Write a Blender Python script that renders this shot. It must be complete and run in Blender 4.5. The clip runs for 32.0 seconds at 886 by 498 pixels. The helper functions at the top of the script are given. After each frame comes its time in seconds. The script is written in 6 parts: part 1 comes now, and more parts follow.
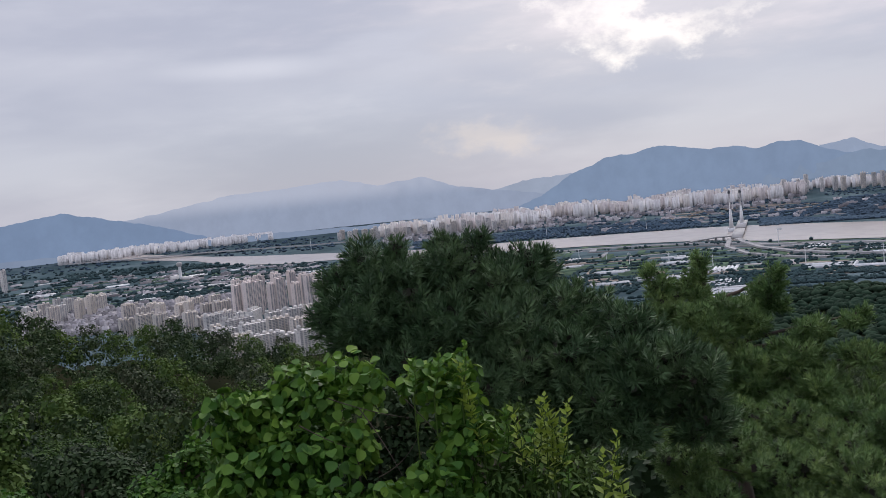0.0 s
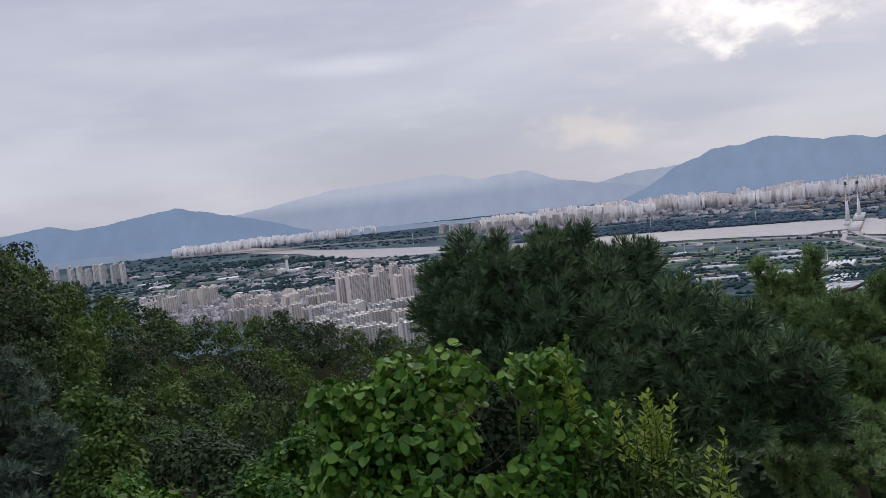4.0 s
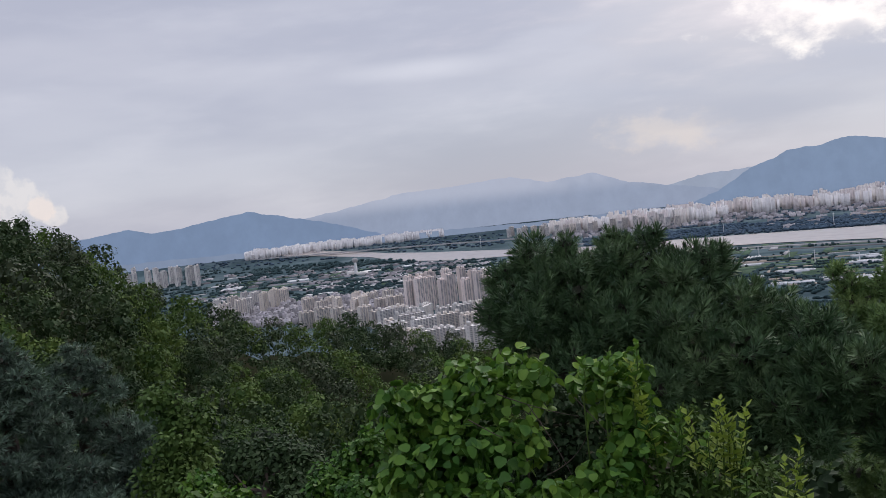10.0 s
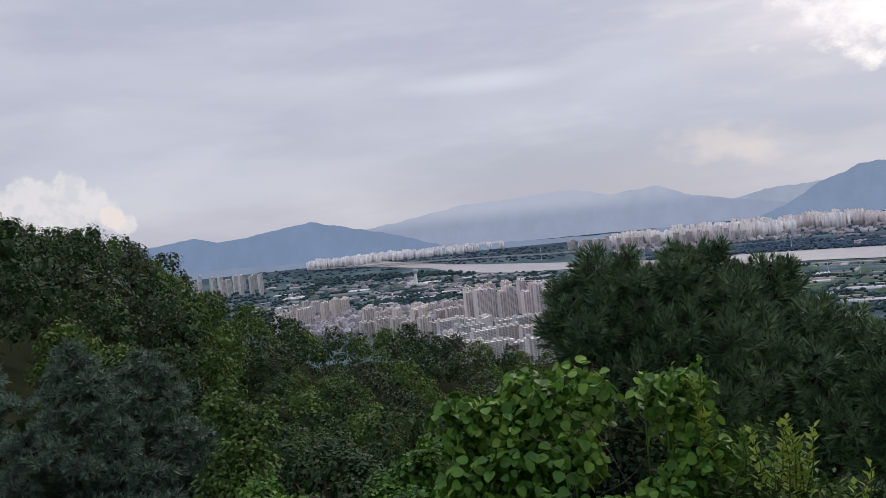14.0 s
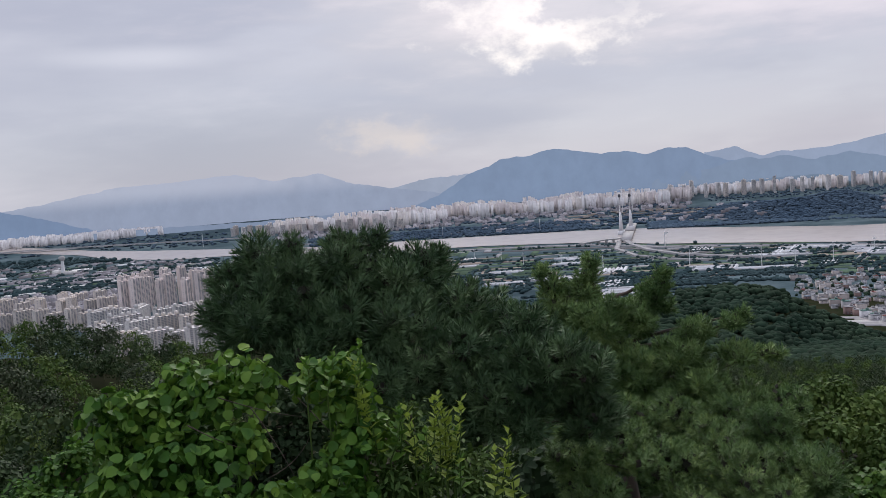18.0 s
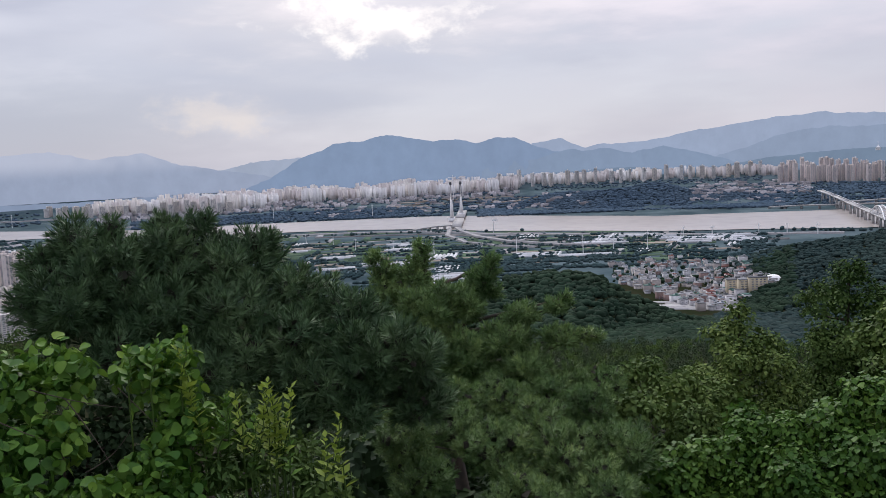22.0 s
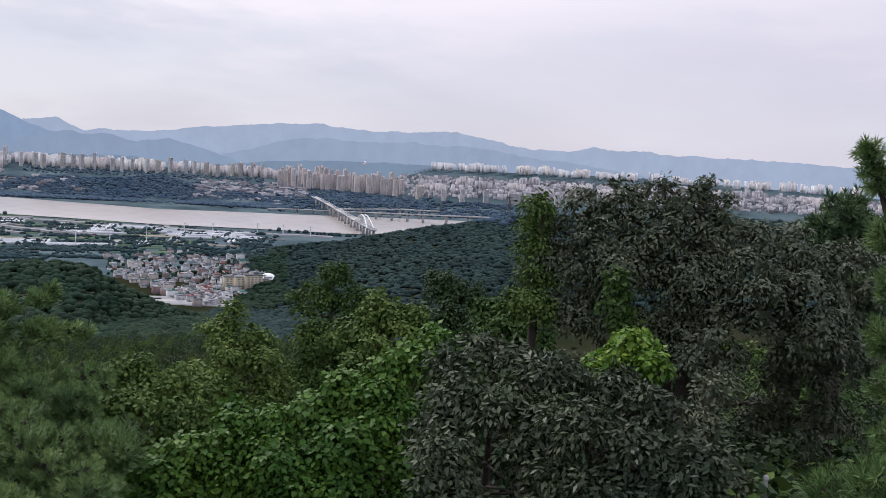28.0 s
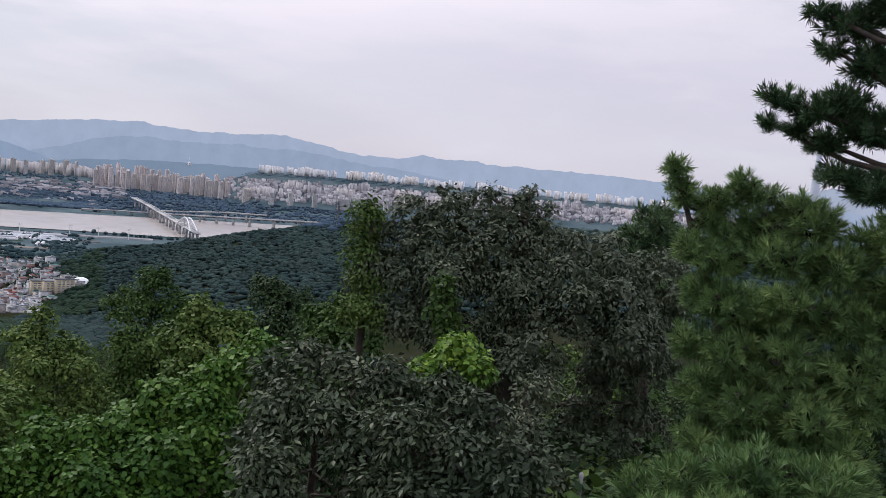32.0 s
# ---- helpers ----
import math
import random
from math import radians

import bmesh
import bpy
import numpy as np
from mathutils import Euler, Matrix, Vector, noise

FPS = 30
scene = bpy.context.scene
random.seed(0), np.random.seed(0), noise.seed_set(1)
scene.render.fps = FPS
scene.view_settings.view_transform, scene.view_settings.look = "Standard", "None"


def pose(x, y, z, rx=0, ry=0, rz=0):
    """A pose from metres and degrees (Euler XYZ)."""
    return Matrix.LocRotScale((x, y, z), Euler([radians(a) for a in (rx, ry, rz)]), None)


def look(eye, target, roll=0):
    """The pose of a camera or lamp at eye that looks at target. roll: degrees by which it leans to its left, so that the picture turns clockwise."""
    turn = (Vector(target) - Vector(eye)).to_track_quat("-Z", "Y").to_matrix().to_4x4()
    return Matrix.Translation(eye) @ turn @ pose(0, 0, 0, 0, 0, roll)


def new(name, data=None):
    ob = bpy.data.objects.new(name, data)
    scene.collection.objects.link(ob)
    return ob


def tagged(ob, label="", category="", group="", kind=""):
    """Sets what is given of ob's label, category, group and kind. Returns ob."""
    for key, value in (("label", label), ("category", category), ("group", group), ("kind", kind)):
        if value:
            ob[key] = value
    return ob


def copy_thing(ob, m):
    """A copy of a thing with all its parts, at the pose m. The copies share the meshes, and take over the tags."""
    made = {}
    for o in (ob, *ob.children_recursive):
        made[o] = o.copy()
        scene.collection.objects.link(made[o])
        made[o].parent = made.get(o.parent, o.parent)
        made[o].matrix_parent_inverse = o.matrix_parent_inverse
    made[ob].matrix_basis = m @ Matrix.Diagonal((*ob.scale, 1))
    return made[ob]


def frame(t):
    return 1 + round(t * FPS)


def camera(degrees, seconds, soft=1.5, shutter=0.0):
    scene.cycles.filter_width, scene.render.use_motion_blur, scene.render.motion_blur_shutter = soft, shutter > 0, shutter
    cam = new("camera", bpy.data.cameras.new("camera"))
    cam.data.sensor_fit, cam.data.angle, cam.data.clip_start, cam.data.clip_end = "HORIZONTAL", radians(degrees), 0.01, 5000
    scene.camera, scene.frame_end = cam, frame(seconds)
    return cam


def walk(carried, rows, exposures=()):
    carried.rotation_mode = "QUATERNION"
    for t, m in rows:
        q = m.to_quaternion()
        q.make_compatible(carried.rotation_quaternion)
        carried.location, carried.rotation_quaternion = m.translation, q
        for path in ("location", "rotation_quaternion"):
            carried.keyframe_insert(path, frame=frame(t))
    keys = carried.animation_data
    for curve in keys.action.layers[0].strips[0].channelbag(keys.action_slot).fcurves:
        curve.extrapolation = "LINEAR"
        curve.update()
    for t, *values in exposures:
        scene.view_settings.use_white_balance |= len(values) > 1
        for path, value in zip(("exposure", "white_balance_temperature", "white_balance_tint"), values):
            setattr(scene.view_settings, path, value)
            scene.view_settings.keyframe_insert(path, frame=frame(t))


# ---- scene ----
cam = camera(52.57, 32.0, soft=0.35)
EYE = Vector((0.0, 0.0, 250.0))
# seconds, heading clockwise from +y, pitch, lean (degrees)
TURNS = [
    (0, -23.17, -3.83, 5.69), (0.5, -24.12, -3.84, 5.76), (1, -24.98, -3.66, 5.72), (1.5, -25.90, -3.60, 5.80),
    (2, -26.48, -3.59, 5.96), (2.5, -27.25, -3.57, 5.99), (3, -28.31, -3.57, 6.01), (3.5, -29.14, -3.52, 6.03),
    (5.5, -30.09, -3.76, 6.08), (6, -30.03, -3.78, 6.13), (6.5, -29.52, -3.67, 6.07), (7, -28.85, -3.57, 6.00),
    (7.5, -28.53, -3.58, 5.94), (8, -27.41, -3.50, 5.86), (8.5, -27.08, -3.67, 5.93), (9, -28.88, -3.92, 6.22),
    (9.5, -31.57, -3.65, 6.30), (10, -33.93, -2.92, 6.20), (10.5, -35.54, -2.28, 6.15), (11, -36.64, -1.84, 5.88),
    (11.5, -37.32, -1.72, 5.72), (12, -38.13, -1.75, 5.71), (12.5, -38.91, -1.72, 5.74), (13, -39.12, -1.76, 5.74),
    (13.5, -38.80, -1.79, 5.72), (15.5, -30.60, -2.21, 5.49), (16, -27.56, -2.78, 5.17), (16.5, -24.51, -3.42, 4.79),
    (17, -21.54, -3.97, 4.62), (17.5, -18.82, -4.15, 4.46), (18, -16.57, -4.50, 4.32), (18.5, -15.92, -4.72, 4.35),
    (19, -15.56, -4.71, 4.23), (19.5, -14.66, -4.81, 4.21), (20, -13.37, -5.09, 3.94), (20.5, -11.67, -5.34, 3.64),
    (21, -9.58, -5.63, 3.25), (21.5, -7.47, -5.87, 3.00), (22, -5.92, -6.08, 2.80), (22.5, -3.53, -6.74, 2.37),
    (23, -0.00, -7.21, 1.68), (23.5, 2.71, -7.08, 1.17), (24, 4.96, -7.04, 0.83), (24.5, 7.63, -7.49, 0.17),
    (25, 10.60, -7.51, -0.67), (25.5, 13.47, -6.97, -1.26), (26, 15.97, -6.70, -1.63), (26.5, 18.72, -6.67, -2.21),
    (28.5, 27.13, -5.77, -4.39), (29, 28.72, -5.63, -4.70), (29.5, 30.22, -5.66, -4.99), (30, 31.40, -5.57, -5.08),
    (30.5, 32.56, -5.28, -5.22), (31, 33.93, -5.04, -5.27), (31.5, 35.34, -4.93, -5.51), (32, 36.30, -4.75, -5.66),
]


def gaze(heading, pitch, lean):
    h, p = radians(heading), radians(pitch)
    return look(EYE, EYE + Vector((math.sin(h) * math.cos(p), math.cos(h) * math.cos(p), math.sin(p))), -lean)


walk(cam, [(t, gaze(h, p, l)) for t, h, p, l in TURNS],
     [(0, 0.0), (19, 0.0), (21.5, 0.1), (23, 0.2), (26, 0.31), (32, 0.25)])

# ---- world and sun ----
SUN_AZ, SUN_EL = -8.0, 42.0


def heading_vector(az, el):
    a, e = radians(az), radians(el)
    return Vector((math.sin(a) * math.cos(e), math.cos(a) * math.cos(e), math.sin(e)))


class Nodes:
    """Short hand for building a node tree."""

    def __init__(self, tree):
        self.tree = tree

    def add(self, kind, **settings):
        node = self.tree.nodes.new(kind)
        for key, value in settings.items():
            setattr(node, key, value)
        return node

    def link(self, a, b):
        self.tree.links.new(a, b)

    def put(self, socket, value):
        if hasattr(value, "is_output"):
            self.link(value, socket)
        else:
            socket.default_value = value

    def math(self, op, a, b=0.0, clamp=False):
        node = self.add("ShaderNodeMath", operation=op, use_clamp=clamp)
        self.put(node.inputs[0], a)
        self.put(node.inputs[1], b)
        return node.outputs[0]

    def dot(self, v, c):
        node = self.add("ShaderNodeVectorMath", operation="DOT_PRODUCT")
        self.put(node.inputs[0], v)
        node.inputs[1].default_value = c
        return node.outputs["Value"]

    def mix(self, fac, a, b):
        node = self.add("ShaderNodeMix", data_type="RGBA")
        self.put(node.inputs["Factor"], fac)
        self.put(node.inputs[6], a if hasattr(a, "is_output") else (*a, 1.0))
        self.put(node.inputs[7], b if hasattr(b, "is_output") else (*b, 1.0))
        return node.outputs[2]

    def noise(self, vector, scale, detail=4.0, rough=0.55):
        node = self.add("ShaderNodeTexNoise")
        if vector is not None:
            self.link(vector, node.inputs["Vector"])
        node.inputs["Scale"].default_value = scale
        node.inputs["Detail"].default_value = detail
        node.inputs["Roughness"].default_value = rough
        return node.outputs["Fac"]

    def ramp(self, value, low, high):
        node = self.add("ShaderNodeMapRange", interpolation_type="SMOOTHSTEP")
        self.put(node.inputs["Value"], value)
        node.inputs["From Min"].default_value = low
        node.inputs["From Max"].default_value = high
        return node.outputs["Result"]


world = bpy.data.worlds.new("overcast_sky")
scene.world = world
world.use_nodes = True
world.node_tree.nodes.clear()
w = Nodes(world.node_tree)
ray_dir = w.add("ShaderNodeTexCoord").outputs["Generated"]
stretch = w.add("ShaderNodeMapping")
stretch.inputs["Scale"].default_value = (1.0, 1.0, 4.2)
w.link(ray_dir, stretch.inputs["Vector"])
flat_dir = stretch.outputs["Vector"]
big = w.noise(flat_dir, 2.7, 4.0, 0.5)
fine = w.noise(flat_dir, 6.0, 5.0, 0.55)
torn_dir = w.add("ShaderNodeMapping")
torn_dir.inputs["Scale"].default_value = (1.0, 1.0, 1.6)
w.link(ray_dir, torn_dir.inputs["Vector"])
torn = w.noise(torn_dir.outputs["Vector"], 22.0, 6.0, 0.62)
height = w.dot(ray_dir, (0, 0, 1))


def cloud_patch(az, el, wide, tall, edge=0.5, ragged=0.9, grain=None):
    """A soft cloud of elliptic outline whose edge is torn by noise."""
    d, a = heading_vector(az, el), radians(az)
    across = w.math("MULTIPLY", w.dot(ray_dir, (math.cos(a), -math.sin(a), 0)), 1 / math.sin(radians(wide)))
    up = w.math("MULTIPLY", w.math("SUBTRACT", height, d.z), 1 / math.sin(radians(tall)))
    far = w.math("SQRT", w.math("ADD", w.math("POWER", w.math("ABSOLUTE", across), 2.0), w.math("POWER", w.math("ABSOLUTE", up), 2.0)))
    far = w.math("ADD", far, w.math("MULTIPLY", w.math("SUBTRACT", grain or fine, 0.5), ragged * 2))
    front = w.ramp(w.dot(ray_dir, tuple(d)), 0.3, 0.5)
    return w.math("MULTIPLY", w.ramp(far, 1.0 + edge, 1.0 - edge), front)


sky = w.add("ShaderNodeTexSky", sky_type="NISHITA", sun_disc=False, sun_elevation=radians(SUN_EL), sun_rotation=radians(SUN_AZ))
dim = w.add("ShaderNodeVectorMath", operation="SCALE")
w.link(sky.outputs["Color"], dim.inputs[0])
dim.inputs["Scale"].default_value = 0.1
low, high = (0.575, 0.59, 0.69), (0.565, 0.57, 0.67)
colour = w.mix(w.ramp(height, 0.0, 0.2), low, high)
colour = w.mix(w.math("MULTIPLY", w.ramp(big, 0.38, 0.64), 0.72), colour, (0.445, 0.46, 0.575))
colour = w.mix(w.math("MULTIPLY", w.ramp(fine, 0.46, 0.76), 0.32), colour, (0.70, 0.70, 0.79))
colour = w.mix(w.math("MULTIPLY", cloud_patch(-31, 1.8, 8, 3.2, 0.9), 0.85), colour, (0.405, 0.43, 0.54))
colour = w.mix(w.math("MULTIPLY", cloud_patch(-12, 6, 13, 1.1, 0.9, 1.2), 0.5), colour, (0.44, 0.47, 0.60))
colour = w.mix(w.math("MULTIPLY", cloud_patch(-19.5, 3.0, 3.2, 1.0, 0.6, 1.6, torn), 0.65), colour, (0.72, 0.65, 0.645))
colour = w.mix(w.math("MULTIPLY", cloud_patch(-34, 8.5, 4, 0.5, 0.9, 0.5), 0.6), colour, (0.74, 0.74, 0.83))


def puff(az, el, wide):
    """One rounded head of a cumulus with a crisp lumpy rim."""
    d = heading_vector(az, el)
    far = w.math("MULTIPLY", w.math("ARCCOSINE", w.dot(ray_dir, tuple(d))), 1 / radians(wide))
    far = w.math("ADD", far, w.math("MULTIPLY", w.math("SUBTRACT", lumps_, 0.5), 1.1))
    return w.ramp(far, 1.12, 0.8)


lumps_ = w.noise(ray_dir, 55.0, 4.0, 0.6)
heap = puff(-62.3, 4.0, 0.95)
for spot in ((-59.9, 4.05, 1.05), (-61.2, 3.5, 1.2), (-63.6, 3.3, 1.0), (-58.7, 3.2, 0.9), (-60, 2.4, 1.5), (-57.8, 2.4, 0.9), (-63, 2.0, 1.8), (-66, 2.6, 1.8), (-57.0, 1.7, 0.7)):
    heap = w.math("MAXIMUM", heap, puff(*spot))
colour = w.mix(w.math("MULTIPLY", heap, 0.7), colour, w.mix(w.ramp(lumps_, 0.42, 0.62), (0.84, 0.80, 0.81), (0.70, 0.69, 0.74)))
colour = w.mix(w.math("MULTIPLY", puff(-57.6, 2.2, 0.75), 0.8), colour, (0.88, 0.78, 0.76))
colour = w.mix(w.math("MULTIPLY", cloud_patch(-9, 10.3, 11, 3.4, 0.9, 1.2), 0.6), colour, (0.82, 0.76, 0.77))
colour = w.mix(w.math("MULTIPLY", cloud_patch(-9.2, 9.4, 4.6, 2.2, 0.5, 1.5, torn), 0.95), colour, (1.16, 1.08, 1.04))
colour = w.mix(w.math("MULTIPLY", cloud_patch(-7.0, 9.7, 2.9, 1.0, 0.3, 1.6, torn), 0.85), colour, (0.60, 0.59, 0.67))
colour = w.mix(w.math("MULTIPLY", cloud_patch(-8.5, 7.3, 0.8, 0.45, 0.4, 1.0, torn), 0.8), colour, (0.62, 0.61, 0.68))
colour = w.mix(w.math("MULTIPLY", cloud_patch(-14, 3.3, 4.5, 0.8, 0.8, 1.6), 0.6), colour, (0.42, 0.45, 0.58))
colour = w.mix(w.math("MULTIPLY", cloud_patch(25, 12.2, 27, 4.2, 0.9, 1.3), 0.92), colour, (1.0, 0.90, 0.96))
colour = w.mix(w.math("MULTIPLY", cloud_patch(46, 5, 26, 6, 0.9), 0.72), colour, (0.585, 0.55, 0.655))
colour = w.mix(0.1, colour, dim.outputs[0])
lift = w.add("ShaderNodeVectorMath", operation="SCALE")
w.link(colour, lift.inputs[0])
w.link(w.math("ADD", w.math("MULTIPLY", w.ramp(height, 0.22, 0.95), 1.1), 1.0), lift.inputs["Scale"])
colour = lift.outputs[0]
back = w.add("ShaderNodeBackground")
w.link(colour, back.inputs["Color"])
back.inputs["Strength"].default_value = 1.0
w.link(back.outputs[0], w.add("ShaderNodeOutputWorld").inputs["Surface"])

lamp = bpy.data.lights.new("sun", "SUN")
lamp.energy, lamp.angle, lamp.color = 1.5, radians(20), (1.0, 0.95, 0.88)
new("sun", lamp).matrix_world = look(heading_vector(SUN_AZ, SUN_EL) * 100, (0, 0, 0))


# ---- materials ----
def material(name, colour, second=None, scale=1.0, rough=0.8, bump=0.0, bump_scale=None, island=0.0, spread=0.0, leafy=0.0, metal=0.0, glow=None, coords="Object", gloss=0.5, detail=5.0, veil=None, patch=0.0, patch_scale=0.25):
    """A surface of two colours mixed by noise; island and spread vary its brightness from leaf to leaf and from object to object."""
    m = bpy.data.materials.new(name)
    m.use_nodes = True
    m.node_tree.nodes.clear()
    n = Nodes(m.node_tree)
    where = n.add("ShaderNodeTexCoord").outputs[coords]
    second = second or tuple(c * 0.75 for c in colour)
    c = n.mix(n.ramp(n.noise(where, scale, detail), 0.35, 0.65), colour, second)
    fine_grain = n.noise(where, scale * 9.0, 3.0)
    c = n.mix(n.math("MULTIPLY", n.ramp(fine_grain, 0.4, 0.75), 0.3), c, tuple(v * 0.6 for v in colour))
    value = None
    if island:
        value = n.math("ADD", n.math("MULTIPLY", n.add("ShaderNodeNewGeometry").outputs["Random Per Island"], 2 * island), 1 - island)
    if spread:
        one = n.math("ADD", n.math("MULTIPLY", n.add("ShaderNodeObjectInfo").outputs["Random"], 2 * spread), 1 - spread)
        value = n.math("MULTIPLY", value, one) if value else one
    if patch:
        broad = n.math("ADD", n.math("MULTIPLY", n.noise(where, patch_scale, 2.0), 4 * patch), 1 - 2 * patch)
        value = n.math("MULTIPLY", value, broad) if value else broad
    if value:
        hsv = n.add("ShaderNodeHueSaturation")
        n.link(c, hsv.inputs["Color"])
        n.link(value, hsv.inputs["Value"])
        if leafy:
            n.link(n.math("ADD", n.math("MULTIPLY", value, -0.05), 0.55), hsv.inputs["Hue"])
        c = hsv.outputs["Color"]
    bsdf = n.add("ShaderNodeBsdfPrincipled")
    n.link(c, bsdf.inputs["Base Color"])
    bsdf.inputs["Roughness"].default_value = rough
    bsdf.inputs["Metallic"].default_value = metal
    bsdf.inputs["Specular IOR Level"].default_value = gloss
    if bump:
        b = n.add("ShaderNodeBump")
        b.inputs["Strength"].default_value = bump
        n.link(n.noise(where, bump_scale or scale * 4, 5.0), b.inputs["Height"])
        n.link(b.outputs["Normal"], bsdf.inputs["Normal"])
    # Emission in place of haze, mottled by noise to suggest folded slopes.
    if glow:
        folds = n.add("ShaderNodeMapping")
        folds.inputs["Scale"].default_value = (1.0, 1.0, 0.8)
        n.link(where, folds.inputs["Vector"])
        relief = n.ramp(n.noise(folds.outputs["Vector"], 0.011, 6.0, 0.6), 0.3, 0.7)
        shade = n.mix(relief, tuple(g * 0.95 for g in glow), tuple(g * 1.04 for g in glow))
        # Rain veil: upper slopes fade in patches to a paler emission.
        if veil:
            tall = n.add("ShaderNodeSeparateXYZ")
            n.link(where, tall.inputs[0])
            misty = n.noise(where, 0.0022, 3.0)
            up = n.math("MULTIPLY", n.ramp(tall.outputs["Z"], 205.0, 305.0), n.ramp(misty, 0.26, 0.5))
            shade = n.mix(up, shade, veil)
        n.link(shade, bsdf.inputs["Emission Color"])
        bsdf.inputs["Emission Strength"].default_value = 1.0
    out = bsdf.outputs[0]
    if leafy:
        thin = n.add("ShaderNodeBsdfTranslucent")
        n.link(c, thin.inputs["Color"])
        blend = n.add("ShaderNodeMixShader")
        blend.inputs[0].default_value = leafy
        n.link(out, blend.inputs[1])
        n.link(thin.outputs[0], blend.inputs[2])
        out = blend.outputs[0]
    n.link(out, n.add("ShaderNodeOutputMaterial").inputs["Surface"])
    return m


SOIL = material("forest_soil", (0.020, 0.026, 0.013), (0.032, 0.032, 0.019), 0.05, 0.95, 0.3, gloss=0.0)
# Plain green turned bluish, so the haze lies in its base colour.
PLAIN = material("hazy_river_plain", (0.060, 0.092, 0.104), (0.094, 0.126, 0.138), 0.008, 0.95, 0.2, gloss=0.0, patch=0.3, patch_scale=0.004)
WATER = material("river_water", (0.44, 0.395, 0.36), (0.40, 0.36, 0.335), 0.002, 0.22, 0.05, 0.4)
FIELD_GREEN = material("green_field", (0.080, 0.125, 0.088), (0.108, 0.152, 0.104), 0.05, 0.95, gloss=0.0, island=0.25)
FIELD_TAN = material("bare_earth", (0.31, 0.265, 0.23), (0.24, 0.21, 0.185), 0.03, 0.95, gloss=0.0, island=0.2)
PAVING = material("pale_paving", (0.37, 0.36, 0.36), (0.29, 0.29, 0.30), 0.02, 0.9, gloss=0.05, island=0.2)
WOODS = material("far_woods", (0.016, 0.033, 0.021), (0.027, 0.046, 0.027), 0.006, 0.9, 1.0, 0.9, island=0.25, gloss=0.05, patch=0.2, patch_scale=0.03)
# Both woods are greens shifted to blue: distance haze mixed into the base colour.
WOODS_PLAIN = material("hazy_woods_of_the_plain", (0.036, 0.062, 0.068), (0.052, 0.080, 0.084), 0.004, 0.9, 0.8, 0.6, island=0.2, gloss=0.0)
WOODS_FAR = material("hazy_far_woods", (0.062, 0.094, 0.132), (0.078, 0.112, 0.148), 0.004, 0.9, 0.8, 0.6, island=0.14, gloss=0.0)
WOODS_RIDGE = material("dark_ridge_woods", (0.019, 0.036, 0.036), (0.030, 0.050, 0.045), 0.006, 0.9, 1.0, 0.9, island=0.22, gloss=0.05, patch=0.2, patch_scale=0.02)
LEAF_DARK = material("dark_leaf", (0.022, 0.044, 0.017), (0.044, 0.072, 0.028), 0.7, 0.6, island=0.24, spread=0.25, leafy=0.12, gloss=0.1, patch=0.32)
LEAF_GREY = material("grey_green_leaf", (0.086, 0.104, 0.060), (0.056, 0.076, 0.038), 0.9, 0.5, island=0.36, spread=0.15, leafy=0.1, gloss=0.25, patch=0.3, patch_scale=0.5)
LEAF_OLIVE = material("olive_green_leaf", (0.068, 0.088, 0.045), (0.045, 0.066, 0.033), 1.4, 0.5, island=0.4, spread=0.15, leafy=0.1, gloss=0.22, patch=0.3, patch_scale=0.8)
LEAF_OAK = material("oak_leaf", (0.046, 0.062, 0.034), (0.030, 0.048, 0.022), 0.9, 0.55, island=0.26, spread=0.25, leafy=0.1, gloss=0.12, patch=0.3)
LEAF_MID = material("mid_green_leaf", (0.046, 0.088, 0.020), (0.086, 0.136, 0.034), 0.7, 0.6, island=0.24, spread=0.25, leafy=0.16, gloss=0.1, patch=0.3)
LEAF_BRIGHT = material("fresh_green_leaf", (0.064, 0.152, 0.020), (0.116, 0.214, 0.031), 1.2, 0.5, island=0.4, spread=0.22, leafy=0.24, gloss=0.18, patch=0.3, patch_scale=0.9)
LEAF_BANK = material("green_vine_leaf", (0.054, 0.126, 0.018), (0.096, 0.182, 0.028), 1.2, 0.5, island=0.32, spread=0.22, leafy=0.2, gloss=0.15, patch=0.32, patch_scale=0.7)
LEAF_YELLOW = material("yellow_green_leaf", (0.25, 0.33, 0.05), (0.19, 0.28, 0.04), 2.0, 0.55, island=0.3, leafy=0.35, gloss=0.25)
NEEDLE_BLUE = material("blue_green_needle", (0.082, 0.128, 0.092), (0.114, 0.166, 0.118), 1.0, 0.5, island=0.3, spread=0.2, leafy=0.12, gloss=0.2, patch=0.25, patch_scale=0.8)
NEEDLE_PINE = material("dark_pine_needle", (0.052, 0.100, 0.042), (0.080, 0.136, 0.058), 1.0, 0.55, island=0.34, spread=0.25, leafy=0.12, gloss=0.18, patch=0.22, patch_scale=1.2)
# Near-black brown: inner twigs with the crown's inner shade in the colour.
TWIG_SHADE = material("inner_twigs_and_shade", (0.030, 0.024, 0.017), (0.020, 0.022, 0.013), 3.0, 0.95, island=0.3)
NEEDLE_GREEN = material("green_needle", (0.100, 0.176, 0.056), (0.140, 0.220, 0.074), 1.0, 0.5, island=0.32, spread=0.1, leafy=0.22, gloss=0.2, patch=0.3, patch_scale=1.2)
BARK = material("bark", (0.09, 0.065, 0.05), (0.05, 0.04, 0.035), 6.0, 0.95, 0.6, 20)
CONCRETE = material("pale_concrete", (0.40, 0.39, 0.39), (0.34, 0.33, 0.33), 0.02, 0.85, 0.1)
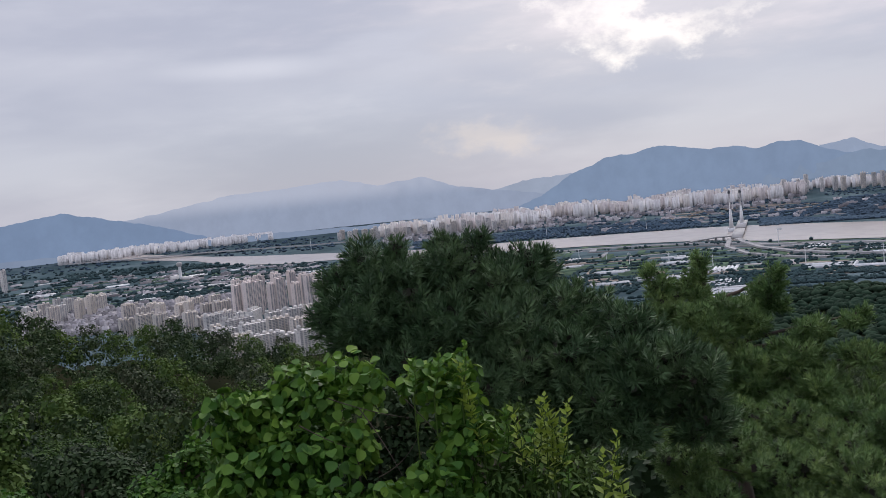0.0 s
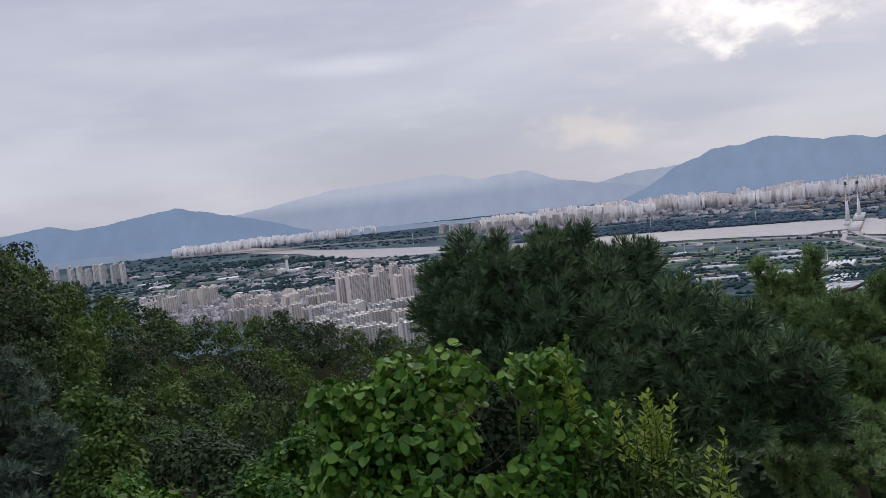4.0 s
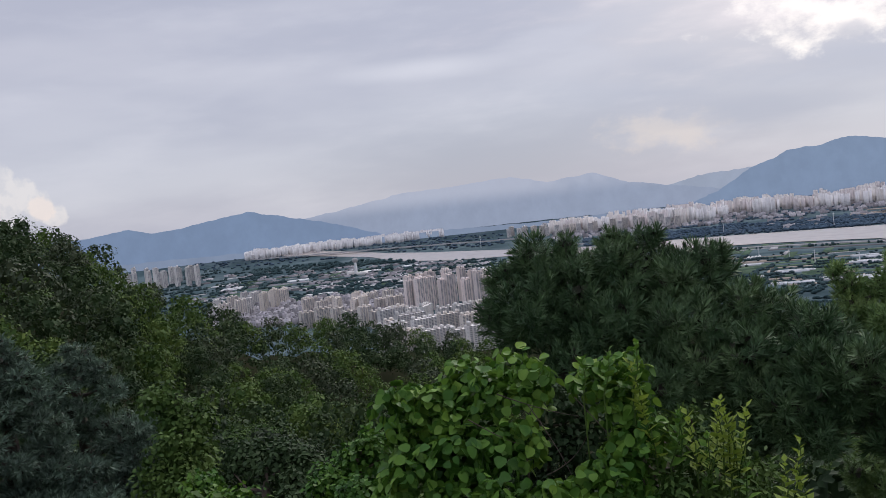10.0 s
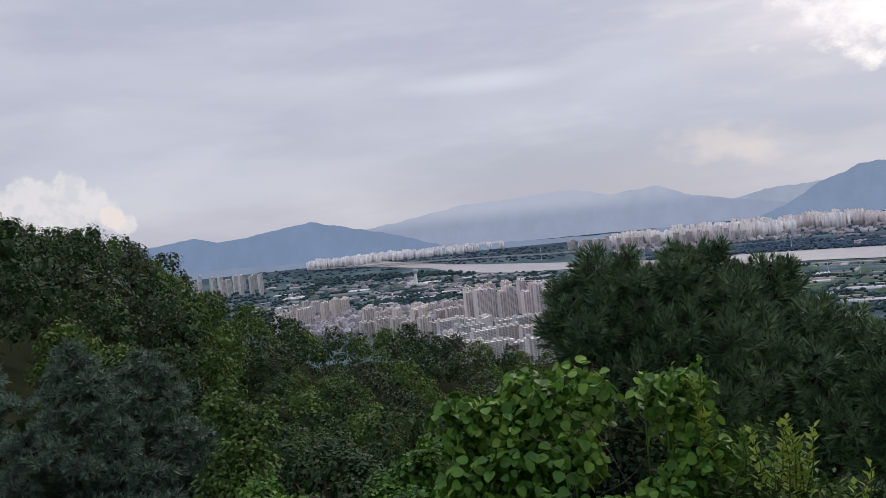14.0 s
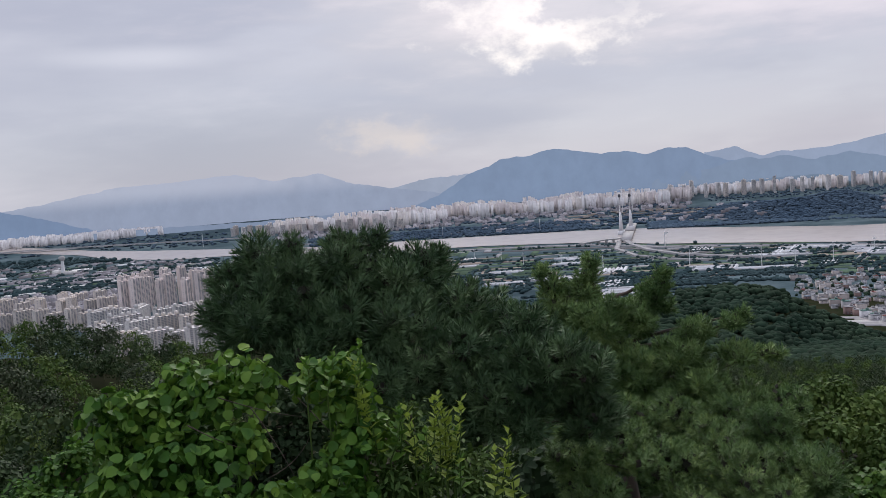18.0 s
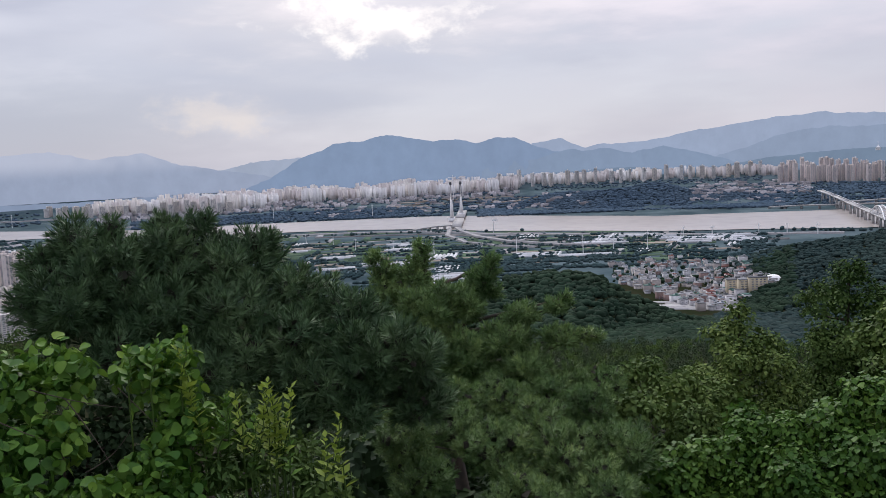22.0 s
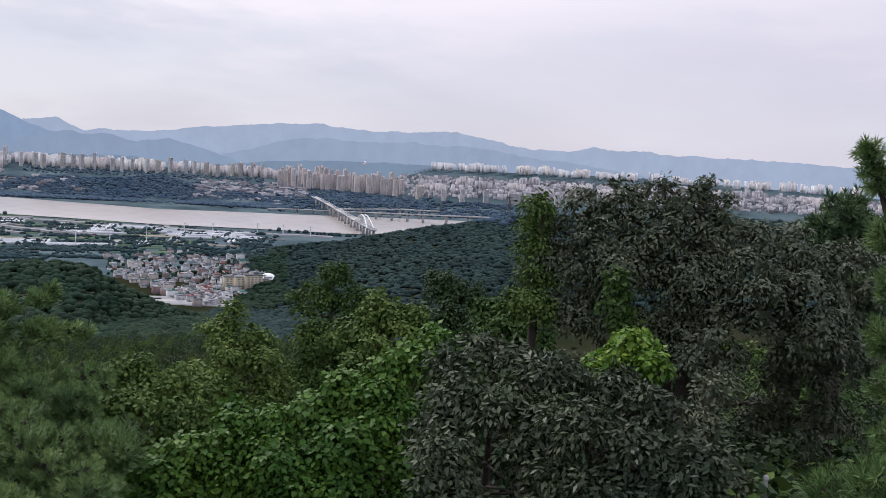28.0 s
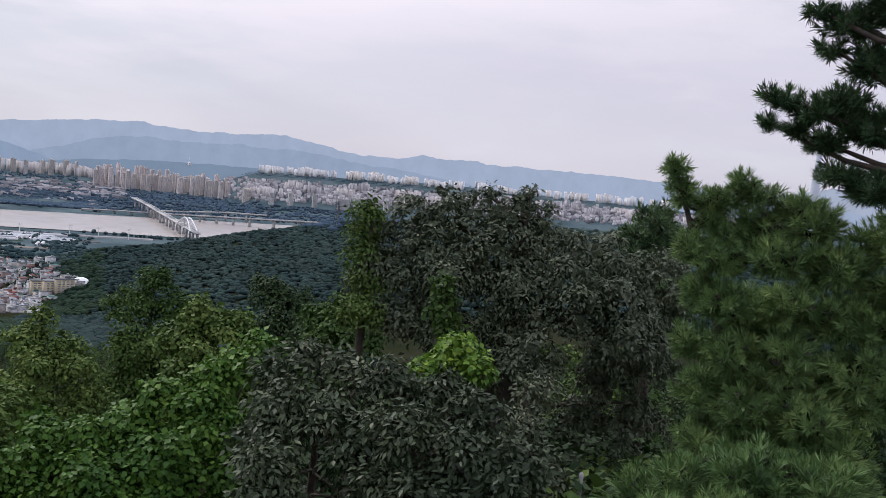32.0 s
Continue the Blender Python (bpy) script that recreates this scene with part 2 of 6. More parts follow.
STEEL_WHITE = material("white_painted_steel", (0.75, 0.75, 0.76), (0.66, 0.66, 0.68), 0.03, 0.5)
STEEL_DARK = material("dark_steel", (0.05, 0.055, 0.07), (0.08, 0.08, 0.09), 0.2, 0.6)
ASPHALT = material("asphalt", (0.16, 0.16, 0.165), (0.21, 0.205, 0.2), 0.01, 0.9, gloss=0.1)
VINYL = material("greenhouse_vinyl", (0.50, 0.51, 0.54), (0.38, 0.40, 0.43), 0.03, 0.5, island=0.4)
WALL_CREAM = material("cream_render", (0.68, 0.615, 0.56), (0.60, 0.55, 0.51), 0.03, 0.85, spread=0.16, island=0.001)
WALL_WHITE = material("white_render", (0.70, 0.665, 0.64), (0.61, 0.585, 0.57), 0.03, 0.85, spread=0.16, island=0.001)
WALL_PINK = material("pinkish_render", (0.76, 0.67, 0.635), (0.68, 0.605, 0.58), 0.03, 0.85, spread=0.18, island=0.001)
WALL_LOW = material("weathered_render", (0.38, 0.36, 0.375), (0.29, 0.28, 0.30), 0.01, 0.85, island=0.5, gloss=0.1)
WALL_MIXED = material("mixed_render", (0.54, 0.51, 0.525), (0.44, 0.42, 0.435), 0.01, 0.85, island=0.35, gloss=0.1)
# Window bands raised towards grey: low contrast of haze put into the colour.
GLASS_DARK = material("dark_window_bands", (0.17, 0.18, 0.21), (0.25, 0.26, 0.28), 0.2, 0.3)
ROOF_GREY = material("grey_flat_roof", (0.24, 0.245, 0.26), (0.17, 0.18, 0.19), 0.05, 0.9, spread=0.4, gloss=0.1)
ROOF_GREEN = material("green_roof_coating", (0.11, 0.20, 0.18), (0.14, 0.22, 0.19), 0.05, 0.8, gloss=0.1)
ROOF_RED = material("red_tiled_roof", (0.22, 0.095, 0.085), (0.17, 0.085, 0.08), 0.1, 0.85, gloss=0.1, spread=0.2)
TENT_WHITE = material("white_membrane", (0.80, 0.80, 0.80), (0.74, 0.74, 0.75), 0.05, 0.6)


# ---- meshes ----
def mesh_from(name, verts, faces, smooth=False):
    """A mesh from arrays; all faces have the same number of corners."""
    verts, faces = np.asarray(verts, np.float32), np.asarray(faces, np.int32)
    me = bpy.data.meshes.new(name)
    n, k = faces.shape
    me.vertices.add(len(verts))
    me.vertices.foreach_set("co", verts.ravel())
    me.loops.add(n * k)
    me.loops.foreach_set("vertex_index", faces.ravel())
    me.polygons.add(n)
    me.polygons.foreach_set("loop_start", np.arange(0, n * k, k, dtype=np.int32))
    me.update(calc_edges=True)
    if smooth:
        me.polygons.foreach_set("use_smooth", np.ones(n, bool))
    return me


def solid(name, verts, faces, mat, parent=None, label="", smooth=False, place=None):
    me = mesh_from(name, verts, faces, smooth)
    me.materials.append(mat)
    ob = new(name, me)
    if parent:
        ob.parent = parent
    if place is not None:
        ob.matrix_basis = place
    if label:
        ob["label"] = label
    return ob


def share(name, me, parent, place):
    ob = new(name, me)
    ob.parent = parent
    ob.matrix_basis = place
    return ob


def empty(name, place, label, category, group="", kind=""):
    ob = new(name)
    ob.empty_display_size = 0.2
    ob.matrix_basis = place
    return tagged(ob, label, category, group, kind)


def join(pieces):
    """Puts (verts, faces) pieces together."""
    vs, fs, base = [], [], 0
    for v, f in pieces:
        v, f = np.asarray(v, float), np.asarray(f, int)
        vs.append(v)
        fs.append(f + base)
        base += len(v)
    return np.concatenate(vs), np.concatenate(fs)


BOX_F = np.array([(0, 1, 5, 4), (1, 2, 6, 5), (2, 3, 7, 6), (3, 0, 4, 7), (4, 5, 6, 7), (3, 2, 1, 0)])


def box(cx, cy, z0, sx, sy, h, turn=0.0, taper=1.0):
    c, s = math.cos(turn), math.sin(turn)
    v = []
    for z, k in ((z0, 1.0), (z0 + h, taper)):
        for x, y in ((-1, -1), (1, -1), (1, 1), (-1, 1)):
            x, y = x * sx / 2 * k, y * sy / 2 * k
            v.append((cx + c * x - s * y, cy + s * x + c * y, z))
    return np.array(v), BOX_F


def beam(a, b, w, h=None):
    """A bar from a to b with a square section."""
    a, b = Vector(a), Vector(b)
    d = (b - a).normalized()
    s = d.cross(Vector((0, 0, 1)))
    s = s.normalized() if s.length > 1e-4 else Vector((1, 0, 0))
    u = s.cross(d)
    h = h or w
    v = [tuple(p + s * x * w / 2 + u * y * h / 2) for p in (a, b) for x, y in ((-1, -1), (1, -1), (1, 1), (-1, 1))]
    return np.array(v), BOX_F


def tube(points, radii, seg=7):
    pts = [Vector(p) for p in points]
    v, f = [], []
    for i, p in enumerate(pts):
        d = (pts[min(i + 1, len(pts) - 1)] - pts[max(i - 1, 0)]).normalized()
        s = d.cross(Vector((0.3, 1, 0.1))).normalized()
        u = d.cross(s)
        for k in range(seg):
            a = 2 * math.pi * k / seg
            v.append(tuple(p + (s * math.cos(a) + u * math.sin(a)) * radii[i]))
    for i in range(len(pts) - 1):
        for k in range(seg):
            a, b = i * seg + k, i * seg + (k + 1) % seg
            f.append((a, b, b + seg, a + seg))
    return np.array(v), np.array(f)


def ico(sub):
    bm = bmesh.new()
    bmesh.ops.create_icosphere(bm, subdivisions=sub, radius=1.0)
    v = np.array([x.co[:] for x in bm.verts])
    f = np.array([[x.index for x in p.verts] for p in bm.faces])
    bm.free()
    return v, f


ICO1, ICO2 = ico(1), ico(2)


# ---- the lie of the land ----
def interp(x, table):
    t = np.asarray(table, float)
    return np.interp(x, t[:, 0], t[:, 1])


STEEP = ((0, 248.3), (3, 247.6), (6, 246), (12, 242), (25, 235), (60, 222), (150, 203), (300, 174), (500, 138), (700, 108), (900, 75), (1050, 45), (1500, 16), (1800, 3), (2000, 0), (3000, 0))
GENTLE = ((0, 248.3), (10, 246.5), (20, 243.5), (60, 232), (150, 200), (400, 120), (700, 80), (1050, 40), (1400, 6), (1600, 0), (3000, 0))
RIDGE_LEFT = ((-110, 5), (-75, 4.6), (-65, 3.4), (-60.6, 2.2), (-56.6, 0.8), (-55, -0.1), (-53.8, -2.0), (-51.6, -3.1), (-48.9, -4.5), (-46.2, -5.8), (-42.6, -6.0), (-39, -6.7), (-36, -7.6), (-32, -8.7), (-25, -11), (-12, -15))
RIDGE_MID = ((-30, -9.4), (-12, -8.5), (-3, -7.9), (0.6, -7.4), (3.7, -7.6), (5.1, -8.6), (7.9, -9.9), (10.1, -10.6), (11.6, -11.6), (14, -15))
RIDGE_RIGHT = ((9, -12), (10, -9), (11, -7.8), (12.3, -7.1), (14.2, -6.5), (15.7, -6.2), (19.2, -5.7), (23.5, -4.7), (27.5, -3.9), (30.4, -3.5), (40, -2.6), (60, -2.2), (90, -3))
HILL_FAR = ((-4, -4.4), (-1.5, -3.5), (0.1, -3.15), (1.4, -2.75), (4.3, -2.75), (6.1, -2.6), (6.9, -2.42), (7.9, -2.42), (8.9, -2.66), (9.6, -2.9), (11, -3.0), (12.4, -3.05), (14, -3.5), (16.5, -4.4))
FOOTHILL = ((19, -2.6), (23, -1.35), (24.5, -0.85), (30, -0.78), (36, -0.55), (50, -0.7), (60, -1.2), (75, -1.5))
FAR0, SPAN = 3000.0, 1900.0


def far_true(r):
    """True distance for a distance that is drawn in towards the horizon."""
    r = np.minimum(np.asarray(r, float), FAR0 + SPAN - 1)
    return np.where(r <= FAR0, r, FAR0 - SPAN * np.log(np.maximum(1 - (r - FAR0) / SPAN, 1e-6)))


def land(az, r):
    """Height of the ground at a heading and a distance."""
    az, r = np.broadcast_arrays(np.asarray(az, float), np.asarray(r, float))
    w_ = np.clip((np.abs(az) - 15) / 40, 0, 1)
    w_ = w_ * w_ * (3 - 2 * w_)
    z = (1 - w_) * interp(r, STEEP) + w_ * interp(r, GENTLE)
    z = np.where(r > FAR0, 250 * (1 - r / far_true(r)), z)
    for table, rc, trees, near, far in ((RIDGE_LEFT, np.interp(az, (-65, -50, -40, -30), (105, 130, 150, 160)), 6.0, 0.10, 0.7), (RIDGE_MID, 760, 7.0, 0.09, 0.5), (RIDGE_RIGHT, 1500, 7.0, 0.11, 0.3), (HILL_FAR, 3600, 8.0, 0.5, 0.3), (FOOTHILL, 4650, 0.0, 0.22, 0.1)):
        t = np.asarray(table, float)
        crest = 250 + rc * np.tan(np.radians(np.interp(az, t[:, 0], t[:, 1]))) - trees
        inside = (az > t[0, 0]) & (az < t[-1, 0])
        hump = crest - np.where(r < rc, (rc - r) * near, (r - rc) * far)
        z = np.where(inside, np.maximum(z, hump), z)
    return z


def at(az, r, up=0.0):
    a = radians(az)
    return Vector((r * math.sin(a), r * math.cos(a), float(land(az, r)) + up))


RADII = np.geomspace(20, 4890, 900)


def ground_at(az, el, start=300):
    """The distance at which a line of sight meets the ground."""
    r = RADII[RADII > start]
    below = land(az, r) >= 250 + r * math.tan(radians(el))
    return float(r[np.argmax(below)]) if below.any() else 4880.0


def size_at(r):
    return r / float(far_true(r))


azs = np.concatenate([np.arange(-180, -80, 4.0), np.arange(-80, 75, 0.5), np.arange(75, 180, 4.0)])
rs = np.concatenate([[0.01], np.geomspace(1.5, 4895, 260)])
A, Rr = np.meshgrid(azs, rs, indexing="ij")
Z = land(A, Rr)
verts = np.stack([Rr * np.sin(np.radians(A)), Rr * np.cos(np.radians(A)), Z], -1).reshape(-1, 3)
na, nr = len(azs), len(rs)
i, j = np.meshgrid(np.arange(na), np.arange(nr - 1), indexing="ij")
i2 = (i + 1) % na
hub = [[int(np.argmin(abs(azs - a))) * nr for a in (-180, 90, 0, -92)]]
faces = np.stack([i * nr + j, i2 * nr + j, i2 * nr + j + 1, i * nr + j + 1], -1).reshape(-1, 4)[:, ::-1]
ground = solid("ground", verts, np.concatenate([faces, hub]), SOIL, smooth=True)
tagged(ground, "dark wooded slope running down to a flat river plain", "ground", kind="structure")
# Ground past 1500 m takes the haze-tinted plain colour.
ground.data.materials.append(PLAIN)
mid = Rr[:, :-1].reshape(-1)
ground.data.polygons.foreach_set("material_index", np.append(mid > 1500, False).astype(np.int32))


def sheet(name, near, far, step, mat, lift, label, kind="structure", category="", rows=6):
    """A strip of ground between two lines of sight tables (heading, elevation)."""
    a0, a1 = near[0][0], near[-1][0]
    az = np.arange(a0, a1 + step, step)
    v, f = [], []
    for a in az:
        e0, e1 = interp(a, near), interp(a, far)
        for k in range(rows + 1):
            e = e0 + (e1 - e0) * k / rows
            r = 250 / math.tan(radians(-e))
            r = r if r < FAR0 else FAR0 + SPAN * (1 - math.exp(-(r - FAR0) / SPAN))
            v.append((r * math.sin(radians(a)), r * math.cos(radians(a)), 250 - r * math.tan(radians(-e)) + lift))
    n = rows + 1
    for x in range(len(az) - 1):
        for k in range(rows):
            f.append((x * n + k, (x + 1) * n + k, (x + 1) * n + k + 1, x * n + k + 1))
    return tagged(solid(name, v, np.array(f)[:, ::-1], mat, smooth=True), label, category or name, kind=kind)


RIVER_NEAR = ((-52, -1.85), (-46, -2.05), (-42, -2.5), (-38.6, -2.95), (-36.9, -3.4), (-33.3, -3.75), (-29.7, -3.85), (-24, -4.25), (-13.6, -4.55), (-6.6, -4.8), (-3, -5.1), (7.8, -5.5), (19.1, -5.5), (30, -5.2), (50, -4.6))
RIVER_FAR = ((-52, -1.8), (-46, -1.9), (-42.2, -2.1), (-37.6, -2.8), (-35, -3.05), (-31.5, -3.3), (-27.3, -3.6), (-24, -3.8), (-18.9, -3.85), (-11.8, -3.95), (-6.5, -4.0), (-3.3, -4.1), (2.5, -4.35), (7.8, -4.55), (16.5, -4.45), (24, -4.25), (50, -3.6))


def wet(az, el):
    """Whether that line of sight meets the river."""
    return interp(az, RIVER_NEAR) - 0.03 < el < interp(az, RIVER_FAR) + 0.03


sheet("water", ((-24, -4.25), (-18.6, -4.45), (-13.6, -4.55), (-6.6, -4.8), (-3, -5.1), (7.8, -5.5), (19.1, -5.5), (30, -5.2), (50, -4.6)),
      ((-24, -3.8), (-18.9, -3.85), (-11.8, -3.95), (-6.5, -4.0), (-3.3, -4.1), (2.5, -4.35), (7.8, -4.55), (16.5, -4.45), (24, -4.25), (50, -3.6)), 0.5, WATER, 2.0, "calm pale grey river between flat banks", category="river")
sheet("water", ((-52, -1.85), (-46, -2.05), (-42, -2.5), (-38.6, -2.95), (-36.9, -3.4), (-33.3, -3.75), (-29.7, -3.85), (-24, -4.25)),
      ((-52, -1.8), (-46, -1.9), (-42.2, -2.1), (-37.6, -2.8), (-35, -3.05), (-31.5, -3.3), (-27.3, -3.6), (-24, -3.8)), 0.5, WATER, 2.0, "calm pale grey river arm bending away", category="river")

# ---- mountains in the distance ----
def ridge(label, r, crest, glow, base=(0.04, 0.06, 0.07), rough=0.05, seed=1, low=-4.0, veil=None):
    """A far mountain range: crest knots are (heading, elevation); glow is its haze, drawn as emission."""
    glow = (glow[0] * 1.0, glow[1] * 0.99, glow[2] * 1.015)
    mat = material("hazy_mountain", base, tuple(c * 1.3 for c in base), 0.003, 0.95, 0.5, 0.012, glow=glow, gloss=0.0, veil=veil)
    az = np.arange(crest[0][0], crest[-1][0], 0.1)
    top = interp(az, crest)
    kernel = np.hanning(7) / np.hanning(7).sum()
    top = np.convolve(np.pad(top, 3, mode="edge"), kernel, "valid")
    top += np.array([noise.fractal((a * 1.3, seed * 7.3, 0), 0.8, 2.1, 6) for a in az]) * rough * 1.5
    v, f, n = [], [], 9
    for a, e in zip(az, top):
        for k in range(n):
            q = k / (n - 1)
            rr = r - 34 + 34 * q + 7 * noise.fractal((a * 0.9, q * 3, seed), 0.8, 2.0, 5) * math.sin(math.pi * q)
            z = 250 + r * math.tan(radians(low + (e - low) * q ** 0.8))
            v.append((rr * math.sin(radians(a)), rr * math.cos(radians(a)), z))
    for x in range(len(az) - 1):
        for k in range(n - 1):
            f.append((x * n + k, (x + 1) * n + k, (x + 1) * n + k + 1, x * n + k + 1))
    return tagged(solid("backdrop", v, np.array(f)[:, ::-1], mat, smooth=True), label, "mountain", kind="structure")


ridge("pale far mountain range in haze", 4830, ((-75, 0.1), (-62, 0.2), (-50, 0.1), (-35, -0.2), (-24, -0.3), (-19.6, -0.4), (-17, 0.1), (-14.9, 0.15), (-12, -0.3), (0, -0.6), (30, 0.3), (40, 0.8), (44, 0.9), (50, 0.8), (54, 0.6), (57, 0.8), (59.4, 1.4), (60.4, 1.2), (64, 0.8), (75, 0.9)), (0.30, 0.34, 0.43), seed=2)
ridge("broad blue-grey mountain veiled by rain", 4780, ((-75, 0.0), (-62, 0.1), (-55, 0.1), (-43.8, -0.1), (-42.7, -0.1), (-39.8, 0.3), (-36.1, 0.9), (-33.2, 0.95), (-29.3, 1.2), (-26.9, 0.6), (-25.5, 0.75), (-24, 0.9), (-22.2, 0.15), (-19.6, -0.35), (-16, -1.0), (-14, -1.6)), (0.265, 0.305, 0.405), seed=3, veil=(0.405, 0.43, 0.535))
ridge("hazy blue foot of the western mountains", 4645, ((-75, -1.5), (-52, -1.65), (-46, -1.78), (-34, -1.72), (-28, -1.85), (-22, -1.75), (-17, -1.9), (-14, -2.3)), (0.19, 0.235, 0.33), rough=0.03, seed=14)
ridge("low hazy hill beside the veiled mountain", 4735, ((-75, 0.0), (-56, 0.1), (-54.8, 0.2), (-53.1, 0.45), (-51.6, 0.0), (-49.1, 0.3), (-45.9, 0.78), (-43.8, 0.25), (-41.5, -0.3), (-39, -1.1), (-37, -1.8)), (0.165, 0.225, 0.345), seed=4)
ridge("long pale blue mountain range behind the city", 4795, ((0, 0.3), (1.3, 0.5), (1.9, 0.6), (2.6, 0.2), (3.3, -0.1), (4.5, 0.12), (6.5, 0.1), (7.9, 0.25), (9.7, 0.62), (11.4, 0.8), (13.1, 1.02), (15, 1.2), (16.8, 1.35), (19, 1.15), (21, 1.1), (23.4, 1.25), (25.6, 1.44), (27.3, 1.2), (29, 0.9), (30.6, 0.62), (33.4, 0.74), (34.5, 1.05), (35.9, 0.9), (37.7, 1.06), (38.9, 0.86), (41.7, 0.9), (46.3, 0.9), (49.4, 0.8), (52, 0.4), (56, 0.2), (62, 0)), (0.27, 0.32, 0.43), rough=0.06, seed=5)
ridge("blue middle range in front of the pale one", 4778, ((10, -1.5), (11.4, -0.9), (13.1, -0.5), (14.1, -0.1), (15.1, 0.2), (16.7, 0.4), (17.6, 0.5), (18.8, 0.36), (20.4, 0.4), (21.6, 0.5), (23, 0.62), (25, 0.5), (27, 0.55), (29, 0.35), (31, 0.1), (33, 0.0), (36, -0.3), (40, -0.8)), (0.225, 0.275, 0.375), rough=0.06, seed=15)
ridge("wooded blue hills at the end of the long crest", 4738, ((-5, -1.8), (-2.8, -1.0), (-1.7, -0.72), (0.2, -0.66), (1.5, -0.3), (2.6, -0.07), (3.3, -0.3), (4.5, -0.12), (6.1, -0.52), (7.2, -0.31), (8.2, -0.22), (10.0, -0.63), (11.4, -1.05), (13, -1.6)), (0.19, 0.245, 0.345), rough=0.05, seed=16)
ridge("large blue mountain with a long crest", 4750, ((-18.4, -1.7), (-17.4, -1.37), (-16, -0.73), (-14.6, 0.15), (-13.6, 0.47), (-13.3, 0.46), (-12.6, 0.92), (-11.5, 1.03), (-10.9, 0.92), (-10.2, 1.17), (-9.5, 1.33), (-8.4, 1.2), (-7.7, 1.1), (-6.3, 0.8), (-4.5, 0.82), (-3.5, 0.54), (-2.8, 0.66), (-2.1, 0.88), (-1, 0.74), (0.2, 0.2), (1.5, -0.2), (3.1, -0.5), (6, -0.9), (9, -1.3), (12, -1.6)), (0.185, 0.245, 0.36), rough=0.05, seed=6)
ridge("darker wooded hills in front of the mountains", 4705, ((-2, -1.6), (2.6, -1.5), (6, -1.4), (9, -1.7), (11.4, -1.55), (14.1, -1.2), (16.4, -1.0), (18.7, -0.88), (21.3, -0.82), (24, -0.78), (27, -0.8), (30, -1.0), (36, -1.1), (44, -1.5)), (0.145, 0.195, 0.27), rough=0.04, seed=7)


# ---- city ----
def pane(x, y, z, wide, high):
    """A window band, set a hand's width before the wall behind it."""
    return np.array([(x - wide / 2, y, z), (x + wide / 2, y, z), (x + wide / 2, y, z + high), (x - wide / 2, y, z + high)]), np.array([(0, 1, 2, 3)])


def tower_mesh(floors, bays, depth, wall, seed=0):
    """A slab block: one wall of zigzag outline, window bands, roof houses; unit metres."""
    r_ = random.Random(seed)
    h, wd = floors * 2.9, bays * 6.0
    front = []
    for b in range(bays):
        x = (b - bays / 2) * 6.0
        y = -depth / 2 - (b % 2) * 1.6
        front += [(x, y - 0.9), (x + 0.7, y - 0.9), (x + 0.7, y), (x + 5.3, y), (x + 5.3, y - 0.9), (x + 6.0, y - 0.9)]
    outline = front + [(-x, -y) for x, y in front]
    n = len(outline)
    v = [(x, y, -20) for x, y in outline] + [(x, y, h) for x, y in outline]
    bm = bmesh.new()
    vs = [bm.verts.new(p) for p in v]
    for k in range(n):
        bm.faces.new((vs[k], vs[(k + 1) % n], vs[n + (k + 1) % n], vs[n + k]))
    bm.faces.new(vs[n:])
    bmesh.ops.triangulate(bm, faces=bm.faces[:])
    me = bpy.data.meshes.new("wall")
    bm.to_mesh(me)
    bm.free()
    me.materials.append(wall)
    glass, roof = [], []
    for b in range(bays):
        x, y = (b - bays / 2) * 6.0 + 3, depth / 2 + (b % 2) * 1.6
        for f_ in range(0, floors):
            glass.append(pane(x, -y - 0.06, f_ * 2.9 + 1.0, 4.3, 1.7))
            glass.append(pane(-x, y + 0.06, f_ * 2.9 + 1.0, -4.3, 1.7))
        if b % 2 == 0:
            roof.append(box(x, 0, h, 5.0, depth * 0.6, r_.choice((3.5, 5.5, 7.0))))
    for x in (-wd / 2 - 0.02, wd / 2 + 0.02):
        for f_ in range(2, floors, 2):
            z = f_ * 2.9 + 1.0
            glass.append((np.array([(x * 1.001, -1.1, z), (x * 1.001, 1.1, z), (x * 1.001, 1.1, z + 1.3), (x * 1.001, -1.1, z + 1.3)]), np.array([(0, 1, 2, 3)])))
    return [("wall", me), mesh_and(GLASS_DARK, "window_band", glass), mesh_and(wall, "roof_house", roof)]


def mesh_and(mat, name, pieces):
    me = mesh_from(name, *join(pieces))
    me.materials.append(mat)
    return name, me


STYLES = {}
for key, floors, bays, depth, wall in (("cream_low", 15, 7, 11, WALL_CREAM), ("cream_mid", 20, 5, 12, WALL_CREAM), ("white_tall", 25, 4, 13, WALL_WHITE), ("white_thin", 28, 3, 14, WALL_WHITE), ("pink_tall", 30, 4, 14, WALL_PINK), ("pink_thin", 33, 3, 15, WALL_PINK), ("white_long", 14, 10, 11, WALL_WHITE)):
    STYLES[key] = (floors * 2.9, tower_mesh(floors, bays, depth, wall, seed=len(STYLES)))
LABELS = {"cream_low": "cream slab apartment block of middle height", "cream_mid": "cream apartment tower with window bands", "white_tall": "tall white apartment tower", "white_thin": "slim white apartment tower",
          "pink_tall": "tall pinkish-brown apartment tower", "pink_thin": "slim pinkish-brown apartment tower", "white_long": "long white slab apartment block"}


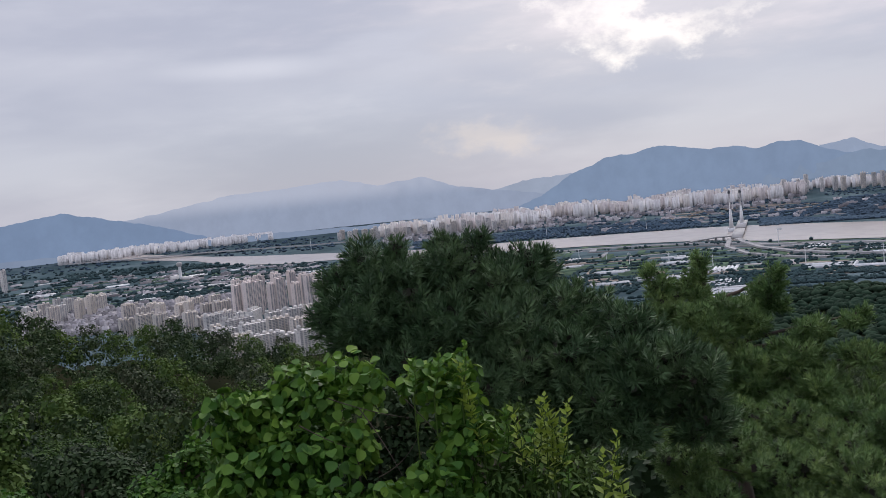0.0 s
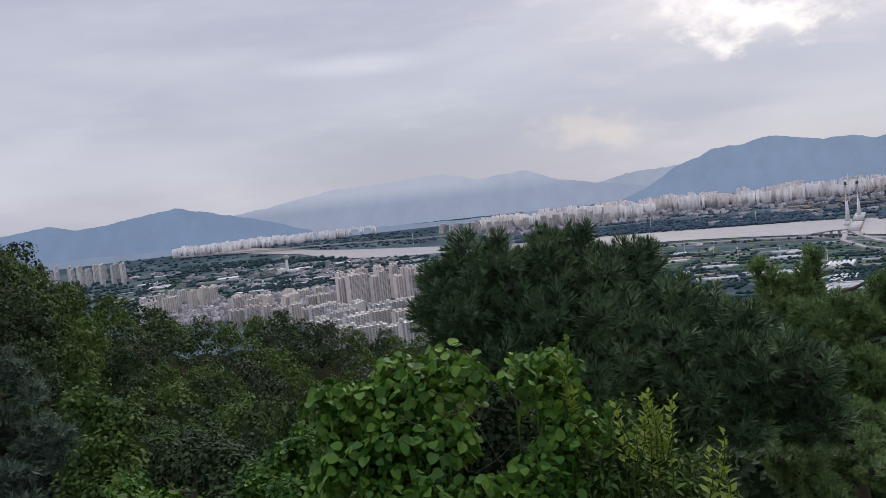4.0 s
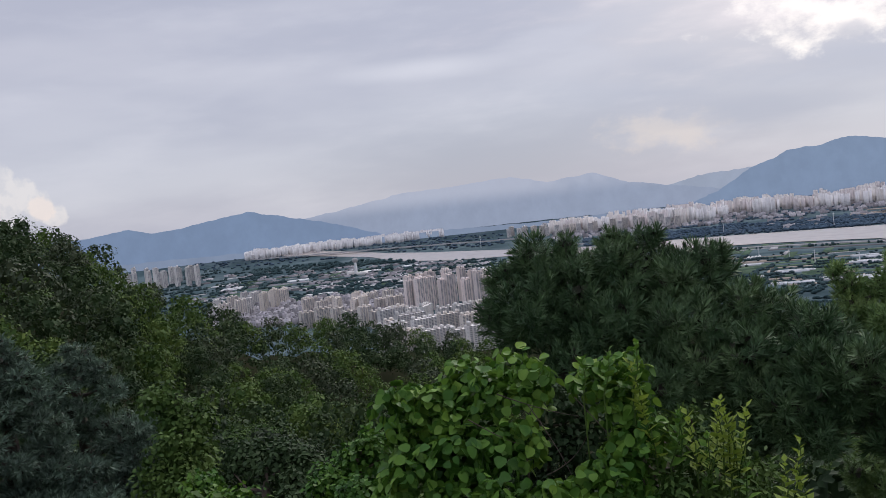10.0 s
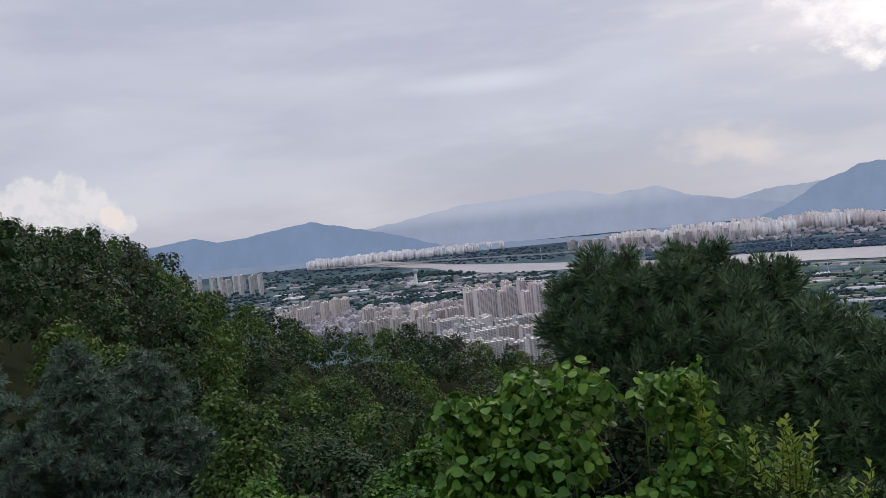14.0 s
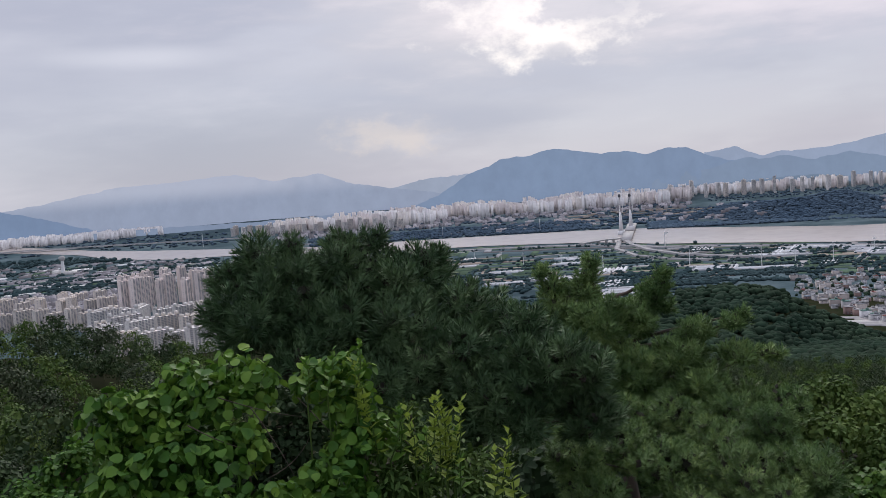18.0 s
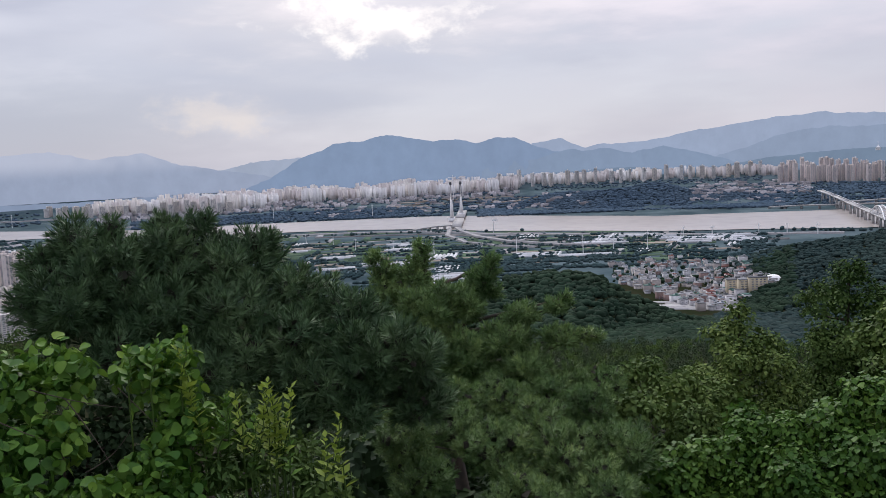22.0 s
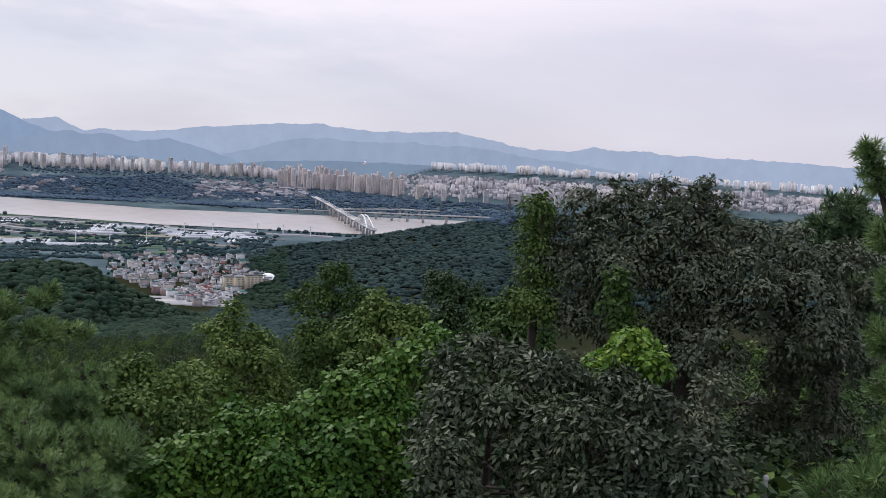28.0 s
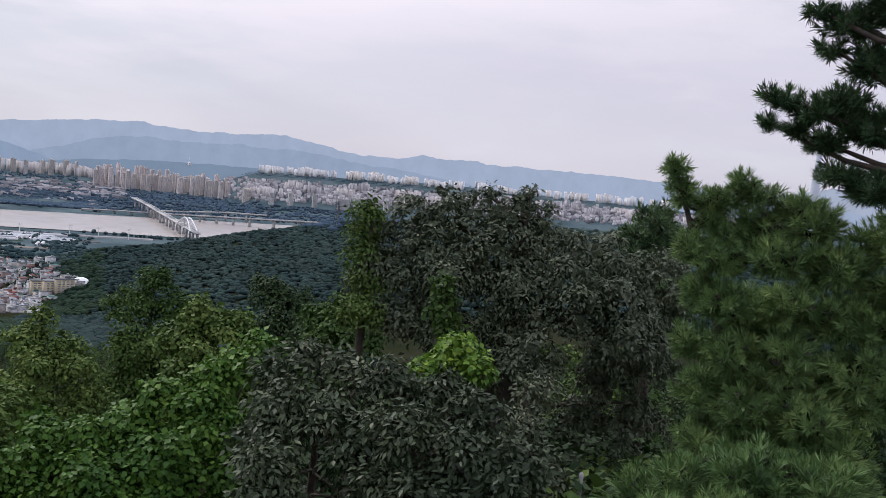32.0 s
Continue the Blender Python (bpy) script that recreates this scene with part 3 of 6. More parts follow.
def apartment(key, az, el, top=None, turn=0.0, group="apartment blocks of the city"):
    """A block whose foot shows at that elevation; top gives the elevation of its roof."""
    r = ground_at(az, el, 600)
    high, parts = STYLES[key]
    s = size_at(r)
    p = at(az, r)
    sz = s if top is None else (250 + r * math.tan(radians(top)) - p.z) / high
    m = Matrix.Translation(p) @ Matrix.Rotation(radians(turn - az), 4, "Z") @ Matrix.Diagonal((s, s, sz, 1))
    ob = empty("apartment_block", m, LABELS[key], "apartment building", group)
    for name, me in parts:
        piece = share(name, me, ob, Matrix())
        if name != "wall":
            piece["kind"] = "stuff"
    return ob


def cluster(keys, a0, a1, rows, turns=(0, 20), group="apartment blocks of the city", seed=1):
    """Rows of blocks: (foot elevation at a0, at a1, number, roof rise in degrees at a0, at a1)."""
    r_ = random.Random(seed)
    for e0, e1, n, h0, h1 in rows:
        for k in range(n):
            q = (k + 0.5 + r_.uniform(-0.3, 0.3)) / n
            e = e0 + (e1 - e0) * q + r_.uniform(-0.06, 0.06)
            h = (h0 + (h1 - h0) * q) * r_.uniform(0.85, 1.12)
            apartment(r_.choice(keys), a0 + (a1 - a0) * q, e, e + h, r_.choice(turns) + r_.uniform(-4, 4), group)


def slabs(a0, a1, e0, e1, n, bays, rise, mats, label, seed):
    """Dense far estates of slab blocks: every estate has one height, one turn and one colour; joined by colour."""
    r_ = random.Random(seed)
    out = [[] for _ in mats]
    for k in range(n):
        q = (k + r_.random()) / n
        az0, el0 = a0 + (a1 - a0) * q, r_.uniform(e0(q), e1(q))
        tall, face, tone = r_.uniform(*rise), r_.choice((0, 12, 30, -25)), r_.randrange(len(mats))
        for j in range(r_.randint(5, 9)):
            az, el = az0 + r_.uniform(-0.55, 0.55), el0 + r_.uniform(-0.06, 0.06)
            r = ground_at(az, el, 600)
            s, p = size_at(r), at(az, r)
            hi = tall * r_.choice((1, 1, 1, 0.85, 1.1)) * s * 1.25
            m = r_.randint(*bays)
            turn = radians(-az + face + r_.choice((0, 0, 90)))
            c, sn = math.cos(turn), math.sin(turn)
            for b in range(m):
                x, y = (b - (m - 1) / 2) * 9.0 * s, (b % 2) * 2.0 * s
                cx, cy = p.x + c * x - sn * y, p.y + sn * x + c * y
                out[tone].append(box(cx, cy, p.z - 10, 9.0 * s, 13 * s, hi + 10, turn))
                if b % 2 == 0:
                    out[tone].append(box(cx, cy, p.z + hi, 4 * s, 6 * s, 3.0 * s, turn))
    for mat, pieces in zip(mats, out):
        if pieces:
            tagged(solid("apartment_rows", *join(pieces), mat), label, "apartments", kind="stuff")


# Far walls lightened in base colour to carry the haze over the city.
FAR_TONES = [material("far_cream_render", (0.77, 0.725, 0.69), (0.70, 0.66, 0.635), 0.01, 0.85, island=0.1), material("far_white_render", (0.81, 0.79, 0.785), (0.73, 0.715, 0.72), 0.01, 0.85, island=0.1), material("far_rosy_render", (0.68, 0.62, 0.605), (0.60, 0.555, 0.55), 0.01, 0.85, island=0.12)]
line = lambda a, b: (lambda q: a + (b - a) * q)

cluster(("white_tall", "white_thin"), -54.3, -49.2, ((-3.1, -3.5, 9, 0.95, 1.2), (-2.9, -3.2, 7, 0.95, 1.0)), (30, 35), "white towers by the wooded hill", 2)
cluster(("white_tall", "cream_mid", "white_thin"), -48.8, -44.0, ((-6.0, -5.4, 7, 1.1, 1.2), (-5.5, -5.0, 6, 1.0, 0.9)), (20, 60), "towers in the low town", 3)
cluster(("cream_low", "cream_mid"), -43.2, -37.0, ((-6.9, -7.6, 7, 1.1, 1.2), (-6.2, -6.6, 7, 1.0, 1.1), (-5.7, -5.9, 5, 0.6, 0.8)), (25, 25, 65), "cream slabs below the hill", 4)
cluster(("white_long", "cream_low"), -38.5, -31.0, ((-8.9, -9.6, 5, 1.5, 1.5), (-8.2, -8.7, 6, 1.4, 1.5), (-7.5, -7.9, 6, 1.2, 1.3)), (25, 30, 70), "white slabs below the hill", 5)
cluster(("pink_thin", "pink_tall"), -36.8, -31.0, ((-6.7, -6.9, 8, 2.0, 2.1), (-6.3, -6.4, 7, 1.9, 1.9), (-5.9, -5.9, 5, 1.4, 1.4)), (25, 30), "pinkish towers below the hill", 6)
slabs(-46.2, -34.0, line(-2.26, -2.16), line(-2.16, -2.06), 34, (3, 6), (34, 48), FAR_TONES[1:2], "white riverside row of apartment blocks", 7)
cluster(("white_tall", "cream_mid"), -29.8, -19.0, ((-2.7, -3.1, 22, 0.6, 0.85), (-2.55, -2.9, 16, 0.55, 0.8)), (10, 20), "riverside towers", 8)
cluster(("pink_tall", "pink_thin", "pink_tall"), 14.7, 22.6, ((-2.72, -2.85, 26, 1.1, 1.1), (-2.62, -2.75, 22, 1.25, 1.15)), (15, 25), "pinkish towers across the river", 9)
cluster(("white_tall", "cream_mid", "white_thin"), -2.5, 14.2, ((-2.42, -2.3, 24, 0.95, 0.85),), (0, 20, 40), "white towers across the river", 10)
cluster(("white_long", "cream_low", "white_tall"), 23.0, 33.0, ((-3.0, -2.8, 7, 0.75, 0.85),), (10, 30), "white towers across the river", 11)


def town(name, a0, a1, e0, e1, n, size, rise, mat, label, seed, gap=1.0, category="town"):
    """Many far buildings joined into one object."""
    r_ = random.Random(seed)
    out = []
    for _ in range(n):
        q = r_.random()
        az, el = a0 + (a1 - a0) * q, r_.uniform(e0(q), e1(q))
        if wet(az, el) or (3.6 < az < 9.4 and -4.6 < el < -2.5):
            continue
        r = ground_at(az, el, 600)
        s, p = size_at(r), at(az, r)
        k = r_.uniform(0.7, 1.4)
        hi = r_.uniform(*rise) * s
        turn = radians(-az + r_.choice((0, 25, 50)))
        out.append(box(p.x, p.y, p.z - 8, size[0] * k * s, size[1] * s, hi + 8, turn))
        if rise[1] > 30:
            for b in range(r_.randint(1, 2)):
                out.append(box(p.x + b * 2, p.y, p.z + hi, size[0] * 0.4 * s, size[1] * 0.6 * s, 5 * s, turn))
        else:
            out.append(box(p.x, p.y, p.z + hi, size[0] * 0.35 * s, size[1] * 0.4 * s, 2.5 * s, turn))
    v, f = join(out)
    return tagged(solid(name, v, f, mat), label, category, kind="stuff")


line = lambda a, b: (lambda q: a + (b - a) * q)
slabs(-26.5, -1, line(-3.05, -2.6), line(-2.5, -2.4), 62, (2, 4), (46, 66), FAR_TONES, "dense rows of pale apartment towers across the river", 21)
slabs(0.4, 14.6, line(-2.3, -2.3), line(-2.05, -2.1), 26, (2, 4), (40, 58), FAR_TONES, "rows of pale apartment towers behind the wooded hill", 121)
slabs(-22, 4, line(-2.5, -2.2), line(-2.1, -1.9), 46, (2, 4), (34, 48), FAR_TONES, "hazy rear rows of pale apartment towers", 20)
slabs(22.8, 56, line(-2.6, -1.7), line(-1.75, -1.2), 28, (2, 5), (26, 42), [FAR_TONES[2], WALL_MIXED], "dense pale apartment rows in the far city", 22)
slabs(24.2, 28.6, line(-0.98, -0.95), line(-0.9, -0.88), 7, (2, 4), (30, 42), FAR_TONES[1:2], "white apartment rows on the foot of the mountains", 24)
slabs(29.5, 50, line(-0.95, -0.8), line(-0.84, -0.72), 20, (2, 4), (30, 46), FAR_TONES[:2], "far white apartment rows on the plain", 29)
town("houses", 22.5, 57, line(-2.9, -1.8), line(-1.5, -1.0), 1500, (17, 13), (8, 18), WALL_LOW, "carpet of low pale houses in the far city", 23)
town("houses", 22.5, 57, line(-2.8, -1.8), line(-1.6, -1.0), 640, (19, 14), (10, 22), WALL_MIXED, "pale cream town houses in the far city", 123)
town("houses", -49, -36.5, line(-6.4, -7.0), line(-5.0, -5.4), 700, (15, 12), (8, 18), WALL_LOW, "carpet of low pale houses below the hill", 25)
town("houses", -50, -31, line(-4.7, -4.9), line(-2.9, -3.9), 170, (36, 14), (4, 8), WALL_LOW, "scattered sheds and low buildings on the plain", 26)
town("houses", -14, 16, line(-3.7, -4.0), line(-2.8, -3.0), 130, (34, 16), (5, 12), WALL_LOW, "scattered low buildings on the far bank", 27)
town("houses", -27, -1, line(-3.3, -2.9), line(-2.7, -2.5), 420, (22, 14), (8, 20), WALL_LOW, "low pale buildings at the feet of the far towers", 127)
town("houses", 9.5, 16.5, line(-3.3, -3.4), line(-2.6, -2.6), 110, (40, 20), (5, 12), WALL_LOW, "works sheds behind the wooded hill", 128)


def dome():
    """The upper part of a round crown: a tip, three rings and an open foot."""
    v, f, n = [(0, 0, 1.0)], [], 6
    for z, q in ((0.72, 0.62), (0.15, 1.0), (-0.7, 0.8)):
        v += [(q * math.cos(2 * math.pi * (k + z) / n), q * math.sin(2 * math.pi * (k + z) / n), z) for k in range(n)]
    f += [(0, 1 + k, 1 + (k + 1) % n) for k in range(n)]
    for j in (0, 1):
        for k in range(n):
            a, b = 1 + j * n + k, 1 + j * n + (k + 1) % n
            f += [(a, a + n, b + n), (a, b + n, b)]
    return np.array(v), np.array(f)


DOME = dome()


def tree_puffs(name, spots, mat, label, seed, round_=ICO1):
    """Many far tree crowns joined: spots are (x, y, z, radius, height)."""
    r_ = np.random.default_rng(seed)
    s = np.asarray(spots, float)
    base, f = round_
    n, m = len(s), len(base)
    jig = 1 + r_.normal(0, 0.2, (n, m, 1))
    a = r_.uniform(0, 6.28, n)
    c, sn = np.cos(a), np.sin(a)
    b = base[None] * jig
    v = np.stack([b[..., 0] * c[:, None] - b[..., 1] * sn[:, None], b[..., 0] * sn[:, None] + b[..., 1] * c[:, None], b[..., 2]], -1)
    v[..., :2] *= s[:, None, 3:4]
    v[..., 2] *= s[:, None, 4]
    v += s[:, None, :3]
    faces = (f[None] + (np.arange(n) * m)[:, None, None]).reshape(-1, 3)
    return tagged(solid(name, v.reshape(-1, 3), faces, mat, smooth=round_ is not DOME), label, "woods", kind="stuff")


def wood_spots(a0, a1, r0, r1, spacing, rad, tall, seed, keep=lambda az, r: True):
    r_ = np.random.default_rng(seed)
    area = 0.5 * (r1 * r1 - r0 * r0) * radians(a1 - a0)
    n = int(area / spacing ** 2)
    az = r_.uniform(a0, a1, n)
    r = np.sqrt(r_.uniform(r0 * r0, r1 * r1, n))
    ok = np.array([keep(a, x) for a, x in zip(az, r)])
    az, r = az[ok], r[ok]
    z = land(az, r)
    k = r_.uniform(0.7, 1.35, len(az))
    return np.stack([r * np.sin(np.radians(az)), r * np.cos(np.radians(az)), z + tall * 0.45 * k, rad * k, tall * 0.5 * k], 1)


tree_puffs("wooded_spur", wood_spots(-18, 13.5, 420, 960, 4.8, 3.4, 4.2, 31, lambda a, r: land(a, r) > 34), WOODS, "dense green woods on the spur beside the village", 31, DOME)
tree_puffs("wooded_spur", wood_spots(11, 32.5, 420, 1560, 5.9, 4.3, 4.4, 32, lambda a, r: a > 15.2 or (r > 1390 and a > 10) or (r < 1120 and land(a, r) > 32)), WOODS_RIDGE, "dense dark green woods on the long ridge", 32, DOME)
tree_puffs("wooded_spur", wood_spots(32.5, 66, 900, 1560, 9.0, 6.8, 6.4, 34), WOODS_RIDGE, "dark green woods on the end of the long ridge", 34, DOME)
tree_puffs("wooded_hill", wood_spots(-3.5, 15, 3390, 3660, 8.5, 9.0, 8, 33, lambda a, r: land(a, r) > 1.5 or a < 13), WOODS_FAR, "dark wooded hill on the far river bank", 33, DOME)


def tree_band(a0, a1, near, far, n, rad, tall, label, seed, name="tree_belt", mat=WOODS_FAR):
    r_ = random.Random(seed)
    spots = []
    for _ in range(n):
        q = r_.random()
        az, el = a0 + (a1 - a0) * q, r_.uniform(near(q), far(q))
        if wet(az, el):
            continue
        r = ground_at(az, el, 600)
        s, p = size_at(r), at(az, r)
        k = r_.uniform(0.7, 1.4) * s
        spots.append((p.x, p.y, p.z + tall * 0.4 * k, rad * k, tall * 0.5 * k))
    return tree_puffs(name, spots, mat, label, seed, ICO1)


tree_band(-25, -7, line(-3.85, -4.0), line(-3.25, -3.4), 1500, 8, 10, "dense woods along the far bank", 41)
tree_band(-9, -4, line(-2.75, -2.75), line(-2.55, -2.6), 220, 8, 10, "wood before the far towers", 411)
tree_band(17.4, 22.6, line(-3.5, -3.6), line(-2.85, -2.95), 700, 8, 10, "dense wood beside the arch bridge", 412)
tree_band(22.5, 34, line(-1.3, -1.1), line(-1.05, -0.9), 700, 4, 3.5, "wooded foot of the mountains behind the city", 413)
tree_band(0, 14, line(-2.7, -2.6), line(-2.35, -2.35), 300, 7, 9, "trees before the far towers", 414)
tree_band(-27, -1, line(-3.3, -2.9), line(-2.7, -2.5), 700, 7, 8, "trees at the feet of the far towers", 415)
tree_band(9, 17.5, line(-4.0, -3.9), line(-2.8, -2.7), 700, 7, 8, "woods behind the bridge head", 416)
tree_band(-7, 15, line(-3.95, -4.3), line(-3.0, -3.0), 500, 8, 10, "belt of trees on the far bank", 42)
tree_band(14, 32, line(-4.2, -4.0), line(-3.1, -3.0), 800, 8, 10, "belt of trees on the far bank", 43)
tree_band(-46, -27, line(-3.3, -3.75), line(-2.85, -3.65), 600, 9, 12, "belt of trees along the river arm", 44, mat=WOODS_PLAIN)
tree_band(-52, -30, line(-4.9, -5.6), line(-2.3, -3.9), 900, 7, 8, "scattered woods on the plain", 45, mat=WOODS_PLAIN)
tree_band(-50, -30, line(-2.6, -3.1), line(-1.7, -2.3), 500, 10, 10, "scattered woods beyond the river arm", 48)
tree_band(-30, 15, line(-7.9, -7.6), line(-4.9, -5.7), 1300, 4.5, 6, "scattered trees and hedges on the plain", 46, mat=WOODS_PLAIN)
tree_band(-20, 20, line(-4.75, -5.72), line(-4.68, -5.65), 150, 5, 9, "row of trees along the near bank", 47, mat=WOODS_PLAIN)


def tree_rows(a0, a1, near, far, n, rad, tall, label, seed, long=(10, 26), mat=WOODS_FAR):
    """Hedges and narrow woods: rows of crowns running along the plain."""
    r_ = random.Random(seed)
    spots = []
    for _ in range(n):
        q = r_.random()
        az, el = a0 + (a1 - a0) * q, r_.uniform(near(q), far(q))
        if wet(az, el):
            continue
        r = ground_at(az, el, 600)
        s, p = size_at(r), at(az, r)
        turn = radians(-az + r_.choice((2, 6, -4, 10, 80)))
        for k in range(r_.randint(*long)):
            d = (k - 8) * rad * 0.9 * s
            j = r_.uniform(0.6, 1.3) * s
            x, y = p.x + math.cos(turn) * d + r_.gauss(0, 2), p.y + math.sin(turn) * d + r_.gauss(0, rad * 0.8)
            g = float(land(math.degrees(math.atan2(x, y)), math.hypot(x, y)))
            spots.append((x, y, g + tall * 0.35 * j, rad * j, tall * 0.5 * j))
    return tree_puffs("tree_belt", spots, mat, label, seed)


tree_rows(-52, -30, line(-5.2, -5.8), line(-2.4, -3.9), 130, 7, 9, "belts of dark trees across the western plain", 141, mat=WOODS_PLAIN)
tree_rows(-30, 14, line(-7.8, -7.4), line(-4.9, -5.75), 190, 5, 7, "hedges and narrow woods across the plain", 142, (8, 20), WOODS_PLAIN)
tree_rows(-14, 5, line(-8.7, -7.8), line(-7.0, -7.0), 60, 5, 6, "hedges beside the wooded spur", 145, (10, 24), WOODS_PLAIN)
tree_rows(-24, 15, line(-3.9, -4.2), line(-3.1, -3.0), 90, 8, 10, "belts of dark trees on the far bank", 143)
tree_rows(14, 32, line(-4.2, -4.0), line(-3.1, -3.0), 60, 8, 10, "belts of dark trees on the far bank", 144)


# ---- fields, greenhouses and roads of the plain ----
def patches(a0, a1, e0, e1, n, size, mat, label, seed, lift=0.6, category="field", name="field"):
    """Flat plots scattered on the plain, joined."""
    r_ = random.Random(seed)
    out = []
    for _ in range(n):
        q = r_.random()
        az, el = a0 + (a1 - a0) * q, r_.uniform(e0(q), e1(q))
        if wet(az, el):
            continue
        r = ground_at(az, el, 600)
        s, p = size_at(r), at(az, r)
        out.append(box(p.x, p.y, p.z - 2, size[0] * r_.uniform(0.5, 1.5) * s, size[1] * r_.uniform(0.6, 1.4) * s, 2 + lift + r_.uniform(0, 0.5), radians(-az + r_.choice((2, 6, -4, 85)))))
    v, f = join(out)
    return tagged(solid(name, v, f, mat), label, category, kind="stuff")


patches(-50, 10.5, line(-5.0, -7.4), line(-3.3, -5.6), 220, (190, 34), FIELD_GREEN, "green fields on the river plain", 51)
patches(-28, 10.5, line(-7.0, -7.2), line(-4.9, -5.7), 70, (140, 24), FIELD_TAN, "bare earth plots on the river plain", 52)
patches(-9, 0, line(-3.4, -3.3), line(-2.9, -2.8), 26, (150, 60), FIELD_TAN, "sandy building site on the far bank", 53)
patches(-50, 10.5, line(-5.2, -7.0), line(-3.3, -5.7), 110, (150, 16), PAVING, "pale paved yards on the river plain", 54)


def greenhouses(a0, a1, e0, e1, n, size, label, seed, count_=(2, 6)):
    """Groups of long vaulted vinyl houses."""
    r_ = random.Random(seed)
    out = []
    for _ in range(n):
        q = r_.random()
        az, el = a0 + (a1 - a0) * q, r_.uniform(e0(q), e1(q))
        if wet(az, el):
            continue
        r = ground_at(az, el, 600)
        s, p = size_at(r), at(az, r)
        turn = radians(-az + r_.choice((2, 6, 85)))
        c, sn = math.cos(turn), math.sin(turn)
        for k in range(r_.randint(*count_)):
            y = k * 9.5 * s
            long = size * r_.uniform(0.8, 1.2) * s
            arc = [(-4.2 + 8.4 * j / 6, 4.0 * math.sin(math.pi * j / 6) ** 0.6) for j in range(7)]
            v = [(p.x + c * x - sn * (y + d * s), p.y + sn * x + c * (y + d * s), p.z + h * s) for x in (-long / 2, long / 2) for d, h in arc]
            v += [(v[j][0], v[j][1], p.z - 3) for j in (0, 6, 7, 13)]
            f = [(j, j + 1, j + 8, j + 7) for j in range(6)] + [(0, 7, 16, 14), (6, 13, 17, 15)] + [(0, 1, 5, 6), (1, 2, 4, 5), (7, 8, 12, 13), (8, 9, 11, 12)]
            out.append((v, f))
    v, f = join(out)
    return tagged(solid("greenhouses", v, f, VINYL), label, "greenhouses", kind="stuff")


greenhouses(-7.2, -4.2, line(-8.4, -8.2), line(-7.4, -7.4), 16, 70, "white vinyl greenhouses beside the wooded spur", 55)
greenhouses(-16, 14, line(-7.4, -6.6), line(-5.2, -5.8), 34, 75, "white vinyl greenhouses on the plain", 56)
greenhouses(-48, -31, line(-4.9, -5.2), line(-3.2, -4.0), 30, 90, "white vinyl greenhouses on the western plain", 57)
greenhouses(3, 14, line(-6.2, -6.1), line(-5.7, -5.8), 14, 110, "long white sheds behind the river road", 58)


def road(label, line_of_sight, width, lift=1.0, mat=ASPHALT, name="road"):
    """A road along sighted points (heading, elevation), with a raised bed."""
    pts = []
    for (a, e), (a2, e2) in zip(line_of_sight, line_of_sight[1:]):
        for k in range(6):
            q = k / 6
            az, el = a + (a2 - a) * q, e + (e2 - e) * q
            pts.append(at(az, ground_at(az, el, 600), lift))
    v, f = [], []
    for k, p in enumerate(pts):
        d = (pts[min(k + 1, len(pts) - 1)] - pts[max(k - 1, 0)]).normalized()
        side = Vector((d.y, -d.x, 0)).normalized() * width / 2
        for o, z in ((side * 1.15, -4), (side, 0), (side, 0.8), (side * 0.94, 0.8), (side * 0.94, 0.05), (-side * 0.94, 0.05), (-side * 0.94, 0.8), (-side, 0.8), (-side, 0), (-side * 1.15, -4)):
            q = p + o
            v.append((q.x, q.y, q.z + z))
    for k in range(len(pts) - 1):
        for j in range(9):
            f.append((k * 10 + j, k * 10 + j + 1, (k + 1) * 10 + j + 1, (k + 1) * 10 + j))
    return tagged(solid(name, v, f, mat), label, "road", kind="structure")


road("straight pale expressway along the near river bank", ((-25, -4.55), (-14, -4.75), (-7, -4.95), (-3, -5.3), (3, -5.55), (9, -5.75), (15, -5.8), (19, -5.75)), 26, 3, PAVING)
road("pale road on the flood plain", ((-14, -4.95), (-6, -5.15), (0, -5.8), (5, -6.0), (12, -6.1), (16, -6.1)), 20, 2)
road("curved ramp of the interchange", ((-5.1, -4.75), (-4.6, -5.1), (-3.6, -5.5), (-1.5, -5.9), (1.5, -6.2), (4.5, -6.35)), 18, 6, PAVING)
road("curved loop of the interchange", ((-5.4, -4.85), (-5.6, -5.3), (-4.4, -5.8), (-2, -6.15), (0.5, -6.3)), 14, 4, PAVING)
road("curved loop of the interchange", ((-1.8, -5.3), (-0.4, -5.6), (-1.0, -5.85), (-2.6, -5.75)), 12, 3, PAVING)
road("far bank expressway", ((-26, -3.55), (-14, -3.62), (-7, -3.65), (-3, -3.72), (3, -3.9)), 24, 3, PAVING)
road("road through the plain", ((-48, -3.9), (-42, -4.1), (-36, -4.5), (-31, -4.9)), 16, 2, PAVING)
road("bridge road over the river arm", ((-46, -2.35), (-42, -2.5), (-38, -2.62), (-34, -2.75), (-28, -2.95)), 18, 10, PAVING, "bridge_road")


# ---- bridges ----
def at_r(az, r, el):
    return Vector((r * math.sin(radians(az)), r * math.cos(radians(az)), 250 + r * math.tan(radians(el))))


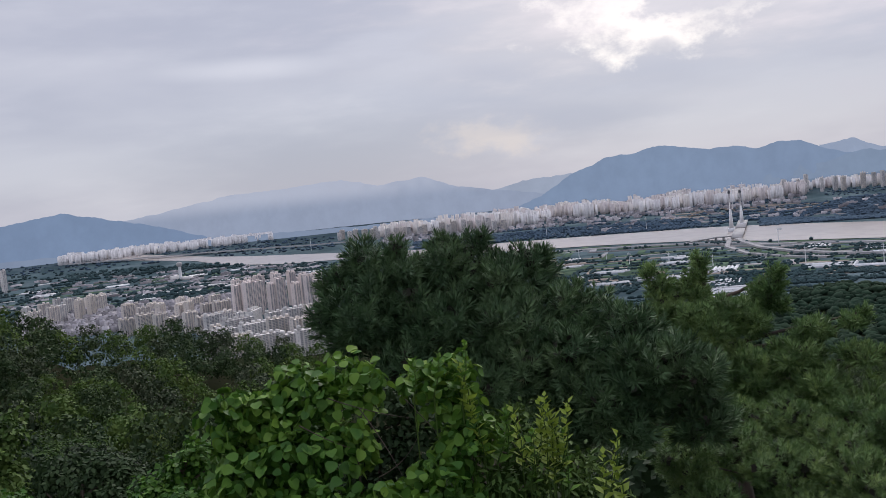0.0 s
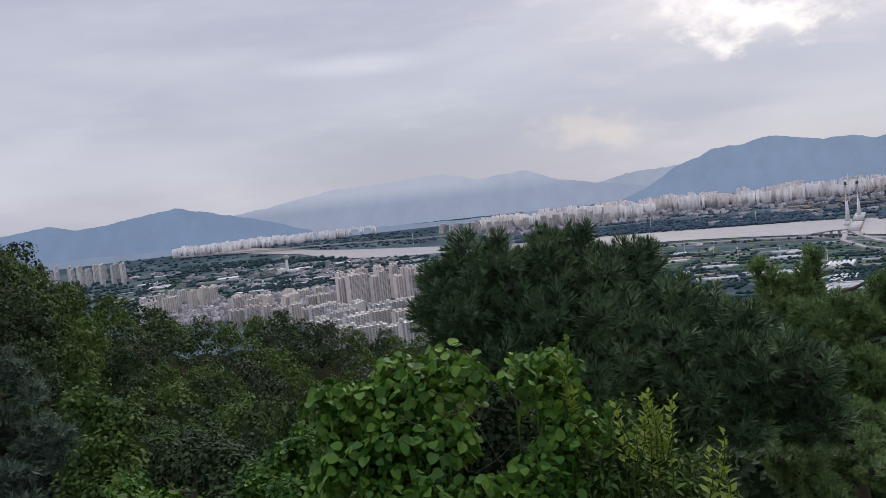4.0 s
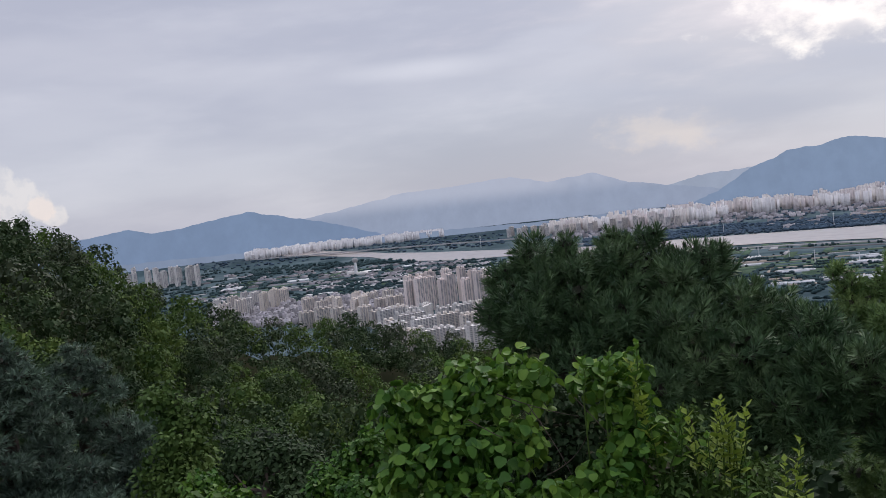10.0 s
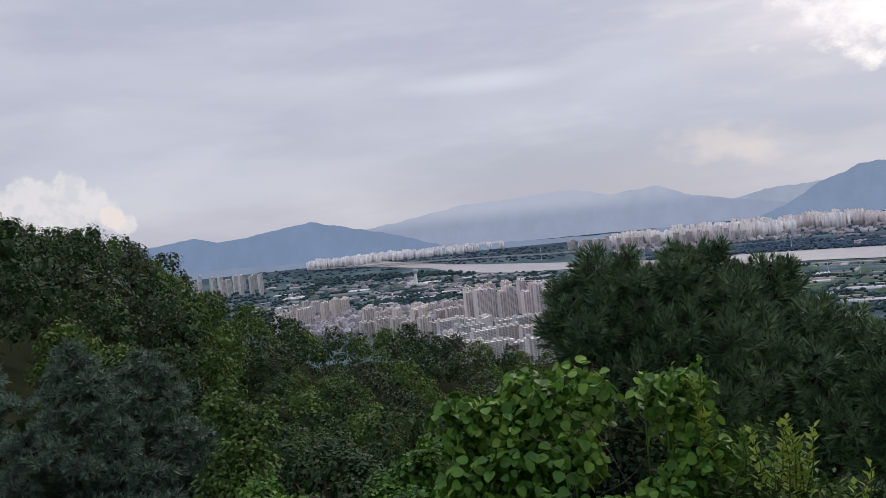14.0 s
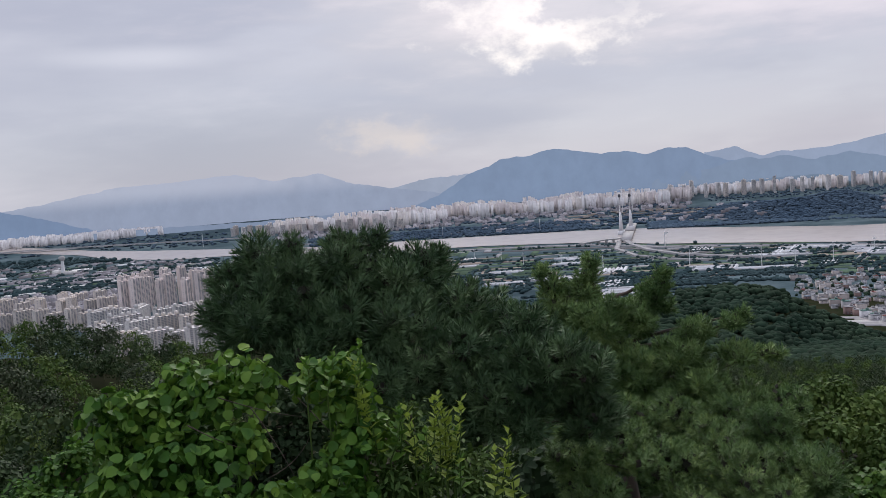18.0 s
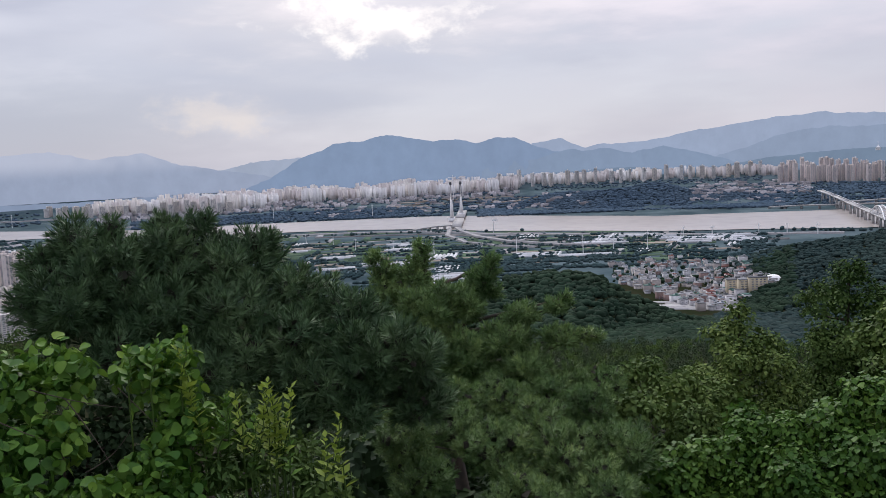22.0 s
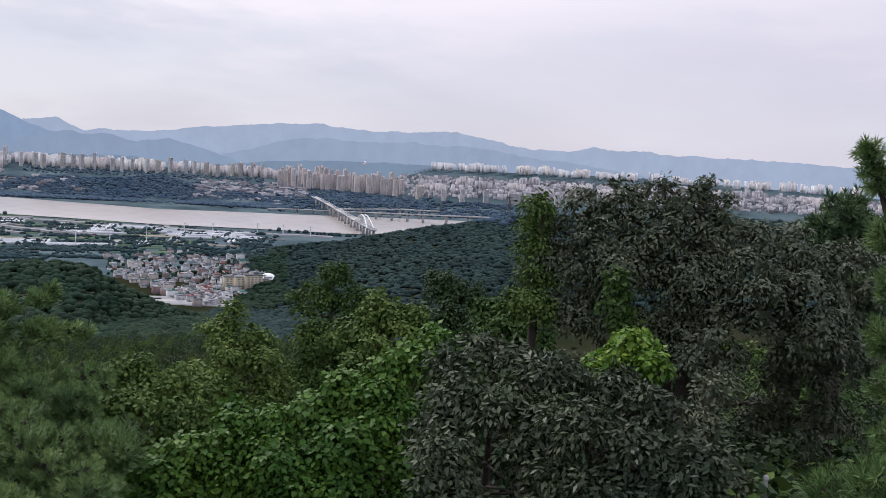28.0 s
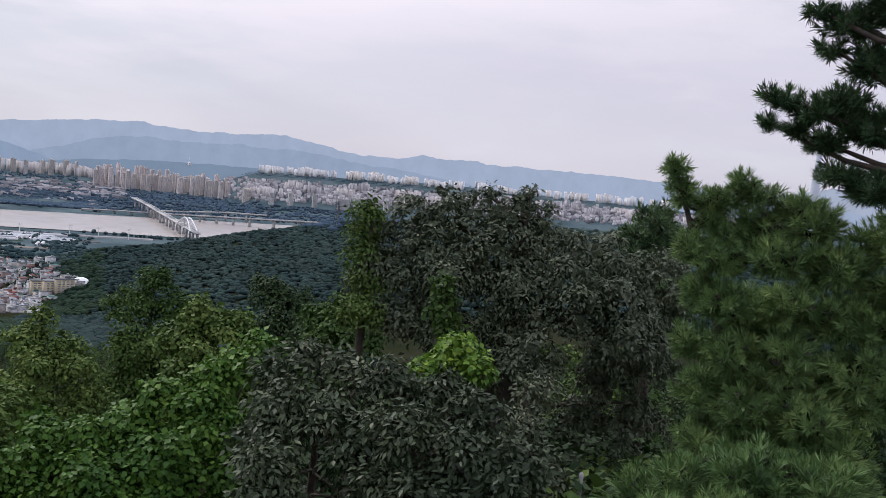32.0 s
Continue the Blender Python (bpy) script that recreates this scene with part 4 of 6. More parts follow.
def cable_bridge():
    """A bridge with two white pylons, still being built: seen along its deck."""
    near, far = at_r(-5.0, 2950, -4.72), at_r(-4.55, 3580, -3.72)
    ob = empty("cable_stayed_bridge", Matrix.Translation((near.x, near.y, 0)), "cable-stayed bridge under construction with two white pylons", "bridge")
    o = Vector((near.x, near.y, 0))
    d = far - near
    for q0, q1 in ((0.0, 0.46), (0.54, 1.0)):
        a, b = near + d * q0 - o, near + d * q1 - o
        solid("deck", *beam(a, b, 34, 5), CONCRETE, ob)
        for q in (0.1, 0.5, 0.9):
            p = a + (b - a) * q
            solid("pier", *box(p.x, p.y, -o.z - 3, 20, 7, p.z + 1, 0, 0.85), CONCRETE, ob)
    for az, r, foot, top in ((-5.25, 3240, -4.25, -1.95), (-4.63, 3430, -3.95, -1.95)):
        f_, t_ = at_r(az, r, foot) - o, at_r(az, r, top) - o
        tall_ = t_.z - f_.z
        py = solid("pylon", *join([box(f_.x, f_.y, -3, 26, 16, f_.z + 10, 0, 0.9), box(f_.x, f_.y, f_.z + 4, 15, 11, tall_ * 0.56, 0, 0.42)]), STEEL_WHITE, ob, "white concrete pylon")
        solid("pylon_head", *box(f_.x, f_.y, f_.z + tall_ * 0.56, 5.5, 5, tall_ * 0.44, 0, 0.8), CONCRETE, py, "bare grey concrete head")
        solid("climbing_form", *join([box(t_.x, t_.y, t_.z - 4, 8, 8, 8), box(t_.x, t_.y, t_.z + 4, 6, 6, 3)]), STEEL_DARK, py, "dark climbing formwork")
        solid("tower_crane", *join([beam(t_ + Vector((9, 0, -60)), t_ + Vector((9, 0, 24)), 2.2), beam(t_ + Vector((-8, 0, 22)), t_ + Vector((22, 0, 24)), 1.8), beam(t_ + Vector((9, 0, 24)), t_ + Vector((9, 0, 32)), 1.2)]), STEEL_WHITE, py)
        for k in range(5):
            for side in (-1, 1):
                end = f_ + d.normalized() * side * (30 + 24 * k) + Vector((0, 0, 17))
                solid("stay_cable", *beam(Vector((f_.x, f_.y, t_.z - 6 - 5 * k)), end, 0.5), STEEL_WHITE, py)
    return ob


def arch_bridge():
    """A bridge whose road runs away from the near bank, with steel arches over the middle."""
    path = [at_r(20.9, 2480, -5.15), at_r(20.1, 2680, -4.75), at_r(19.3, 2900, -4.35), at_r(18.5, 3150, -3.95), at_r(17.8, 3400, -3.6), at_r(17.0, 3700, -3.25)]
    o = Vector((path[0].x, path[0].y, 0))
    ob = empty("arch_bridge", Matrix.Translation(o), "grey bridge with white steel arches over the river", "bridge")
    for a, b in zip(path, path[1:]):
        solid("deck", *beam(a - o, b - o, 16, 3.4), CONCRETE, ob)
        for s in (-1, 1):
            side = Vector((b.y - a.y, a.x - b.x, 0)).normalized() * 10 * s
            solid("parapet", *beam(a - o + side + Vector((0, 0, 3)), b - o + side + Vector((0, 0, 3)), 0.8, 2), STEEL_WHITE, ob)
        for q in (0.15, 0.65):
            p = a + (b - a) * q - o
            for s in (-1, 1):
                side = Vector((b.y - a.y, a.x - b.x, 0)).normalized() * 6 * s
                solid("pier", *box(p.x + side.x, p.y + side.y, -2, 7, 7, p.z, 0, 0.8), CONCRETE, ob)
    for s in (-1, 1):
        a, b = path[0] - o, path[2] - o
        side = Vector((b.y - a.y, a.x - b.x, 0)).normalized() * 10 * s
        pts = []
        for k in range(13):
            q = k / 12
            p = a + (b - a) * (0.12 + 0.5 * q) + side * (1 - 0.45 * math.sin(math.pi * q))
            pts.append(tuple(p + Vector((0, 0, 29 * math.sin(math.pi * q)))))
        arch = solid("arch_rib", *tube(pts, [1.9] * 13, 6), STEEL_WHITE, ob, "white steel arch")
        for k in range(2, 11):
            q = k / 12
            p = a + (b - a) * (0.12 + 0.5 * q) + side
            solid("hanger", *beam(Vector(pts[k]), p, 0.7), STEEL_WHITE, arch)
    for k in range(3, 10, 2):
        q = k / 12
        a, b = path[0] - o, path[2] - o
        p = a + (b - a) * (0.12 + 0.5 * q) + Vector((0, 0, 29 * math.sin(math.pi * q)))
        side = Vector((b.y - a.y, a.x - b.x, 0)).normalized() * 9
        solid("cross_beam", *beam(p - side, p + side, 1.8), STEEL_WHITE, ob)
    return ob


def viaduct(label, points, width=16):
    pts = [at_r(*p) for p in points]
    o = Vector((pts[0].x, pts[0].y, 0))
    ob = empty("viaduct", Matrix.Translation(o), label, "bridge")
    for a, b in zip(pts, pts[1:]):
        solid("deck", *beam(a - o, b - o, width, 4), CONCRETE, ob)
        for q in (0.0, 0.5):
            p = a + (b - a) * q - o
            g = float(land(math.degrees(math.atan2(p.x + o.x, p.y + o.y)), math.hypot(p.x + o.x, p.y + o.y)))
            solid("pier", *box(p.x, p.y, min(g, 0) - 2, 8, 5, p.z - min(g, 0) + 1), CONCRETE, ob)
    return ob


cable_bridge()
arch_bridge()
viaduct("long grey viaduct along the far bank", [(14.2, 3330, -4.15), (16, 3300, -4.1), (18, 3260, -4.08), (20, 3230, -4.05), (22, 3200, -4.0), (24, 3180, -3.95), (27, 3160, -3.85), (31, 3150, -3.75)])
viaduct("grey ramp leading to the arch bridge", [(18.1, 3250, -3.95), (20, 3330, -3.85), (22.5, 3350, -3.7), (25, 3380, -3.65)])
viaduct("curved ramp rising to the pylon bridge", [(-8.2, 2950, -4.85), (-7.2, 2940, -4.72), (-6.2, 2940, -4.62), (-5.3, 2960, -4.6)], 12)


# ---- masts and single landmarks ----
def pole(az, top, foot, label, thick=1.1, flag=False):
    r = ground_at(az, foot, 600)
    p = at(az, r)
    h = 250 + r * math.tan(radians(top)) - p.z
    ob = empty("mast", Matrix.Translation(p), label, "mast", "steel masts on the plain")
    solid("shaft", *tube([(0, 0, -1), (0, 0, h * 0.5), (0, 0, h)], [thick, thick * 0.8, thick * 0.5], 6), STEEL_WHITE, ob)
    solid("cross_arm", *join([beam((-4, 0, h * q), (4, 0, h * q), 0.8) for q in (0.8, 0.9)]), STEEL_WHITE, ob)
    if flag:
        v = [(x * 2.2, 0.6 * math.sin(x), h - 1 - z * 5.5) for z in (0, 1) for x in range(6)]
        solid("flag", v, [(k, k + 1, k + 7, k + 6) for k in range(5)], TENT_WHITE, ob, "white flag")
    return ob


pole(-2.63, -4.32, -5.25, "tall flagpole beside the interchange", 1.3, True)
for az, top, foot in ((3.0, -5.55, -6.9), (-6.5, -5.6, -6.4), (-11.5, -5.1, -5.9), (-12.9, -4.95, -5.6), (-9.1, -5.3, -6.0), (-1.2, -5.5, -6.5), (4.9, -5.6, -6.6), (7.0, -5.4, -6.6), (-14.6, -4.7, -5.4), (-31.5, -2.3, -3.1), (-28.2, -2.6, -3.3), (-10.3, -3.0, -3.9), (-16.5, -2.9, -3.7), (10.9, -5.2, -5.8), (13.6, -5.1, -5.8), (15.2, -5.1, -5.8), (16.9, -5.1, -5.8), (9.2, -5.2, -5.8)):
    pole(az, top, foot, "thin pale mast standing on the plain")


def chimney():
    r = ground_at(-39.6, -4.0, 600)
    p = at(-39.6, r)
    h = 250 + r * math.tan(radians(-2.85)) - p.z
    ob = empty("chimney", Matrix.Translation(p), "white plant chimney with a wide platform head", "chimney")
    solid("shaft", *tube([(0, 0, -2), (0, 0, h * 0.75)], [7, 5], 12), STEEL_WHITE, ob, smooth=True)
    solid("head", *tube([(0, 0, h * 0.72), (0, 0, h * 0.8), (0, 0, h * 0.93), (0, 0, h)], [5, 11, 11, 3], 12), CONCRETE, ob, smooth=True)
    for x, y, w_, hh in ((-30, 10, 34, 20), (26, 4, 40, 15), (2, 30, 50, 12)):
        solid("plant_hall", *box(x, y, -3, w_, 24, hh), WALL_WHITE, ob)


chimney()


def lattice_tower(az, el, top, start, label):
    r = ground_at(az, el, start)
    p = at(az, r)
    h = 250 + r * math.tan(radians(top)) - p.z
    w_ = h * 0.11
    ob = empty("power_pylon", Matrix.Translation(p), label, "pylon", "power pylons")
    for sx, sy in ((-1, -1), (1, -1), (1, 1), (-1, 1)):
        solid("leg", *beam((sx * w_, sy * w_, -2), (sx * w_ * 0.15, sy * w_ * 0.15, h), 0.7), STEEL_DARK, ob)
    for k in range(8):
        q, q2 = k / 8, (k + 1) / 8
        a, b = w_ * (1 - 0.85 * q), w_ * (1 - 0.85 * q2)
        solid("brace", *join([beam((-a, -a, h * q), (b, -b, h * q2), 0.45), beam((a, -a, h * q), (-b, -b, h * q2), 0.45)]), STEEL_DARK, ob)
    for q in (0.7, 0.82, 0.94):
        solid("cross_arm", *beam((-w_ * 1.3, 0, h * q), (w_ * 1.3, 0, h * q), 0.7), STEEL_DARK, ob)


lattice_tower(29.4, -4.2, -2.35, 1200, "grey lattice power pylon on the wooded ridge")
lattice_tower(25.1, -3.9, -3.1, 2000, "grey lattice power pylon across the river")


def super_tower():
    """The very tall tapering tower far off."""
    r = 4750
    p = at_r(58.3, r, -1.8)
    ob = empty("skyscraper", Matrix.Translation(p), "very tall tapering pale glass skyscraper in haze", "skyscraper")
    h = 250 + r * math.tan(radians(4.6)) - p.z
    rows_ = 14
    v, f, n = [], [], 16
    for k in range(rows_ + 1):
        q = k / rows_
        rad = 27 * (1 - q ** 1.7) + 4
        for j in range(n):
            a = 2 * math.pi * j / n
            v.append((rad * math.cos(a), rad * math.sin(a), h * q))
    for k in range(rows_):
        for j in range(n):
            a, b = k * n + j, k * n + (j + 1) % n
            f.append((a, b, b + n, a + n))
    # Pale blue-grey base colour includes the haze before the tower.
    mat = material("hazy_glass_front", (0.66, 0.68, 0.74), (0.60, 0.63, 0.70), 0.01, 0.3)
    solid("shaft", v, f, mat, ob)
    for s in (-1, 1):
        solid("crown_blade", *beam((s * 5, 0, h * 0.93), (s * 2, 0, h * 1.03), 4), mat, ob)
    for k in range(2, rows_):
        rad = 27 * (1 - (k / rows_) ** 1.7) + 4.4
        solid("mullion_ring", *tube([(0, 0, h * k / rows_), (0, 0, h * k / rows_ + 2.5)], [rad, rad], n), STEEL_WHITE, ob)


super_tower()
hill_house = empty("hillside_hall", Matrix.Translation(at_r(20.1, 4560, -0.95)), "small white peaked hall on the far hillside", "building")
solid("hall", *join([box(0, 0, -6, 18, 12, 9), box(0, 0, 3, 24, 14, 12, 0, 0.1)]), TENT_WHITE, hill_house)
solid("mast", *beam((0, 0, 12), (0, 0, 34), 1.0), STEEL_WHITE, hill_house)


# ---- village ----
def house_pattern(kind):
    """Parts of a village house in metres: (name, verts, faces, material)."""
    w_, d, h = {"flat": (13, 11, 9), "tall": (16, 12, 13), "gable": (14, 10, 6), "hall": (30, 16, 8)}[kind]
    parts = [("wall", *box(0, 0, -6, w_, d, h + 6))]
    if kind == "gable":
        v = [(-w_ / 2 - 0.6, -d / 2 - 0.6, h), (w_ / 2 + 0.6, -d / 2 - 0.6, h), (w_ / 2 + 0.6, d / 2 + 0.6, h), (-w_ / 2 - 0.6, d / 2 + 0.6, h), (-w_ / 2 - 0.6, 0, h + 3.4), (w_ / 2 + 0.6, 0, h + 3.4)]
        parts.append(("roof", np.array(v), np.array([(0, 1, 5, 4), (2, 3, 4, 5), (3, 2, 1, 0), (1, 2, 5, 5), (3, 0, 4, 4)])))
    else:
        parts.append(("roof", *join([box(0, 0, h, w_ + 0.6, d + 0.6, 0.7), box(w_ * 0.25, d * 0.2, h + 0.7, 4, 4, 2.6)])))
    for k in range(min(3, max(2, int(w_ / 5)))):
        x = (k + 0.5) * w_ / min(3, max(2, int(w_ / 5))) - w_ / 2
        for f_ in range(min(2, max(1, int(h / 3)))):
            parts.append(("window", *box(x, -d / 2 - 0.02, f_ * 3 + 1, 1.9, 0.25, 1.5)))
    return parts


HOUSES = {}
for kind in ("flat", "tall", "gable", "hall"):
    ms = []
    for name, v, f in house_pattern(kind):
        ms.append((name, mesh_from(name, v, f)))
    HOUSES[kind] = ms
WALLS = {"white": material("greyed_house_render", (0.50, 0.49, 0.50), (0.38, 0.375, 0.39), 0.05, 0.9, spread=0.4), "cream": material("buff_house_render", (0.42, 0.375, 0.35), (0.35, 0.315, 0.30), 0.05, 0.9, spread=0.35), "brick": material("red_brick_front", (0.25, 0.165, 0.15), (0.20, 0.145, 0.135), 0.1, 0.9, spread=0.2)}
ROOFS = {"grey": ROOF_GREY, "green": ROOF_GREEN, "red": ROOF_RED, "blue": material("blue_steel_roof", (0.20, 0.24, 0.29), (0.24, 0.27, 0.31), 0.05, 0.6), "pale": PAVING}
DONE = {}


def house(kind, wall, roof, az, el, turn, k=1.0):
    r = ground_at(az, el, 600)
    ob = empty("house", Matrix.Translation(at(az, r)) @ Matrix.Rotation(turn, 4, "Z") @ Matrix.Diagonal((k, k, k, 1)), "%s village house with a %s roof" % (wall, roof), "house", "houses of the village")
    for n_, (name, me) in enumerate(HOUSES[kind]):
        key = (kind, n_, wall if name == "wall" else roof if name == "roof" else "")
        if key not in DONE:
            DONE[key] = me.copy()
            DONE[key].materials.append(WALLS[wall] if name == "wall" else ROOFS[roof] if name == "roof" else GLASS_DARK)
        share(name, DONE[key], ob, Matrix())


v_ = random.Random(12)
made, tries = 0, 0
while made < 290 and tries < 4000:
    tries += 1
    az, el = v_.uniform(4.6, 14.6), v_.uniform(-10.4, -7.2)
    if el < interp(az, ((4.6, -8.2), (5.6, -8.9), (8, -9.8), (10.5, -10.5), (12, -10.3), (14.5, -8.9))) or el > interp(az, ((4.6, -7.6), (9, -7.2), (12.6, -7.5), (14.6, -8.5))):
        continue
    house(v_.choices(("flat", "tall", "gable", "hall"), (5, 3, 3, 1))[0], v_.choices(("white", "cream", "brick"), (7, 4, 1.3))[0], v_.choices(("grey", "green", "red", "blue", "pale"), (8, 1.2, 1.6, 1.5, 4))[0], az, el, radians(v_.choice((10, 14, 100))) + v_.uniform(-0.1, 0.1), v_.uniform(0.5, 0.85))
    made += 1
for az, el in ((12.2, -9.35), (12.9, -9.4), (13.5, -9.3)):
    r = ground_at(az, el, 600)
    ob = empty("apartment_block", Matrix.Translation(at(az, r)), "yellowish low apartment house in the village", "apartment building")
    solid("wall", *box(0, 0, -6, 24, 14, 26), material("ochre_render", (0.50, 0.43, 0.31), (0.45, 0.39, 0.29), 0.05, 0.85), ob)
    solid("roof", *join([box(0, 0, 20, 25, 15, 1), box(4, 2, 21, 6, 5, 3)]), ROOF_GREY, ob)
    for f_ in range(6):
        for x in (-8, -2.7, 2.7, 8):
            solid("window", *box(x, -7.05, f_ * 3.1 + 1.2, 3, 0.3, 1.5), GLASS_DARK, ob)
r = ground_at(14.15, -8.75, 600)
ob = empty("membrane_hall", Matrix.Translation(at(14.15, r)), "white tent-like membrane roof beside the woods", "hall")
v = [(x * 2.9, y * 2.4, 2 + 10 * max(0.0, 1 - ((x - 2) / 6) ** 2) * (1 - abs(y / 7) ** 2)) for x in range(-5, 6) for y in range(-6, 7)]
solid("membrane", v, [(a * 13 + b, (a + 1) * 13 + b, (a + 1) * 13 + b + 1, a * 13 + b + 1) for a in range(10) for b in range(12)], TENT_WHITE, ob, smooth=True)
solid("base_wall", *box(0, 0, -5, 24, 24, 7.5), WALL_WHITE, ob)
patches(8, 13, line(-10.6, -10.2), line(-9.9, -9.7), 14, (60, 24), PAVING, "pale yards at the edge of the village", 59)
tree_band(13.2, 15.6, line(-10.2, -9.4), line(-7.6, -6.6), 420, 5, 7, "trees at the edge of the village", 50, "garden_trees", WOODS)
tree_band(12.4, 15.8, line(-11.0, -10.2), line(-9.7, -9.0), 420, 4.5, 6, "trees below the village", 51, "garden_trees", WOODS)
tree_band(4.8, 14.4, line(-8.6, -9.4), line(-7.4, -8.4), 120, 4, 6, "garden trees between the houses", 49, "garden_trees", WOODS)


# ---- foliage ----
def unit(v):
    return v / np.maximum(np.linalg.norm(v, axis=-1, keepdims=True), 1e-9)


# outline points (across, along) of half a leaf; the midrib lies a little lower
NARROW = ((0.0, 0.0), (0.19, 0.5), (0.0, 1.0))
BROAD = ((0.0, 0.0), (0.36, 0.12), (0.47, 0.42), (0.30, 0.78), (0.0, 1.0))


def leaf_shape(half, fold=0.18, curl=0.0):
    """A folded leaf along +y with its face up: (verts, triangles)."""
    rim = list(half) + [(-x, y) for x, y in half[-2:0:-1]]
    v = [(x, y, abs(x) * fold * 2 - curl * y * y) for x, y in rim]
    if len(half) == 3:
        return np.array(v), np.array([(0, 1, 2), (0, 2, 3)])
    v.append((0.0, 0.45, -0.03 - curl * 0.2))
    c = len(v) - 1
    return np.array(v), np.array([(c, k, (k + 1) % c) for k in range(c)])


LEAF_SMALL = leaf_shape(NARROW)
LEAF_ROUND = leaf_shape(((0.0, 0.0), (0.43, 0.38), (0.0, 1.0)), 0.10)
LEAF_WIDE = leaf_shape(((0.0, 0.0), (0.34, 0.42), (0.0, 1.0)), 0.12)
LEAF_SLIM = leaf_shape(((0.0, 0.0), (0.22, 0.45), (0.0, 1.0)), 0.12)
LEAF_VINE = leaf_shape(BROAD, 0.10, 0.18)


def tuft_shape(needles, seed, width=0.026):
    """A shoot tip of pine along +z with its brush of needles, about two units across."""
    r_ = np.random.default_rng(seed)
    v, f = [np.zeros(3), np.array((0, 0, -0.45)), np.array((0, 0, -0.9))], [(0, 1, 3), (1, 2, 3)]
    for k in range(needles):
        root = k % 3
        a = 2.4 * k + r_.uniform(-0.5, 0.5)
        tilt = radians(r_.uniform(8, 55) if root == 0 else r_.uniform(38, 68))
        d = np.array((math.cos(a) * math.sin(tilt), math.sin(a) * math.sin(tilt), math.cos(tilt)))
        side = unit(np.cross(d, (0.2, 0.1, 1.0))) * width
        reach, q = r_.uniform(0.7, 1.0), len(v)
        v += [v[root] + d * reach * 0.5 + side, v[root] + d * reach, v[root] + d * reach * 0.5 - side]
        f += [(root, q, q + 1), (root, q + 1, q + 2)]
    return np.array(v), np.array(f)


TUFTS = [tuft_shape(45, s, 0.038) for s in range(4)]
TUFTS_FAR = [tuft_shape(24, s + 9, 0.055) for s in range(4)]


def frames_from(forward, face):
    """Axes with y along forward and z near face, one per row."""
    y = unit(forward)
    x = unit(np.cross(y, face))
    return np.stack([x, y, np.cross(x, y)], -1)


def stamp(shape, places, axes, sizes):
    v, f = shape
    out = np.einsum("nij,mj->nmi", axes * sizes[:, None, None], v) + places[:, None]
    faces = f[None] + (np.arange(len(places)) * len(v))[:, None, None]
    return out.reshape(-1, 3), faces.reshape(-1, f.shape[1])


def scatter(blobs, n, r_, inner=0.5, low=-0.6, gap=0.0):
    """Points and outward directions in the outer skin of a heap of blobs (x, y, z, radius, flatness); gap keeps them apart."""
    b = np.asarray(blobs, float)
    m = n * (6 if gap else 3)
    pick_ = r_.choice(len(b), m, p=b[:, 3] ** 2 / (b[:, 3] ** 2).sum())
    d = unit(r_.normal(0, 1, (m, 3)))
    q = b[pick_]
    reach = 1.08 - (1.08 - inner) * r_.random(m) ** 1.8
    off = d * (q[:, 3] * reach)[:, None]
    off[:, 2] *= q[:, 4]
    p = q[:, :3] + off
    rel = p[:, None] - b[None, :, :3]
    rel[..., 2] /= b[None, :, 4]
    deep = (np.linalg.norm(rel, axis=-1) < b[None, :, 3] * min(inner, 0.72)).sum(1) > 0
    ok = ~deep & (d[:, 2] > low)
    p, d = p[ok], d[ok]
    if gap:
        _, first = np.unique(np.floor(p / gap + r_.random(3)).astype(int), axis=0, return_index=True)
        first = r_.permutation(first)
        p, d = p[first], d[first]
    return p[:n], d[:n]


def thatch(blobs, r_, k=0.66, sprays=48, cap=9.0):
    """The dense inside of a crown: overlapping sprays of foliage round each blob."""
    b = np.asarray(blobs, float)
    size = np.minimum(b[:, 3] * 0.57, cap)
    many = np.minimum(sprays * 5.0, sprays * (b[:, 3] * 0.57 / size) ** 2).astype(int)
    b, size = np.repeat(b, many, axis=0), np.repeat(size, many)
    d = unit(r_.normal(0, 1, (len(b), 3)))
    off = d * (b[:, 3] * k * r_.uniform(0.75, 1.12, len(b)))[:, None]
    off[:, 2] *= b[:, 4]
    face = unit(d + r_.normal(0, 0.45, d.shape))
    ahead = np.cross(face, r_.normal(0, 1, d.shape))
    ax = frames_from(ahead, face)
    p = b[:, :3] + off - ax[:, :, 1] * (size * 0.5)[:, None]
    return stamp(LEAF_ROUND, p, ax, size * r_.uniform(0.75, 1.2, len(b)))


def leaf_axes(d, r_, droop=0.45, lift=0.45, loose=0.5):
    face = unit(d + np.array((0, 0, lift)) + r_.normal(0, loose, d.shape))
    ahead = d + np.array((0, 0, -droop)) + r_.normal(0, 0.5, d.shape)
    ahead -= face * (ahead * face).sum(1, keepdims=True)
    return frames_from(ahead, face)


